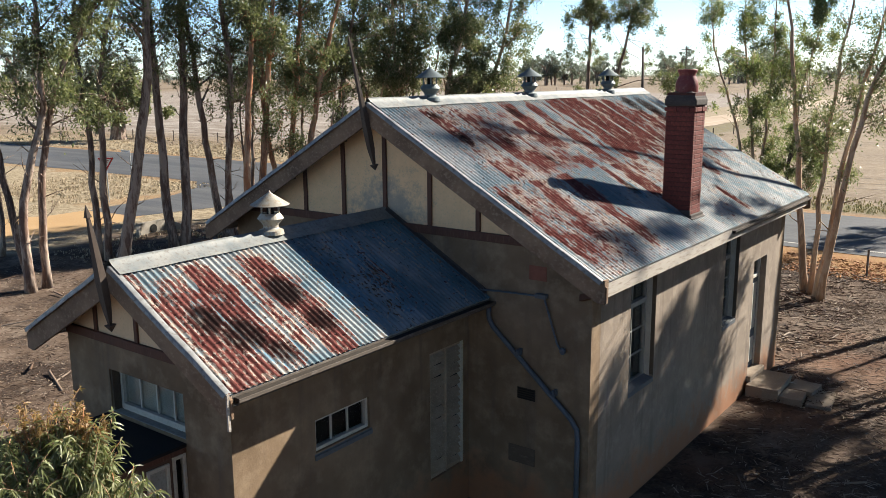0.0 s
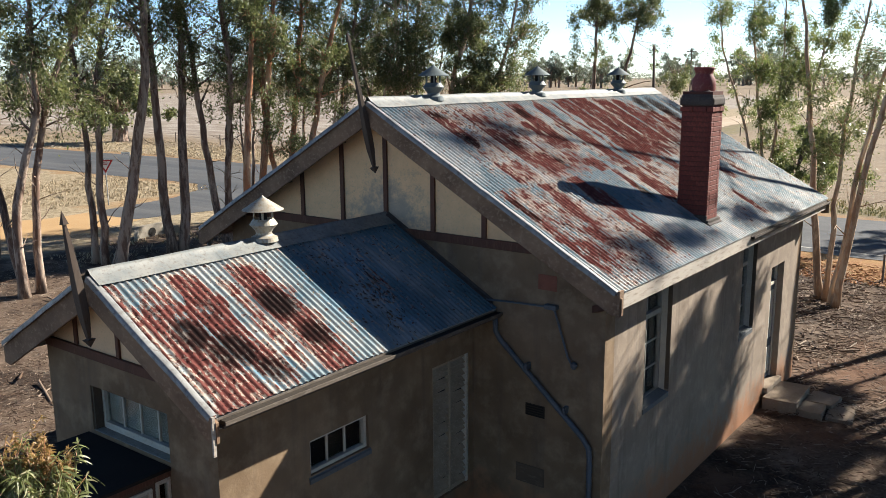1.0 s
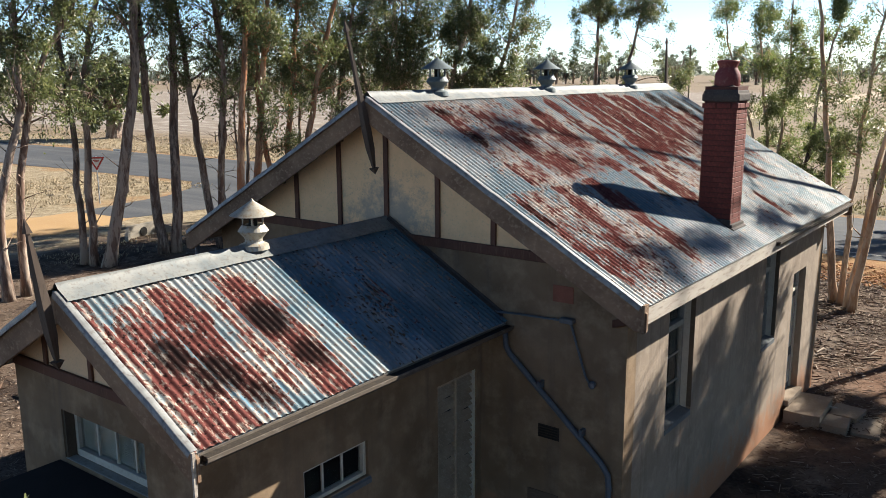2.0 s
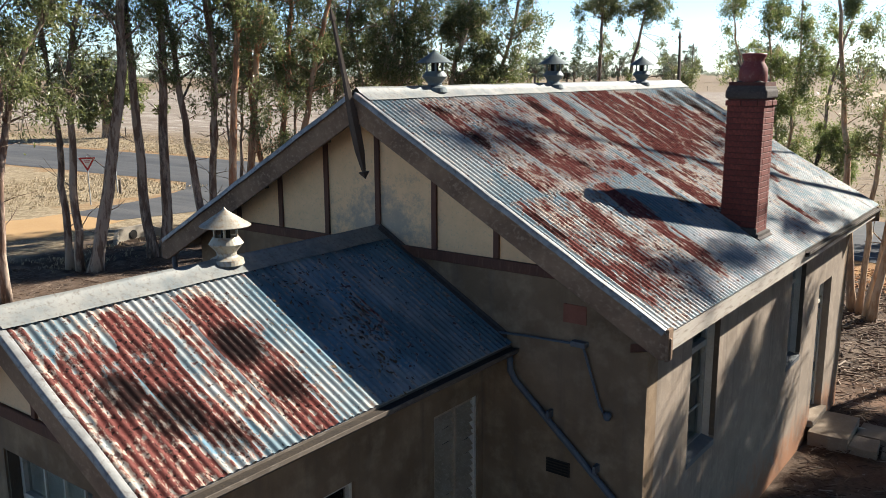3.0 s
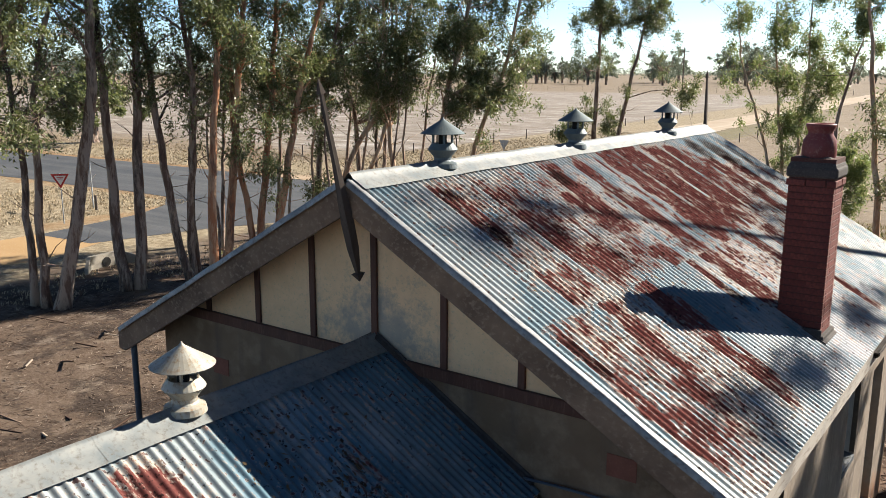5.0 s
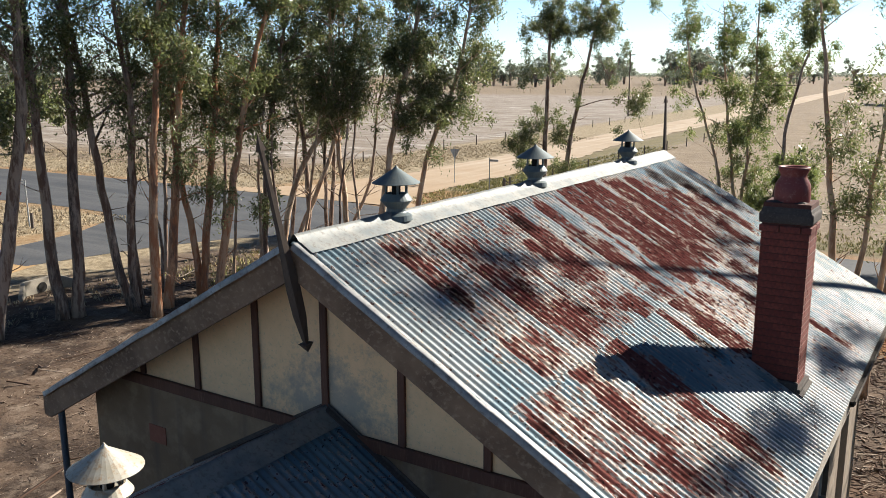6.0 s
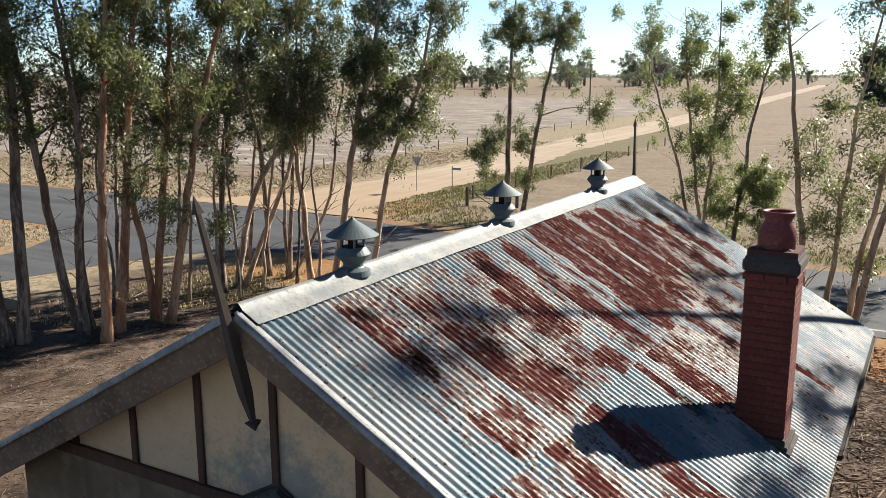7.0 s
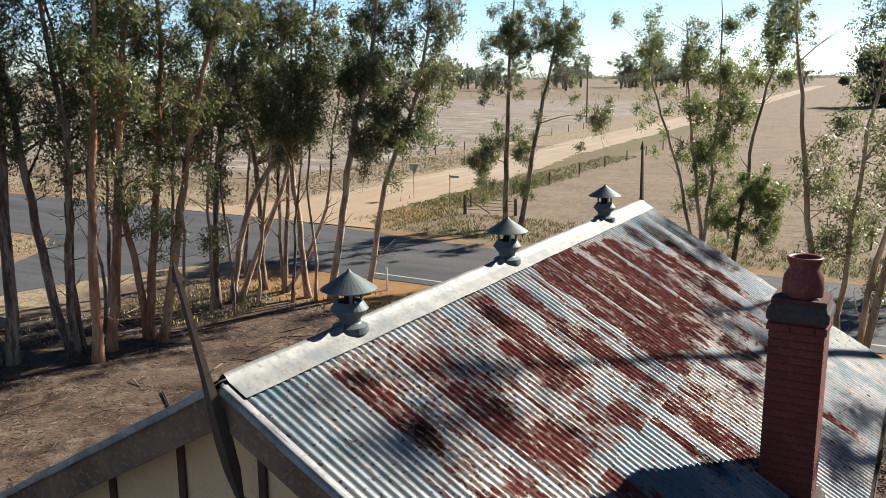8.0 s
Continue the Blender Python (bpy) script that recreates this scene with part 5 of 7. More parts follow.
for a, b, c, d in PANELS:
    fr = part("window_frame", bevelled(boxes((PX1 - 0.05, PX1 + 0.022, a, a + 0.045, c, d), (PX1 - 0.05, PX1 + 0.022, b - 0.045, b, c, d), (PX1 - 0.05, PX1 + 0.022, a + 0.045, b - 0.045, d - 0.05, d), (PX1 - 0.05, PX1 + 0.022, a + 0.045, b - 0.045, c, c + 0.06)), 0.004), PAINT, porch, "cream painted window frame")
    if b - a < 0.25:
        part("pane", boxes((PX1 - 0.022, PX1 - 0.018, a + 0.045, b - 0.045, c + 0.06, d - 0.05)), GLASS, fr)
        # added black panel for the darkness inside the porch
        part("room_shade_panel", boxes((PX1 - 0.054, PX1 - 0.048, a + 0.045, b - 0.045, c + 0.06, d - 0.05)), GAP, fr)
    else:
        part("panel", bevelled(boxes((PX1 - 0.03, PX1 - 0.006, a + 0.046, b - 0.046, c + 0.061, d - 0.051)), 0.006), SHADED_PAINT, fr, "pale painted panel")
part("roof_deck", bevelled(boxes((PX0 - 0.05, PX1 + 0.045, PY0 - 0.06, CY0 - 0.003, PZ - 0.048, PZ)), 0.008), FELT, porch, "flat black felt roof")
part("fascia", bevelled(boxes((PX1 + 0.001, PX1 + 0.028, PY0, CY0 - 0.003, PZ - 0.125, PZ - 0.052)), 0.005), BATTEN, porch)
part("floor_slab", boxes((CX0 + WALL, CX1 - WALL, CY0 + 0.02, HY0, 0.10, 0.25)), CONCRETE, wing)
part("floor_slab", boxes((HX0 + WALL, HX1 - WALL, HY0 + WALL, HY1 - WALL, 0.45, 0.6)), CONCRETE, hall)

# ---- trees ----


def leaf_mesh(name, centres, ways, length, width, rng, material):
    """Many thin drooping leaves, each a folded quad."""
    n = len(centres)
    ways = ways / np.linalg.norm(ways, axis=1, keepdims=True)
    side = np.cross(ways, rng.normal(size=(n, 3)))
    side /= np.linalg.norm(side, axis=1, keepdims=True) + 1e-9
    up = np.cross(side, ways)
    L = (length * rng.uniform(0.65, 1.3, n))[:, None]
    W = (width * rng.uniform(0.7, 1.3, n))[:, None]
    v = np.empty((n, 4, 3))
    v[:, 0] = centres
    v[:, 1] = centres + ways * L * 0.45 - side * W * 0.5 + up * W * 0.25
    v[:, 2] = centres + ways * L
    v[:, 3] = centres + ways * L * 0.45 + side * W * 0.5 + up * W * 0.25
    me = quad_mesh(name, v.reshape(-1, 3), np.arange(4 * n).reshape(n, 4))
    me.materials.append(material)
    return me


def smooth_path(pts, n):
    """Points along a soft curve through pts."""
    pts = np.array(pts, float)
    d = np.concatenate([[0], np.cumsum(np.linalg.norm(np.diff(pts, axis=0), axis=1))])
    t = np.linspace(0, d[-1], n)
    out = np.stack([np.interp(t, d, pts[:, k]) for k in range(3)], -1)
    for _ in range(2):
        out[1:-1] = 0.25 * out[:-2] + 0.5 * out[1:-1] + 0.25 * out[2:]
    return out


def gum_tree(label, stems, seed, height=13.5, low=5.5, leaves=7000, spread=2.0, r0=0.19, bark=None, leaf=None, clumps=(), size=(0.165, 0.050), limbs=None, sparse=1.0, name="gum_tree", category="tree", group="roadside gums", limb_low=None, cover=None, fine=True, limb_leaf=1.0):
    """A eucalypt: one or more bending stems, limbs, and clumps of drooping leaves. stems: lists of (x, y, z). clumps: (x, y, z, radius)."""
    rng = np.random.default_rng(seed)
    leaves = int(leaves * (1.75 if fine else 1.5))
    size = size if fine else (0.18, 0.05)
    bark, leaf = bark or BARK_DARK, leaf or LEAF
    base = Vector((stems[0][0][0], stems[0][0][1], GZ))
    root = thing(name, base, label, category, group)
    spots, paths = [], []
    for k, st in enumerate(stems):
        st = [tuple(p) for p in st]
        if len(st[0]) == 2:
            st[0] = (*st[0], GZ - 0.1)
        top = np.array(st[-1], float)
        way = top - np.array(st[-2], float)
        way = way / np.linalg.norm(way)
        hh = height * rng.uniform(0.85, 1.05)
        while top[2] < hh - 0.5:
            way = way * 0.8 + np.array([0, 0, 0.35]) + rng.normal(size=3) * 0.12
            way /= np.linalg.norm(way)
            top = top + way * 1.6
            st.append(tuple(top))
        path = smooth_path(st, max(10, int((top[2]) * 1.4)))
        path[1:-1, :2] += rng.normal(size=(len(path) - 2, 2)) * 0.035
        u = np.linspace(0, 1, len(path))
        r = 1.0 * (r0 if k == 0 else r0 * rng.uniform(0.65, 0.95)) * ((1 - u) ** 0.75 * 0.88 + 0.12)
        r[0] *= 1.35
        bm = tube_path(bmesh.new(), path, 0, 9, r)
        count = limbs if limbs is not None else int((hh - low) * 2.5)
        for i in range(count):
            zz = rng.uniform(limb_low or low, hh - 0.4)
            j = int(np.argmin(abs(path[:, 2] - zz)))
            j = min(max(j, 1), len(path) - 2)
            az, el = rng.uniform(0, 2 * math.pi), rng.uniform(0.25, 1.0)
            ln = spread * rng.uniform(0.5, 1.15) * (1.15 - 0.55 * u[j])
            d = np.array([math.cos(az) * math.cos(el), math.sin(az) * math.cos(el), math.sin(el)])
            p = [path[j]]
            for s in range(4):
                d = d + rng.normal(size=3) * 0.16 + np.array([0, 0, 0.05])
                d /= np.linalg.norm(d)
                p.append(p[-1] + d * ln / 4)
            tube_path(bm, p, 0, 5, [max(0.012, r[j] * q) for q in (0.5, 0.4, 0.3, 0.2, 0.1)])
            for q in (2, 3, 4):
                for _ in range(3):
                    e = p[q] + rng.normal(size=3) * np.array([0.2, 0.2, 0.18]) * spread
                    spots.append((e, 0.30 * rng.uniform(0.6, 1.3)))
                    if q > 2:
                        tube_path(bm, [p[q - 1], (p[q - 1] + e) / 2 + rng.normal(size=3) * 0.06, e], 0, 3, [0.014, 0.010, 0.005])
        for i in range(7 if height > 6 else 0):
            zz = rng.uniform(1.6, low + 1.5)
            j = min(max(int(np.argmin(abs(path[:, 2] - zz))), 1), len(path) - 2)
            az, ln = rng.uniform(0, 2 * math.pi), rng.uniform(0.5, 1.5)
            d = np.array([math.cos(az), math.sin(az), rng.uniform(0.2, 1.2)])
            d /= np.linalg.norm(d)
            a = path[j] + d * ln * 0.5 + rng.normal(size=3) * 0.1
            e = a + d * ln * 0.5 + rng.normal(size=3) * 0.16
            tube_path(bm, [path[j], a, e], 0, 4, [0.022, 0.014, 0.006])
            tube_path(bm, [a, a + d * ln * 0.3 + rng.normal(size=3) * 0.2], 0, 3, [0.010, 0.005])
        me = part("trunk", bm, bark, root, smooth=True)
        paths.append(path)
    on_limbs = len(spots)
    for x, y, z, rad in clumps:
        c = np.array((x, y, z))
        allp = np.concatenate(paths)
        low_ok = allp[allp[:, 2] < z + 0.2]
        j = low_ok[int(np.argmin(np.linalg.norm(low_ok - c + np.array([0, 0, 0.6]), axis=1)))]
        tw = tube_path(bmesh.new(), smooth_path([j, (j + c) / 2 + rng.normal(size=3) * 0.12 + np.array([0, 0, 0.16 * np.linalg.norm(c - j)]), c], 6), 0, 5, [0.04, 0.035, 0.028, 0.022, 0.016, 0.01])
        n = max(5, int(20 * rad * rad))
        for _ in range(n):
            e = c + rng.normal(size=3) * rad * np.array([0.42, 0.42, 0.58])
            spots.append((e, 0.27 * rng.uniform(0.8, 1.4)))
            tube_path(tw, [c + (e - c) * 0.1, (c + e) / 2 + rng.normal(size=3) * 0.05, e], 0, 3, [0.014, 0.01, 0.004])
        part("limb", tw, bark, root, smooth=True)
    if cover:
        tw = bmesh.new()
        for _ in range(cover[2]):
            path = paths[rng.integers(0, len(paths))]
            zz = rng.uniform(cover[0], cover[1])
            j = path[int(np.argmin(abs(path[:, 2] - zz)))]
            e = j + rng.normal(size=3) * cover[3] * np.array([0.75, 0.75, 0.5]) + np.array([0, 0, 0.35])
            tube_path(tw, [j, (j + e) / 2 + rng.normal(size=3) * 0.08, e], 0, 4, [0.022, 0.014, 0.005])
            for _ in range(3):
                spots.append((e + rng.normal(size=3) * np.array([0.22, 0.22, 0.35]), 0.26 * rng.uniform(0.7, 1.4)))
        tagged(part("twig_mass", tw, bark, root, smooth=True), kind="stuff")
    if spots and leaves:
        weight = np.array([s[1] ** 2 for s in spots]) * np.where(rng.random(len(spots)) < 0.42 * sparse, 0.04, 1.0)
        weight[:on_limbs] *= limb_leaf
        pick = rng.choice(len(spots), size=leaves, p=weight / weight.sum())
        cen, rad = np.array([s[0] for s in spots])[pick], np.array([s[1] for s in spots])[pick]
        off = rng.normal(size=(leaves, 3))
        off /= np.linalg.norm(off, axis=1, keepdims=True)
        off *= (rng.random((leaves, 1)) ** 0.6) * rad[:, None] * rng.uniform(0.7, 1.7, (leaves, 1)) * np.array([1.0, 1.0, 1.2])
        ways = rng.normal(size=(leaves, 3)) * 0.95 + np.array([0, 0, -0.55])
        part("crown", leaf_mesh("crown", cen + off, ways, size[0], size[1], rng, leaf), leaf, root, smooth=False)
    return root

DARKG = "tall gum with dark peeling bark and drooping leaves"
WARMG = "tall gum with smooth orange-brown bark"
PALEG = "slender multi-stemmed gum with pale tan bark"

# row along the side road and behind the hall
gum_tree(DARKG + ", forked low", [[(-28.28, 14.46), (-28.35, 14.41, 2.58), (-28.20, 14.69, 4.29), (-27.91, 15.26, 5.68), (-27.83, 15.40, 7.23), (-27.85, 15.26, 9.51)], [(-28.39, 14.56), (-28.86, 14.38, 2.90), (-28.92, 14.22, 4.87)]], 1, 13.6, 5.2, 4600, 2.2, 0.17, clumps=[(-27.65, 15.84, 5.99, 0.81), (-29.53, 13.75, 6.84, 0.91)])
gum_tree(DARKG, [[(-28.45, 15.12), (-28.40, 15.12, 2.06), (-28.33, 15.24, 4.03), (-28.19, 15.50, 5.58), (-27.97, 15.87, 7.24), (-27.53, 16.66, 8.68)]], 2, 13.6, 5.6, 6000, 2.0, 0.15, clumps=[(-27.65, 16.56, 6.20, 0.71), (-27.45, 17.39, 6.61, 0.81)])
gum_tree(DARKG, [[(-30.76, 18.96), (-30.79, 18.96, 2.39), (-30.69, 19.06, 5.72), (-30.67, 19.05, 7.70), (-30.23, 19.72, 9.98)], [(-31.30, 18.87), (-31.35, 18.87, 3.23), (-31.32, 18.93, 5.63), (-31.39, 18.67, 7.81)]], 3, 14.6, 6.2, 4000, 2.0, 0.16, clumps=[(-30.39, 18.60, 6.65, 0.91), (-30.09, 19.64, 7.07, 0.81)])
gum_tree("tall gum with pinkish dark bark, bare below its crown", [[(-30.22, 19.17), (-29.89, 19.64, 2.44), (-29.58, 20.10, 5.30), (-29.34, 20.44, 7.90), (-29.34, 20.40, 9.97)]], 4, 16.6, 9.6, 3600, 2.2, 0.235, limb_low=7.4)
gum_tree("tall straight gum with dark bark, bare below its crown", [[(-30.55, 21.84), (-30.61, 21.68, 2.19), (-30.63, 21.64, 5.21), (-30.62, 21.59, 7.50), (-30.62, 21.53, 10.10)]], 5, 16.6, 9.4, 3400, 2.2, 0.205, limb_low=7.0)
gum_tree("tall straight gum with dark bark, bare below its crown", [[(-30.34, 22.26), (-30.23, 22.41, 3.33), (-30.13, 22.50, 6.77), (-30.02, 22.57, 10.10)]], 6, 16.6, 9.0, 6500, 2.3, 0.215, limb_low=7.2)
gum_tree("tall dark gum with several low stems and drooping leaves", [[(-29.41, 23.90), (-29.60, 23.42, 2.20), (-29.75, 23.18, 5.08), (-29.86, 22.97, 7.33)], [(-29.85, 24.53), (-30.06, 24.52, 3.36), (-29.82, 24.75, 8.18), (-29.92, 24.54, 10.90)], [(-29.74, 24.21), (-29.60, 24.01, 2.09), (-29.04, 23.93, 5.23)]], 7, 15.1, 5.6, 7200, 2.0, 0.17, clumps=[(-29.55, 24.33, 5.45, 0.71)])
gum_tree(WARMG, [[(-28.10, 23.76), (-28.04, 23.83, 3.65), (-27.79, 24.08, 7.31), (-27.49, 24.35, 10.85)]], 8, 15.6, 7.2, 5600, 2.0, 0.18, BARK_WARM)
gum_tree(WARMG + ", with a hanging low clump", [[(-28.75, 24.81), (-28.49, 25.10, 3.34), (-28.13, 25.46, 8.15), (-27.85, 25.71, 10.98)]], 9, 15.6, 6.6, 6200, 2.0, 0.18, BARK_WARM, clumps=[(-27.67, 25.58, 5.11, 1.02), (-27.47, 25.90, 4.26, 0.81), (-27.35, 26.00, 5.73, 0.81)])
gum_tree(WARMG + ", twin-stemmed", [[(-28.76, 26.48), (-28.45, 26.82, 4.18), (-28.21, 27.06, 7.22), (-27.94, 27.25, 10.99)], [(-28.87, 26.48), (-28.90, 26.36, 2.51), (-29.14, 26.08, 4.19)]], 10, 15.6, 6.0, 6800, 2.1, 0.16, BARK_WARM)
gum_tree(WARMG + ", leaning", [[(-28.10, 26.46), (-27.69, 26.91, 3.13), (-27.12, 27.49, 7.21), (-26.75, 27.84, 9.51)]], 11, 15.1, 6.2, 6000, 2.1, 0.17, BARK_WARM)
gum_tree(DARKG, [[(-29.53, 30.58), (-29.42, 30.69, 4.73), (-29.00, 31.06, 8.10)]], 12, 14.6, 5.4, 7000, 2.1, 0.15, BARK_DARK, clumps=[(-29.09, 30.19, 3.14, 0.71), (-29.25, 30.60, 5.68, 0.92)])
gum_tree(WARMG + ", leaning, many-stemmed", [[(-29.64, 31.63), (-29.38, 31.97, 3.47), (-28.74, 32.58, 5.05), (-27.75, 33.50, 6.83)], [(-29.42, 31.73), (-28.61, 32.66, 3.14), (-27.95, 33.27, 5.03)]], 13, 14.1, 5.6, 6500, 2.1, 0.15, BARK_PALE, limbs=13)
gum_tree(DARKG, [[(-29.86, 33.75), (-29.84, 33.73, 3.69), (-29.92, 33.63, 6.34)]], 14, 14.1, 5.2, 2800, 2.2, 0.14, BARK_DARK, limbs=16)
gum_tree("dark gum with thin stems from one stool", [[(-28.87, 33.91), (-28.63, 34.04, 4.21), (-28.32, 34.24, 8.00)], [(-28.76, 33.80), (-28.01, 34.56, 1.67), (-27.36, 35.09, 3.24)], [(-28.98, 34.02), (-29.15, 34.13, 3.16), (-29.19, 34.23, 6.86)]], 15, 12.5, 5.0, 3200, 2.2, 0.11, BARK_DARK, limbs=11)
gum_tree(PALEG, [[(-27.34, 33.64), (-27.56, 33.44, 3.57), (-27.73, 33.28, 6.62), (-27.80, 33.11, 11.04)]], 16, 14.6, 5.2, 4200, 2.2, 0.14, BARK_PALE, limbs=16)
gum_tree(PALEG + ", leaning outwards", [[(-26.24, 33.80), (-25.72, 34.13, 4.39), (-25.26, 34.39, 7.22), (-24.81, 34.70, 9.00), (-24.51, 34.89, 11.09)]], 17, 15.1, 5.4, 14000, 2.1, 0.17, BARK_PALE, clumps=[(-24.37, 35.07, 7.32, 1.01), (-24.91, 34.86, 6.28, 0.91), (-25.9, 35.1, 10.5, 1.0), (-25.2, 35.6, 9.8, 0.9), (-24.5, 36.0, 10.9, 1.0), (-26.1, 34.9, 9.1, 0.8), (-24.6, 35.9, 8.9, 0.8)])
gum_tree(PALEG, [[(-25.48, 35.23), (-24.80, 35.67, 4.81), (-23.59, 36.45, 8.36), (-23.22, 36.69, 10.87)]], 18, 14.6, 6.0, 9000, 2.0, 0.14, BARK_PALE, clumps=[(-24.37, 35.88, 5.22, 0.71), (-23.28, 36.61, 7.94, 1.01), (-22.9, 37.3, 10.5, 1.1), (-23.2, 37.2, 9.4, 0.9), (-23.8, 36.8, 11.4, 1.1), (-22.5, 37.5, 11.6, 1.0)])
for k, (bx, by) in enumerate(((-33.5, 28.6), (-33.8, 32.2), (-32.4, 35.4), (-35.0, 16.8))):
    gum_tree(DARKG + ", young and thin", [[(bx, by), (bx + 0.2, by + 0.1, 4.0), (bx + 0.5, by + 0.3, 8.0)]], 60 + k, 12, 5.0, 3200, 1.9, 0.10, BARK_DARK, limbs=10)

for k, (bx, by, lean) in enumerate(((-29.7, 28.9, 0.5), (-28.3, 30.2, -0.4), (-29.1, 29.8, 0.2), (-27.4, 32.7, 0.6), (-26.7, 33.3, -0.3), (-31.0, 26.4, -0.5), (-28.6, 31.9, 0.9))):
    gum_tree("thin young gum stem among the roadside row", [[(bx, by), (bx + 0.1 * lean, by + 0.2, 2.0), (bx + 0.6 * lean, by + 0.3 * lean, 5.0), (bx + lean, by + 0.5, 7.5)]], 70 + k, 10, 6.2, 1000, 1.5, 0.07, BARK_DARK if k % 2 else BARK_PALE)

# across the road
gum_tree("gum with one straight dark pole and a spreading fork", [[(-27.43, 52.72), (-27.43, 52.75, 2.13), (-27.38, 52.76, 5.44), (-27.28, 52.77, 8.53), (-27.18, 52.75, 12.69)], [(-26.55, 52.97), (-26.10, 53.30, 3.71), (-25.83, 53.45, 5.84), (-25.32, 53.65, 8.50), (-24.50, 53.96, 12.65)]], 20, 15, 9.2, 21000, 2.4, 0.19, BARK_DARK,
         clumps=[(-28.84, 52.11, 4.29, 0.93), (-27.90, 52.51, 5.34, 1.03), (-28.68, 52.19, 2.90, 0.93), (-26.62, 53.04, 4.89, 0.93), (-26.44, 53.04, 2.75, 0.83), (-22.52, 54.81, 6.65, 1.29)], limbs=9, cover=(7.0, 13.0, 34, 1.3))
gum_tree("many-stemmed young gum with fresh green leaves", [[(-15.11, 50.02), (-15.19, 50.04, 2.08), (-15.96, 49.84, 7.09), (-16.33, 49.71, 12.08)], [(-15.00, 50.06), (-14.64, 50.14, 6.55), (-14.61, 50.11, 10.39)], [(-15.32, 50.04), (-16.44, 49.75, 4.80), (-17.31, 49.54, 7.31)]], 21, 12.5, 8.6, 16000, 1.7, 0.11, BARK_PALE, LEAF_FRESH,
         clumps=[(-13.86, 50.20, 8.61, 1.21), (-13.67, 50.31, 7.05, 1.21), (-14.73, 50.12, 5.61, 1.01), (-15.57, 49.93, 5.21, 0.91), (-14.34, 50.23, 3.52, 0.91), (-15.39, 49.93, 2.91, 0.81), (-14.46, 50.23, 1.86, 0.91), (-16.02, 49.80, 10.21, 1.01), (-15.65, 49.72, 7.49, 0.91)], limbs=3, cover=(3.0, 11.5, 44, 1.1))
gum_tree("slender gum leaning over a fresh green shrubby base", [[(-13.23, 48.72), (-13.14, 48.73, 1.13), (-12.61, 48.80, 6.62), (-11.86, 48.89, 10.12)]], 22, 13, 10, 12000, 1.6, 0.12, BARK_DARK, LEAF_FRESH,
         clumps=[(-12.67, 48.82, 3.30, 1.10), (-11.85, 49.01, 2.46, 1.10), (-12.15, 49.01, 3.92, 0.90), (-13.62, 48.52, 2.07, 0.80)], limbs=3, cover=(8.0, 12.5, 14, 1.0))
gum_tree("young gum with fresh green leaves by the paddock fence", [[(-3.96, 49.34), (-3.82, 49.44, 4.07), (-3.37, 49.62, 8.13)]], 23, 11, 3.5, 6000, 2.0, 0.12, BARK_PALE, LEAF_FRESH)

# clump beside the hall
gum_tree(PALEG + ", sparse leaf tufts", [[(-7.11, 29.63), (-7.56, 29.51, 3.59), (-7.83, 29.46, 6.87), (-8.06, 29.39, 8.47), (-8.21, 29.35, 9.46)], [(-6.92, 29.42), (-6.78, 29.41, 4.27), (-6.71, 29.43, 6.36), (-6.51, 29.46, 7.75), (-6.34, 29.50, 9.43)], [(-6.63, 28.92), (-6.16, 28.86, 4.36), (-5.77, 28.95, 6.94), (-5.38, 29.02, 8.42)], [(-6.43, 28.72), (-5.86, 28.59, 5.25), (-5.25, 28.59, 7.43)]], 24, 12, 10.5, 10500, 1.8, 0.125, BARK_PALE, size=(0.12, 0.034),
         clumps=[(-7.41, 29.29, 6.77, 0.60), (-7.13, 29.28, 5.07, 0.60), (-7.86, 29.19, 6.58, 0.58), (-6.08, 29.28, 6.55, 0.68), (-6.58, 29.28, 5.46, 0.58), (-5.37, 28.98, 8.82, 0.87), (-5.10, 28.78, 6.14, 0.72), (-5.91, 28.98, 4.26, 0.39), (-4.89, 28.97, 7.32, 0.77), (-6.16, 29.37, 7.94, 0.58)], limbs=2, cover=(5.0, 9.0, 18, 0.8))
# unseen neighbours of the clump, placed to cast shade on the hall's side and roof
gum_tree(PALEG + ", nearly bare limbs", [[(-2.2, 29.6), (-2.3, 29.5, 6), (-2.6, 29.6, 11), (-2.4, 29.6, 14)]], 31, 17.4, 15.2, 480, 1.8, 0.16, BARK_PALE, limb_low=11.5, limbs=9, fine=False, limb_leaf=0.03, clumps=[(-1.75, 29.5, 17.6, 0.62), (-2.15, 29.3, 16.9, 0.5), (-1.3, 29.8, 18.0, 0.4)])
gum_tree(PALEG, [[(-1.6, 23.6), (-1.5, 23.6, 3), (-1.3, 23.7, 6)]], 32, 9.6, 5.4, 19000, 1.9, 0.14, BARK_PALE, fine=False, clumps=[(-1.9, 22.6, 8.2, 0.7), (-1.7, 24.5, 8.6, 0.7), (-1.5, 24.0, 7.2, 0.8)])
gum_tree(PALEG, [[(-0.4, 27.0), (-0.4, 27.0, 3), (-0.5, 27.1, 6)]], 33, 12.3, 6.4, 9500, 1.4, 0.15, BARK_PALE, limbs=18, fine=False, clumps=[(0.2, 27.0, 14.3, 0.42), (-0.6, 27.0, 13.05, 0.42), (-1.5, 26.2, 7.5, 0.8), (-1.6, 26.8, 8.6, 0.8), (-1.9, 25.6, 8.0, 0.7), (-1.2, 27.2, 7.2, 0.8)])
gum_tree(PALEG, [[(-0.6, 31.6), (-0.6, 31.6, 3), (-0.4, 31.4, 7)]], 34, 10, 6.5, 3600, 1.8, 0.14, BARK_PALE, fine=False)
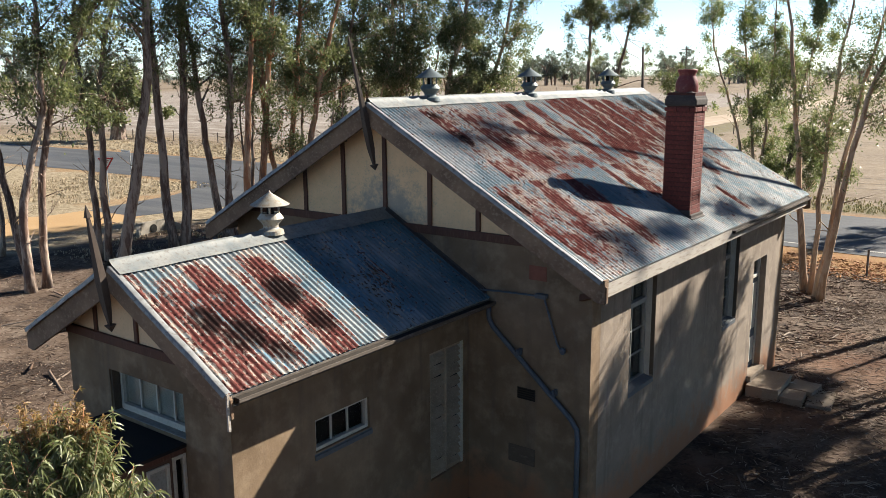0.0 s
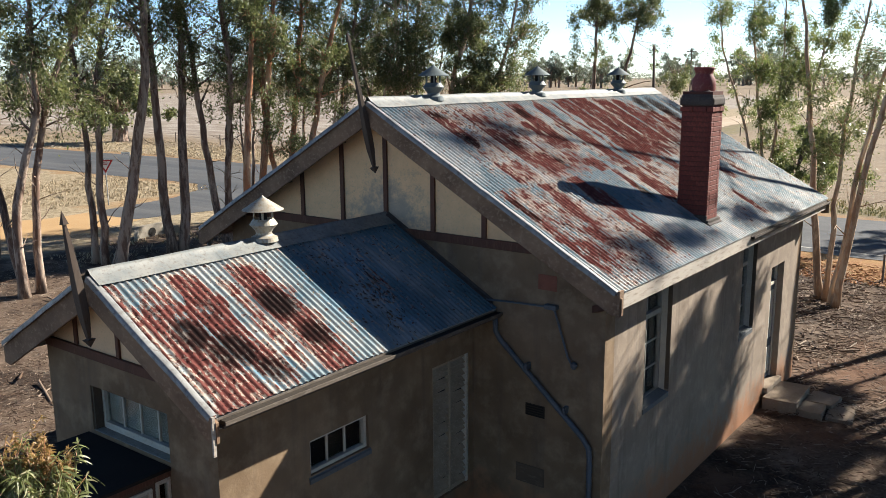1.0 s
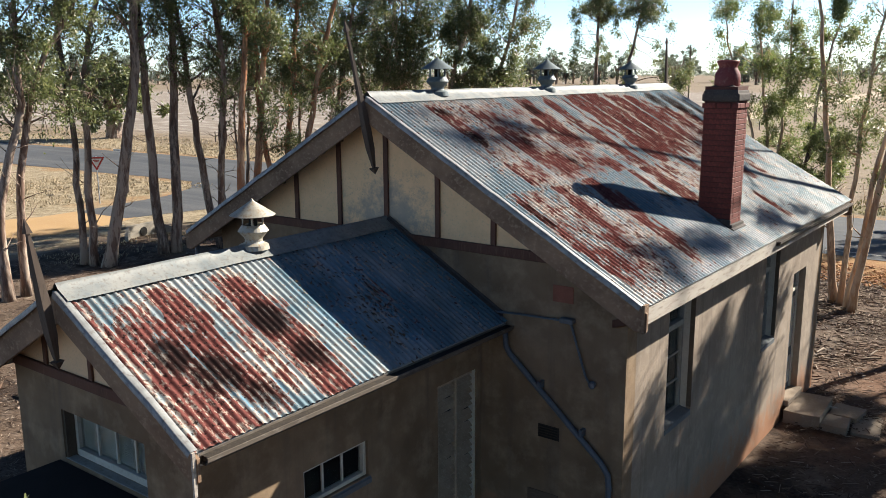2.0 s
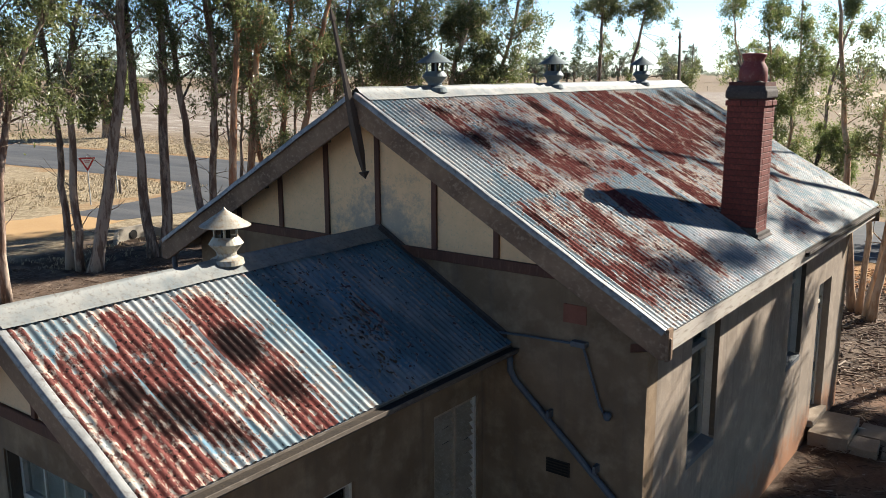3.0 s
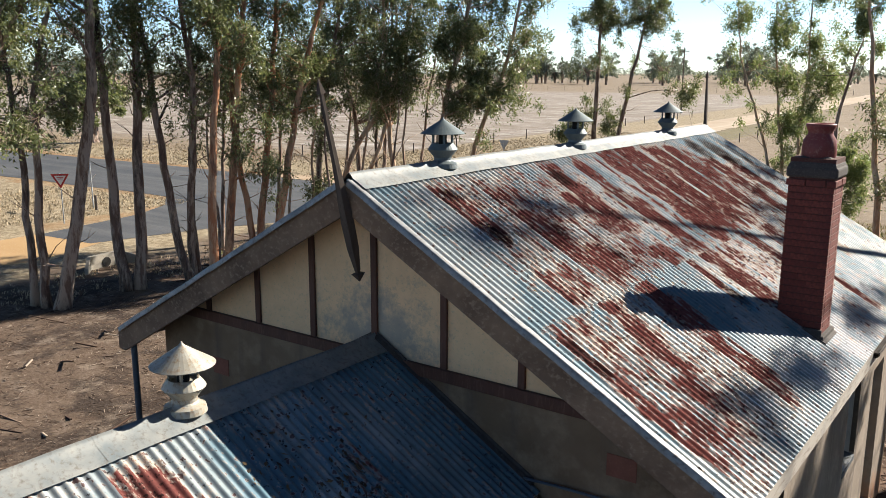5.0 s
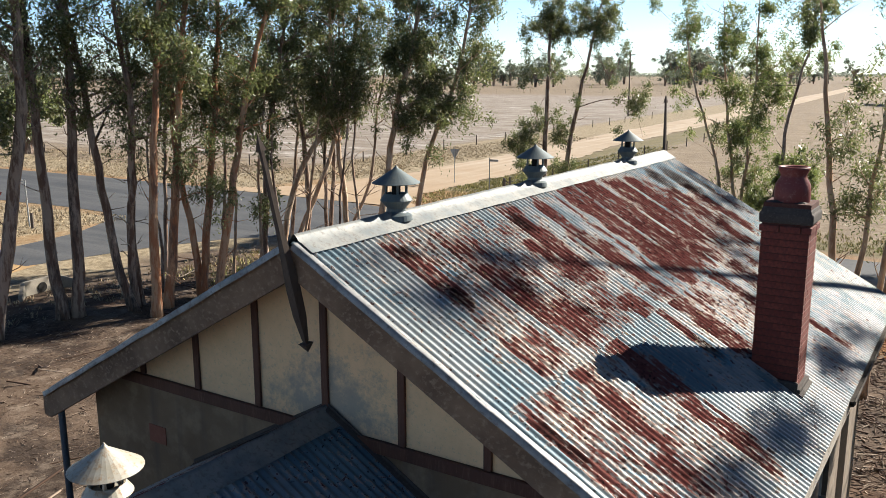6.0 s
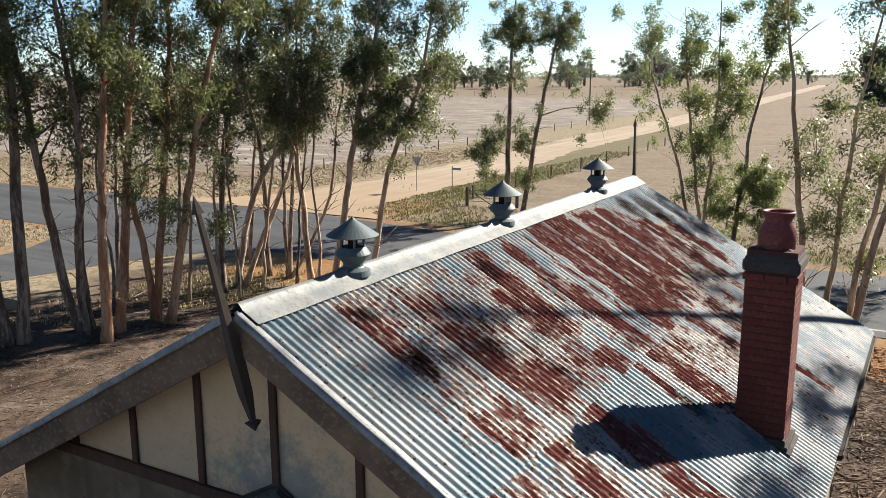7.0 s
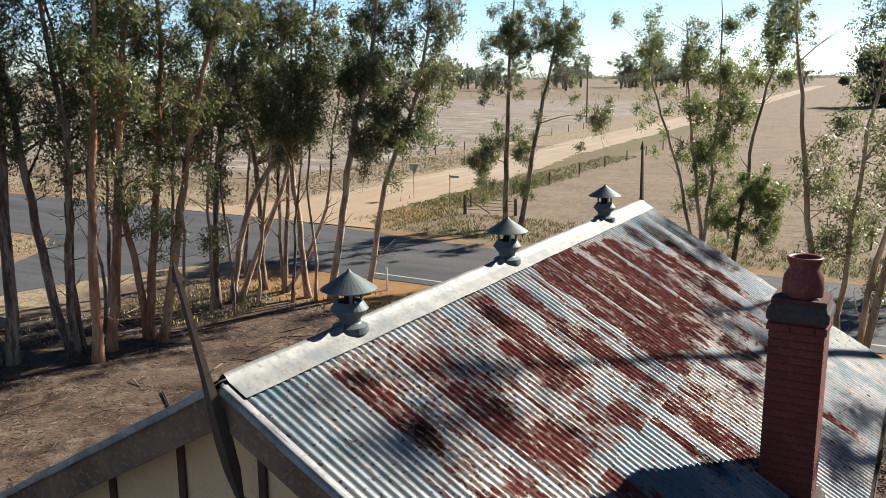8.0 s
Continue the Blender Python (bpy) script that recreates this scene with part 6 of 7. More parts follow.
gum_tree(PALEG, [[(1.6, 32.0), (1.5, 32.0, 4), (1.4, 32.2, 8)]], 35, 12.2, 8.6, 3800, 2.0, 0.16, BARK_PALE, fine=False)
gum_tree(PALEG, [[(1.0, 21.0), (0.9, 21.0, 3), (1.2, 20.8, 6)]], 36, 8.5, 3.0, 9000, 2.2, 0.15, BARK_PALE, fine=False)
gum_tree(PALEG, [[(4.4, 25.0), (4.4, 25.2, 4), (4.8, 25.2, 7)]], 37, 10.5, 3.2, 6000, 2.6, 0.17, BARK_PALE, fine=False)
gum_tree(PALEG, [[(3.6, 17.6), (3.4, 17.5, 4), (3.7, 17.2, 7)]], 38, 9.5, 3.0, 5500, 2.4, 0.17, BARK_PALE, fine=False)
gum_tree(PALEG, [[(6.6, 30.0), (6.6, 30.2, 4), (6.8, 30.2, 8)]], 39, 12, 3.6, 6000, 2.6, 0.18, BARK_PALE, fine=False)

gum_tree(PALEG, [[(2.2, 24.5), (2.3, 24.5, 3), (2.0, 24.3, 6)]], 44, 8.5, 2.6, 9000, 2.3, 0.15, BARK_PALE, fine=False)
gum_tree(PALEG, [[(2.8, 28.4), (2.7, 28.4, 3), (2.9, 28.6, 6)]], 45, 8.8, 2.8, 6500, 2.3, 0.15, BARK_PALE, fine=False)

gum_tree(PALEG, [[(-0.9, 21.4), (-1.0, 21.4, 3), (-1.1, 21.6, 6)]], 46, 9.3, 4.4, 9000, 1.8, 0.13, BARK_PALE, fine=False)

# unseen belt of gums, added to close the place behind and beside the camera
belt = gum_tree("tall dark gum in the added belt out of view", [[(9.0, -10.0), (9.1, -10.1, 5.0), (9.0, -10.0, 9.0)], [(9.3, -9.8), (9.9, -9.4, 4.0), (10.2, -9.2, 8.0)]], 50, 13, 1.6, 9000, 3.2, 0.2, BARK_DARK, group="belt of gums", fine=False)
for k, (bx, by) in enumerate(((12.5, -4.0), (13.5, 2.5), (14.0, 9.0), (13.0, 15.5), (16.0, -8.0), (17.5, 6.0), (18.0, 13.0))):
    copy_thing(belt, pose(bx, by, GZ, 0, 0, 47 * k))

# sapling close to the wing's door
def sapling(foot, heads, seed, label):
    """A bushy sapling: thin stems, curved shoots, and long drooping leaves. heads: (x, y, z, radius, dry)."""
    rng = np.random.default_rng(seed)
    root = thing("gum_sapling", (*foot, GZ), label, "sapling")
    green, dry = [], []
    for x, y, z, rad, is_dry in heads:
        c = np.array((x, y, z))
        bm = tube_path(bmesh.new(), [(foot[0], foot[1], GZ - 0.05), (foot[0] * 0.7 + x * 0.3, foot[1] * 0.7 + y * 0.3, 1.8), (x, y, z - 0.7), (x, y, z)], 0, 5, [0.022, 0.018, 0.01, 0.004])
        for _ in range(9 if is_dry else 15):
            tip = c + rng.normal(size=3) * rad * np.array([0.62, 0.62, 0.5]) + np.array([0, 0, 0.05])
            start = c + np.array([0, 0, -0.3]) + rng.normal(size=3) * rad * 0.2
            mid = (start + tip) / 2 + rng.normal(size=3) * 0.04 + np.array([0, 0, 0.05])
            tube_path(bm, [start, mid, tip], 0, 4, [0.006, 0.004, 0.002])
            u = rng.random((58, 1)) ** 0.7
            pts = start * (1 - u) ** 2 + 2 * mid * u * (1 - u) + tip * u ** 2
            way = rng.normal(size=(58, 3)) * 0.8 + (tip - start) * 1.2 + np.array([0, 0, -0.9 if not is_dry else 0.3])
            (dry if is_dry else green).append(np.concatenate([pts, way], 1))
        part("stem", bm, BARK_WARM, root, smooth=True)
    for rows, mat, ln, wd, name in ((green, LEAF_BUSH, 0.105, 0.014, "crown"), (dry, LEAF_DRY, 0.055, 0.010, "dry_growth")):
        a = np.concatenate(rows)
        n = len(a)
        p, d = a[:, :3], a[:, 3:] / np.linalg.norm(a[:, 3:], axis=1, keepdims=True)
        side = np.cross(d, rng.normal(size=(n, 3)))
        side /= np.linalg.norm(side, axis=1, keepdims=True)
        L, W = ln * rng.uniform(0.6, 1.25, (n, 1)), wd * rng.uniform(0.7, 1.3, (n, 1))
        droop = np.array([0, 0, -1.0]) * L
        v = np.empty((n, 8, 3))
        for k, (t, w, g) in enumerate(((0.0, 0.12, 0.0), (0.32, 0.5, 0.05), (0.7, 0.38, 0.2), (1.0, 0.03, 0.42))):
            v[:, 2 * k] = p + d * L * t + droop * g - side * W * w
            v[:, 2 * k + 1] = p + d * L * t + droop * g + side * W * w
        q = (np.arange(n) * 8)[:, None, None] + np.array([(0, 1, 3, 2), (2, 3, 5, 4), (4, 5, 7, 6)])[None]
        part(name, quad_mesh(name, v.reshape(-1, 3), q.reshape(-1, 4)), mat, root, smooth=True)


HEADS = [(-6.65, 3.82, 4.16, 0.38, 0), (-6.77, 3.53, 4.1, 0.38, 0), (-6.51, 4.01, 4.12, 0.29, 0), (-6.78, 3.76, 4.37, 0.25, 0), (-6.39, 4.03, 3.88, 0.31, 0), (-6.86, 3.28, 4.0, 0.38, 0), (-6.51, 3.79, 3.83, 0.38, 0), (-7.07, 3.53, 4.16, 0.34, 0), (-6.31, 3.74, 3.63, 0.38, 0), (-6.71, 3.43, 3.69, 0.4, 0), (-6.61, 3.9, 4.31, 0.22, 0),
         (-6.77, 3.9, 4.5, 0.16, 1), (-6.9, 3.64, 4.48, 0.18, 1), (-6.7, 3.97, 4.45, 0.13, 1), (-6.57, 4.05, 4.36, 0.11, 1), (-6.94, 3.76, 4.46, 0.16, 1)]
sapling((-6.69, 3.76), HEADS, 41, "leafy gum sapling with yellowing dry shoots, in front of the wing")


# ---- distant trees ----
def far_tree(seed, h, wide, material, name="paddock_tree", trunk_h=0.35, leaves=6000, floor=0.24, full=1.0):
    """A paddock tree: a forked trunk under a loose, many-lobed crown, built at the origin."""
    rng = np.random.default_rng(seed)
    root = tagged(new(name), "distant paddock gum with rounded crown", "tree", "distant paddock trees")
    bm = bmesh.new()
    lobes = []
    for k in range(9):
        a = rng.uniform(0, 6.28)
        e = np.array([math.cos(a) * wide * rng.uniform(0.2, 0.75), math.sin(a) * wide * rng.uniform(0.2, 0.75), h * rng.uniform(floor, 0.82)])
        tube_path(bm, [(0, 0, -0.3), (0.1 * e[0], 0.1 * e[1], h * trunk_h), (0.6 * e[0], 0.6 * e[1], h * 0.55), tuple(e)], 0, 5, [h * 0.04, h * 0.032, h * 0.018, h * 0.006])
        lobes.append((e, full * wide * rng.uniform(0.25, 0.42)))
        for _ in range(3):
            lobes.append((e + rng.normal(size=3) * wide * np.array([0.3, 0.3, 0.2]), wide * rng.uniform(0.10, 0.22)))
    part("trunk", bm, BARK_DARK, root)
    pick = rng.integers(0, len(lobes), leaves)
    cen, rad = np.array([l[0] for l in lobes])[pick], np.array([l[1] for l in lobes])[pick]
    off = rng.normal(size=(leaves, 3))
    off = off / np.linalg.norm(off, axis=1, keepdims=True) * rng.random((leaves, 1)) ** 0.6 * rad[:, None] * rng.uniform(0.7, 1.6, (leaves, 1)) * np.array([1, 1, 0.75])
    part("crown", leaf_mesh("crown", cen + off, rng.normal(size=(leaves, 3)), h * 0.040, h * 0.024, rng, material), material, root)
    return root


KINDS = [far_tree(100 + k, h, w, LEAF_FAR_HAZED, trunk_h=th, leaves=2600) for k, (h, w, th) in enumerate(((9, 4.2, 0.35), (11, 4.6, 0.4), (7.5, 4.0, 0.25), (12, 4.4, 0.45), (6, 3.4, 0.2)))]


def far_woods(n, seed):
    """A broken belt of woods along the horizon."""
    rng = np.random.default_rng(seed)
    a = np.radians(rng.uniform(-25, 105, n))
    d = 1500 + 500 * value_noise(a * 6 + 5, a * 0 + 3, 70) + rng.normal(size=n) * 25
    top = 4 + 13 * value_noise(a * 70 + 9, a * 0 + 7, 71) * (0.35 + 0.65 * value_noise(a * 260, a * 0 + 2, 72))
    z = GZ + top * rng.random(n) ** 0.8
    cen = np.stack([-np.sin(a) * d, np.cos(a) * d, z], -1)
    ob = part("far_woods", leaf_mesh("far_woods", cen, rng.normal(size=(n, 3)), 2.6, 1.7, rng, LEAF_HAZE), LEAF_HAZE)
    tagged(ob, "belt of distant woods along the horizon, in haze-tinted leaves", "woods", kind="stuff")


far_woods(46000, 75)
_rng = random.Random(11)
first = [True] * 5


def plant(kind, x, y, turn=None):
    m = pose(x, y, GZ, 0, 0, _rng.uniform(0, 360) if turn is None else turn)
    if first[kind]:
        first[kind] = False
        KINDS[kind].matrix_basis = m
        return KINDS[kind]
    return copy_thing(KINDS[kind], m)


for x, y, kind, size in ((-282, 520, 3, 1.55), (-296, 517, 1, 1.5), (-302, 521, 3, 1.75), (-308, 516, 1, 1.7), (-316, 520, 0, 2.2), (-320, 523, 3, 1.7), (-264, 507, 0, 1.6), (-248, 490, 1, 1.5), (-238, 470, 0, 2.1), (-231, 480, 1, 1.8),
                         (-231, 570, 0, 1.9), (-222, 540, 1, 1.6), (-206, 637, 0, 2.8), (-212, 707, 1, 2.7), (-200, 690, 0, 2.6), (-219, 792, 1, 2.1), (-100, 734, 0, 2.1), (-170, 624, 2, 2.0), (-178, 740, 0, 1.7), (-165, 739, 2, 2.0),
                         (-242, 376, 4, 1.6), (-197, 483, 0, 2.2), (-152, 490, 2, 2.3), (-183, 541, 4, 1.8), (-195, 595, 1, 2.0), (-127, 660, 0, 2.1), (-347, 206, 0, 1.4), (-251, 159, 0, 1.5), (-330, 190, 1, 1.5), (-290, 172, 2, 1.5), (-428, 264, 0, 2.4), (-413, 210, 1, 2.6), (-400, 230, 0, 2.3), (-380, 250, 3, 1.8), (-698, 355, 1, 2.2), (-640, 340, 0, 2.4), (-140, 610, 4, 2.2), (-118, 590, 0, 1.7),
                         (-303, 504, 0, 2.06), (-283, 487, 1, 2.08), (-278, 490, 3, 1.54), (-285, 515, 2, 1.75), (-289, 545, 1, 1.32), (-295, 577, 0, 1.42), (-253, 604, 1, 1.8), (-233, 581, 0, 2.74), (-238, 614, 3, 1.87), (-210, 632, 2, 2.57), (-203, 636, 0, 2.53), (-188, 611, 1, 2.29), (-182, 614, 0, 3.09), (-174, 619, 2, 2.48), (-165, 625, 3, 1.42), (-121, 689, 0, 1.33), (-112, 695, 1, 1.26), (-617, 370, 0, 2.31), (-549, 345, 1, 2.01), (-571, 399, 0, 2.03)):
    plant(kind, x, y).scale = (size, size, size)
for k in range(15):
    if k % 5 == 0:
        belt_d, belt_a, belt_w = _rng.uniform(750, 1300), _rng.uniform(-8, 80), _rng.uniform(1.0, 3.5)
    d = belt_d + _rng.uniform(-25, 25)
    a = radians(belt_a + _rng.uniform(-belt_w, belt_w))
    size = _rng.uniform(1.1, 1.8)
    plant(_rng.randrange(5), -math.sin(a) * d, math.cos(a) * d).scale = (size, size, size)
conifer = far_tree(140, 19, 7.5, LEAF_DARK, "paddock_tree", 0.12, 22000, 0.12, 1.8)
conifer.matrix_basis = pose(-19, 274, GZ)
conifer.scale = (1.25, 1.25, 1.15)
tagged(conifer, "large dark spreading paddock tree beyond the dirt road")
copy_thing(conifer, pose(-8, 290, GZ, 0, 0, 130))
old = far_tree(150, 9.8, 4.5, LEAF, "old_tree", 0.3, 9000)
old.matrix_basis = pose(-90.6, 57.7, GZ)
tagged(old, "old squat tree with a massive dark trunk by the road", "tree", "roadside gums")
bole = part("bole", tube_path(bmesh.new(), [(-90.6, 57.7, -0.2), (-90.6, 57.7, 0.7), (-90.5, 57.7, 2.8), (-90.3, 57.7, 4.8)], 0, 12, [1.15, 0.9, 0.8, 0.5]), BARK_DARK, old)
bole.matrix_parent_inverse = old.matrix_basis.inverted()

# ---- roadside furniture ----


def fence(points, spacing, height, label, wires=3):
    """Timber posts and wires along a line on the ground."""
    a, b = Vector((*points[0], GZ)), Vector((*points[1], GZ))
    root = thing("wire_fence", a, label, "fence")
    n = max(2, int((b - a).length / spacing))
    rng = random.Random(int(abs(a.x * 7 + a.y * 3)))
    for k in range(n + 1):
        p = a.lerp(b, k / n)
        h = height * rng.uniform(0.9, 1.08)
        bm = lathe(bmesh.new(), (p.x, p.y, GZ - 0.1), [(0.065, 0), (0.06, h), (0.045, h + 0.1)], 7)
        part("fence_post", bm, WOODPOST, root)
    for k in range(wires):
        z = height * (0.35 + 0.28 * k)
        bm = tube_path(bmesh.new(), [a + Vector((0, 0, z)), b + Vector((0, 0, z))], 0.008, 4)
        part("fence_wire", bm, WIRE, root)


fence(((-33.2, 59.0), (-34.0, 110.0)), 6.5, 1.1, "post and wire fence along the dirt road")
fence(((-54.5, 62.0), (-58.0, 160.0)), 7.5, 1.1, "post and wire fence beside the stubble paddock")
fence(((-54.5, 62.0), (-120.0, 58.0)), 7.0, 1.1, "post and wire fence beside the stubble paddock")
fence(((-22.0, 55.0), (50.0, 56.5)), 7.0, 1.1, "post and wire fence along the road")
fence(((-230.0, 322.0), (-66.0, 330.0)), 7.5, 1.9, "grey post fence across the far paddock")
fence(((-46.4, 20.6), (-65.0, 23.0)), 5.0, 1.2, "old leaning post and wire fence")
fence(((-3.0, 34.4), (30.0, 35.0)), 9.0, 1.0, "thin roadside post and wire fence", 1)

gate = thing("farm_gate", (-31.9, 55.8, GZ), "timber strainer posts with a low wire gate", "gate")
for gx, gy, h in ((-31.95, 55.85, 1.3), (-28.7, 56.8, 1.15)):
    part("gate_post", lathe(bmesh.new(), (gx, gy, GZ - 0.1), [(0.12, 0), (0.115, h), (0.09, h + 0.1)], 8), WOODPOST, gate)
for z in (0.35, 0.6, 0.85, 1.1):
    part("gate_rail", tube_path(bmesh.new(), [(-31.85, 55.88, GZ + z), (-28.8, 56.77, GZ + z * 0.85)], 0.018, 6), WIRE, gate)
part("gate_brace", tube_path(bmesh.new(), [(-31.9, 55.85, GZ + 1.15), (-30.3, 56.3, GZ + 0.1)], 0.035, 6), WOODPOST, gate)


def triangle_sign(x, y, turn):
    """A give-way triangle on a thin post, point down."""
    root = thing("road_sign", (x, y, GZ), "triangular road sign on a thin steel post", "road sign", "triangular road signs")
    part("sign_post", lathe(bmesh.new(), (x, y, GZ - 0.1), [(0.03, 0), (0.03, 2.75)], 8), SIGNGREY, root)
    m = Matrix.Translation((x, y, GZ)) @ Matrix.Rotation(radians(turn), 4, "Z")

    def tri(r, yy, t):
        bm = prism(bmesh.new(), [(r * 0.87, yy, 2.35 + r * 0.5), (-r * 0.87, yy, 2.35 + r * 0.5), (0, yy, 2.35 - r)], (0, t, 0))
        bmesh.ops.transform(bm, matrix=m, verts=bm.verts)
        return bm
    plate = part("sign_plate", tri(0.52, -0.045, 0.012), SIGNGREY, root, "grey triangular plate")
    part("sign_border", tri(0.505, -0.052, 0.005), SIGNRED, plate, "red border")
    part("sign_face", tri(0.33, -0.058, 0.005), SIGNWHITE, plate, "white face")
    bm = boxes((-0.16, 0.16, -0.062, -0.059, 2.40, 2.44), (-0.12, 0.12, -0.062, -0.059, 2.33, 2.37))
    bmesh.ops.transform(bm, matrix=m, verts=bm.verts)
    part("lettering", bm, SIGNRED, plate)


triangle_sign(-45.2, 28.0, 50)
triangle_sign(-38.85, 60.5, 178)
post = thing("street_sign", (-48.6, 31.8, GZ), "leaning post with a pale street name blade", "street sign")
part("sign_post", tube_path(bmesh.new(), [(-48.6, 31.8, GZ - 0.1), (-48.75, 31.85, GZ + 2.6)], 0.04, 8), SIGNGREY, post)
blade = part("sign_blade", boxes((-49.65, -48.76, 31.84, 31.87, GZ + 2.42, GZ + 2.58)), SIGNWHITE, post)
part("lettering", boxes((-49.55, -48.9, 31.834, 31.839, GZ + 2.47, GZ + 2.53)), SIGNGREY, blade)
part("stub_post", lathe(bmesh.new(), (-48.0, 31.6, GZ - 0.1), [(0.09, 0), (0.08, 0.95)], 8), WOODPOST, post)
post = thing("street_sign", (-33.7, 56.9, GZ), "thin post with small street name blades", "street sign")
part("sign_post", lathe(bmesh.new(), (-33.7, 56.9, GZ - 0.1), [(0.035, 0), (0.035, 2.6)], 8), SIGNGREY, post)
part("sign_blade", boxes((-33.66, -33.0, 56.88, 56.91, GZ + 2.25, GZ + 2.40)), SIGNGREY, post)
mark = thing("guide_post", (-25.1, 36.2, GZ), "slim white roadside guide post", "guide post")
part("marker", bevelled(boxes((-25.15, -25.05, 36.18, 36.22, GZ - 0.1, GZ + 1.0)), 0.006), SIGNWHITE, mark)
stub = thing("guide_post", (-5.9, 33.0, GZ), "short timber peg in the verge", "peg")
part("peg", bevelled(boxes((-5.93, -5.86, 32.97, 33.03, GZ - 0.1, GZ + 1.0)), 0.006), WOODPOST, stub)

culvert = thing("culvert_headwall", (-34.7, 23.7, GZ), "pale concrete culvert headwall with splayed wings", "culvert")
cm = pose(-34.7, 23.7, GZ, 0, 0, 98)
for pts, way in (([(-0.75, 0, -0.2), (0.75, 0, -0.2), (0.75, 0, 0.52), (-0.75, 0, 0.52)], (0, 0.16, 0)), ([(0.75, 0, -0.2), (1.35, -0.55, -0.2), (1.35, -0.55, 0.2), (0.75, 0, 0.52)], (0.06, 0.14, 0)), ([(-0.75, 0, -0.2), (-1.35, -0.55, -0.2), (-1.35, -0.55, 0.2), (-0.75, 0, 0.52)], (-0.06, 0.14, 0))):
    bm = prism(bmesh.new(), pts, way)
    bmesh.ops.transform(bm, matrix=cm, verts=bm.verts)
    part("headwall", bm, CONCRETE, culvert)
bm = lathe(bmesh.new(), (0, 0, 0), [(0.2, 0), (0.2, 0.02)], 16)
bmesh.ops.transform(bm, matrix=cm @ pose(0, -0.012, 0.18, 90), verts=bm.verts)
# black disc that paints the shade inside the pipe
part("pipe_mouth", bm, GAP, culvert)

for px, py, h in ((-64.5, 164.9, 12.5), (-80.0, 300.0, 11.0)):
    pole = thing("power_pole", (px, py, GZ), "distant timber power pole with crossarm", "power pole", "power poles")
    part("pole", lathe(bmesh.new(), (px, py, GZ - 0.2), [(0.16, 0), (0.11, h)], 8), WOODPOST, pole)
    part("crossarm", boxes((px - 1.0, px + 1.0, py - 0.05, py + 0.05, h - 0.8, h - 0.65)), WOODPOST, pole)

# stone steps by the side door
for sx0, sx1, sy0, sy1, sz0, sz1, turn in ((-5.70, -5.02, 19.05, 20.35, 0.1, 0.40, 1), (-5.0, -4.52, 19.1, 19.72, 0.08, 0.27, 4), (-5.0, -4.42, 19.76, 20.45, 0.08, 0.27, -3), (-4.5, -3.98, 19.2, 20.2, 0.06, 0.19, 6)):
    step = thing("stone_step", ((sx0 + sx1) / 2, (sy0 + sy1) / 2, GZ), "worn flat pale stone step by the side door", "step", "steps")
    rng = random.Random(int(sy0 * 100))
    cut = [(sx0, sy0), ((sx0 + sx1) / 2, sy0), (sx1, sy0), (sx1, (sy0 + sy1) / 2), (sx1, sy1), ((sx0 + sx1) / 2, sy1), (sx0, sy1)]
    bm = prism(bmesh.new(), [(x + rng.uniform(-0.02, 0.02), y + rng.uniform(-0.03, 0.03), sz1 + rng.uniform(-0.006, 0.006)) for x, y in cut], (0, 0, sz0 - sz1))
    bevelled(bm, 0.014, 2)
    bmesh.ops.rotate(bm, verts=bm.verts, cent=((sx0 + sx1) / 2, (sy0 + sy1) / 2, 0), matrix=Matrix.Rotation(radians(turn), 3, "Z"))
    part("slab", bm, STEP, step)


# ---- litter and grass ----
def litter_mesh(n, area, seed, length, thick):
    """Many thin sticks and bark strips lying on the ground in a box (x0, x1, y0, y1)."""
    rng = np.random.default_rng(seed)
    x, y = rng.uniform(area[0], area[1], n), rng.uniform(area[2], area[3], n)
    keep = ~((x > HX0 - 0.1) & (x < HX1 + 0.1) & (y > HY0 - 0.1) & (y < HY1 + 0.1)) & ~((x > CX0 - 0.1) & (x < CX1 + 0.1) & (y > CY0 - 0.1) & (y < HY0 + 0.5))
    keep &= rng.random(n) < 0.25 + 1.1 * value_noise(x * 0.4 + 60, y * 0.4 + 60, 12)
    for cx, cy, r in ((-4.3, 22.6, 2.2), (-4.4, 18.6, 1.0), (-5.2, 15.0, 0.8)):
        keep &= (np.hypot(x - cx, y - cy) > r * rng.uniform(0.5, 1.1, n)) | (rng.random(n) < 0.25)
    x, y = x[keep], y[keep]
    n = len(x)
    a = rng.uniform(0, math.pi, n)
    L = length * rng.uniform(0.3, 1.0, n) ** 1.6
    w = thick * rng.uniform(0.5, 1.6, n)
    z = GZ + rng.uniform(0.0, 0.05, n)
    tilt = rng.normal(size=n) * 0.06
    dx, dy = np.cos(a), np.sin(a)
    v = np.empty((n, 8, 3))
    for k, (e, s, u) in enumerate(((-1, -1, 0), (-1, 1, 0), (-1, 1, 1), (-1, -1, 1), (1, -1, 0), (1, 1, 0), (1, 1, 1), (1, -1, 1))):
        v[:, k, 0] = x + e * dx * L / 2 - s * dy * w / 2
        v[:, k, 1] = y + e * dy * L / 2 + s * dx * w / 2
        v[:, k, 2] = z + u * w * 0.7 + e * tilt * L
    base = (np.arange(n) * 8)[:, None, None]
    q = base + np.array([(1, 5, 6, 2), (2, 6, 7, 3), (3, 7, 4, 0)])[None]
    return quad_mesh("bark_litter", v.reshape(-1, 3), q.reshape(-1, 4))


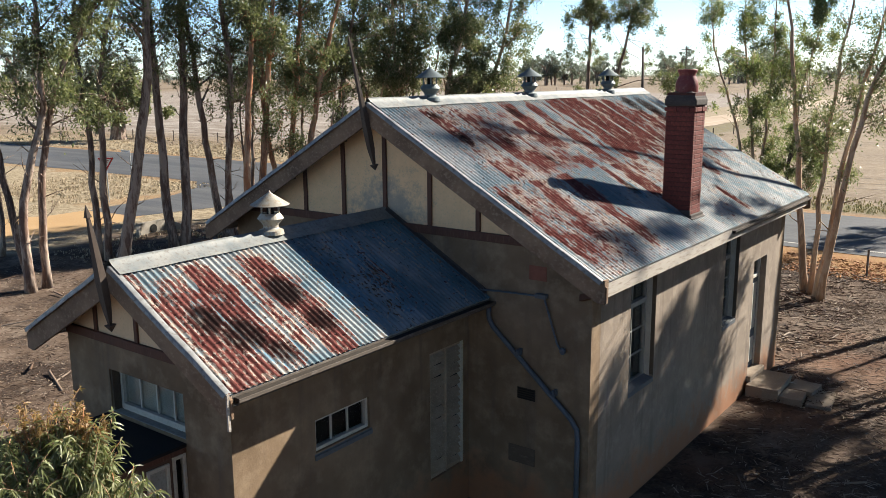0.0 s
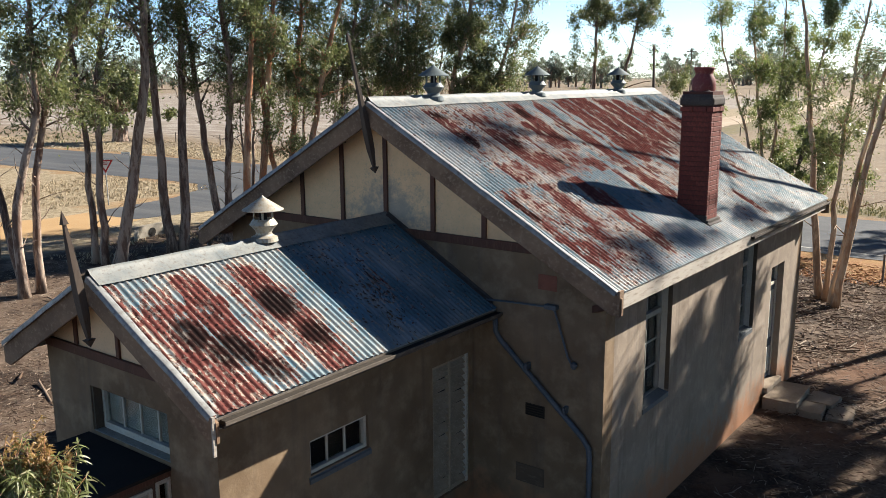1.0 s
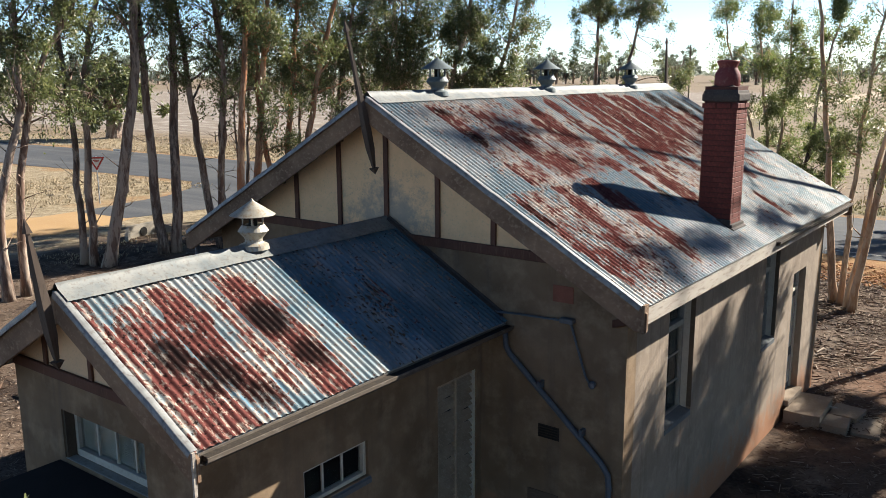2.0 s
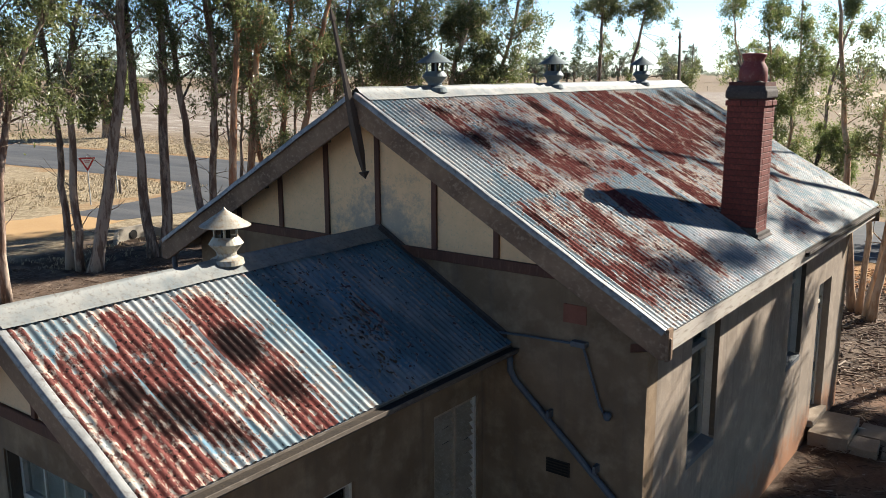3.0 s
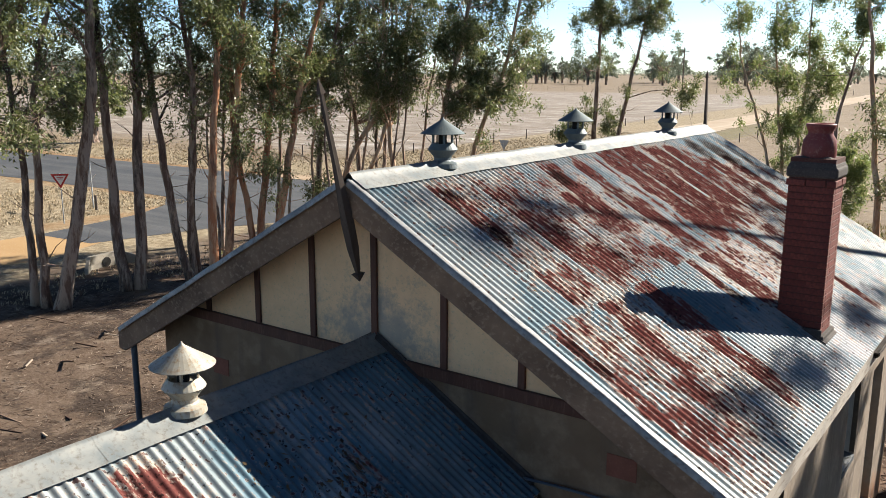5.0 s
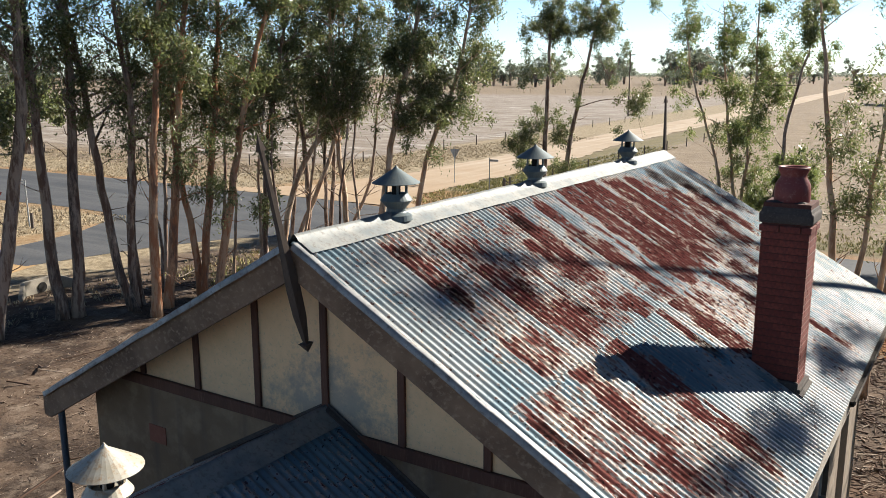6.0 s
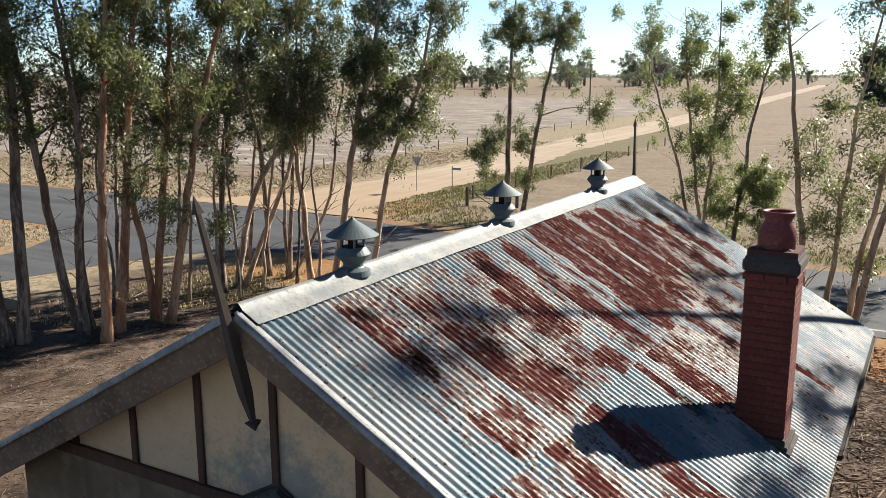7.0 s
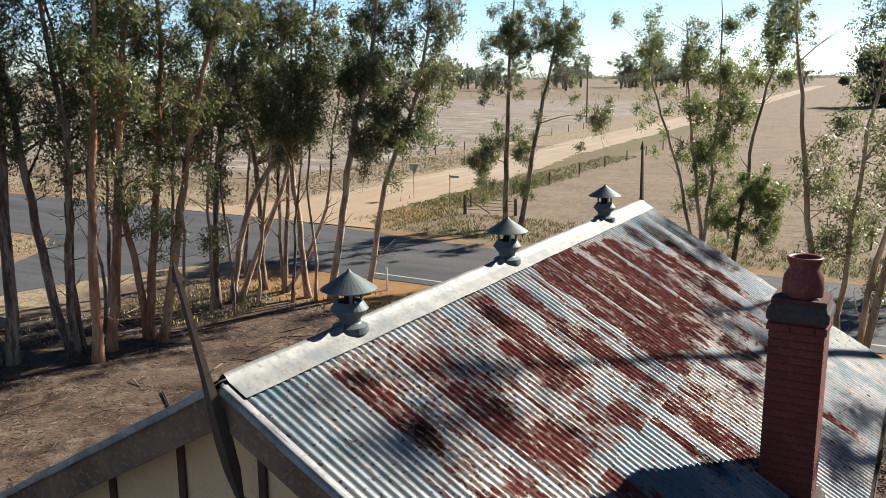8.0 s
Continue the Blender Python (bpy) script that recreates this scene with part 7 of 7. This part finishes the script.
for k, (n, area, ln, th) in enumerate(((34000, (-33, -14, 8, 32), 0.20, 0.009), (34000, (-5.6, 4, 9, 32), 0.26, 0.011), (15000, (-22, -11.5, 2, 12), 0.17, 0.008), (5000, (-13, -5, 22, 33), 0.45, 0.022), (110, (-32, -14, 10, 32), 2.6, 0.035), (90, (-5.4, 6, 10, 30), 2.0, 0.05))):
    me = litter_mesh(n, area, 200 + k, ln, th)
    ob = part("bark_litter", me, STICK)
    tagged(ob, "fallen bark strips, twigs and dead leaves on the ground", "bark litter", kind="stuff")


ob = part("fallen_leaves", litter_mesh(9000, (-13, 8, 32.2, 35.6), 230, 0.16, 0.035), RUSTLEAF)
tagged(ob, "drift of fallen brown leaves along the road's edge", "leaf litter", kind="stuff")


def grass_mesh(n, spots, seed, h, blades=5):
    """Tufts of bent blades. spots: boxes (x0, x1, y0, y1) to fill."""
    rng = np.random.default_rng(seed)
    areas = np.array([(b - a) * (d - c) for a, b, c, d in spots], float)
    pick = rng.choice(len(spots), size=n, p=areas / areas.sum())
    s = np.array(spots, float)[pick]
    x = np.repeat(rng.uniform(s[:, 0], s[:, 1]), blades) + rng.normal(size=n * blades) * 0.07
    y = np.repeat(rng.uniform(s[:, 2], s[:, 3]), blades) + rng.normal(size=n * blades) * 0.07
    keep = ((y < road_near(x) - 0.5) | (y > road_far(x) + 0.5)) & ~((x > -46.2) & (x < -37.4) & (y > 48)) & ~((x > -46) & (x < -36.5) & (y < 38) & (y > 15))
    x, y = x[keep], y[keep]
    n = len(x)
    a = rng.uniform(0, 6.28, n)
    hh, lean = h * rng.uniform(0.5, 1.3, n), rng.normal(size=(n, 2)) * 0.35
    v = np.empty((n, 4, 3))
    w = 0.012 + 0.012 * rng.random(n)
    for k, (sgn, u) in enumerate(((-1, 0), (1, 0), (0.4, 1), (-0.4, 1))):
        v[:, k, 0] = x + sgn * np.cos(a) * w + u * lean[:, 0] * hh
        v[:, k, 1] = y + sgn * np.sin(a) * w + u * lean[:, 1] * hh
        v[:, k, 2] = GZ - 0.01 + u * hh
    return quad_mesh("dry_grass", v.reshape(-1, 3), np.arange(4 * n).reshape(n, 4))


ob = part("dry_grass", grass_mesh(12000, [(-60, -45, 14, 37), (-58, -46, 26, 37), (-34.5, -31, 18, 35), (-31, -20, 31.5, 35.5), (-75, -48, 49, 62), (-110, -60, 47, 62), (-56, -47, 58, 110), (-57, -48, 60, 90)], 300, 0.12), DRYGRASS)
tagged(ob, "tufts of dry straw-coloured grass along the verges", "grass", kind="stuff")
ob = part("verge_weeds", grass_mesh(6500, [(-37.2, -33, 50, 80), (-38.5, -34, 58, 100), (-34, -20, 48.5, 56), (-20, 30, 48, 53), (-33, -28, 28, 34)], 301, 0.17), GREENGRASS)
tagged(ob, "patchy greenish weeds along the verges", "grass", kind="stuff")
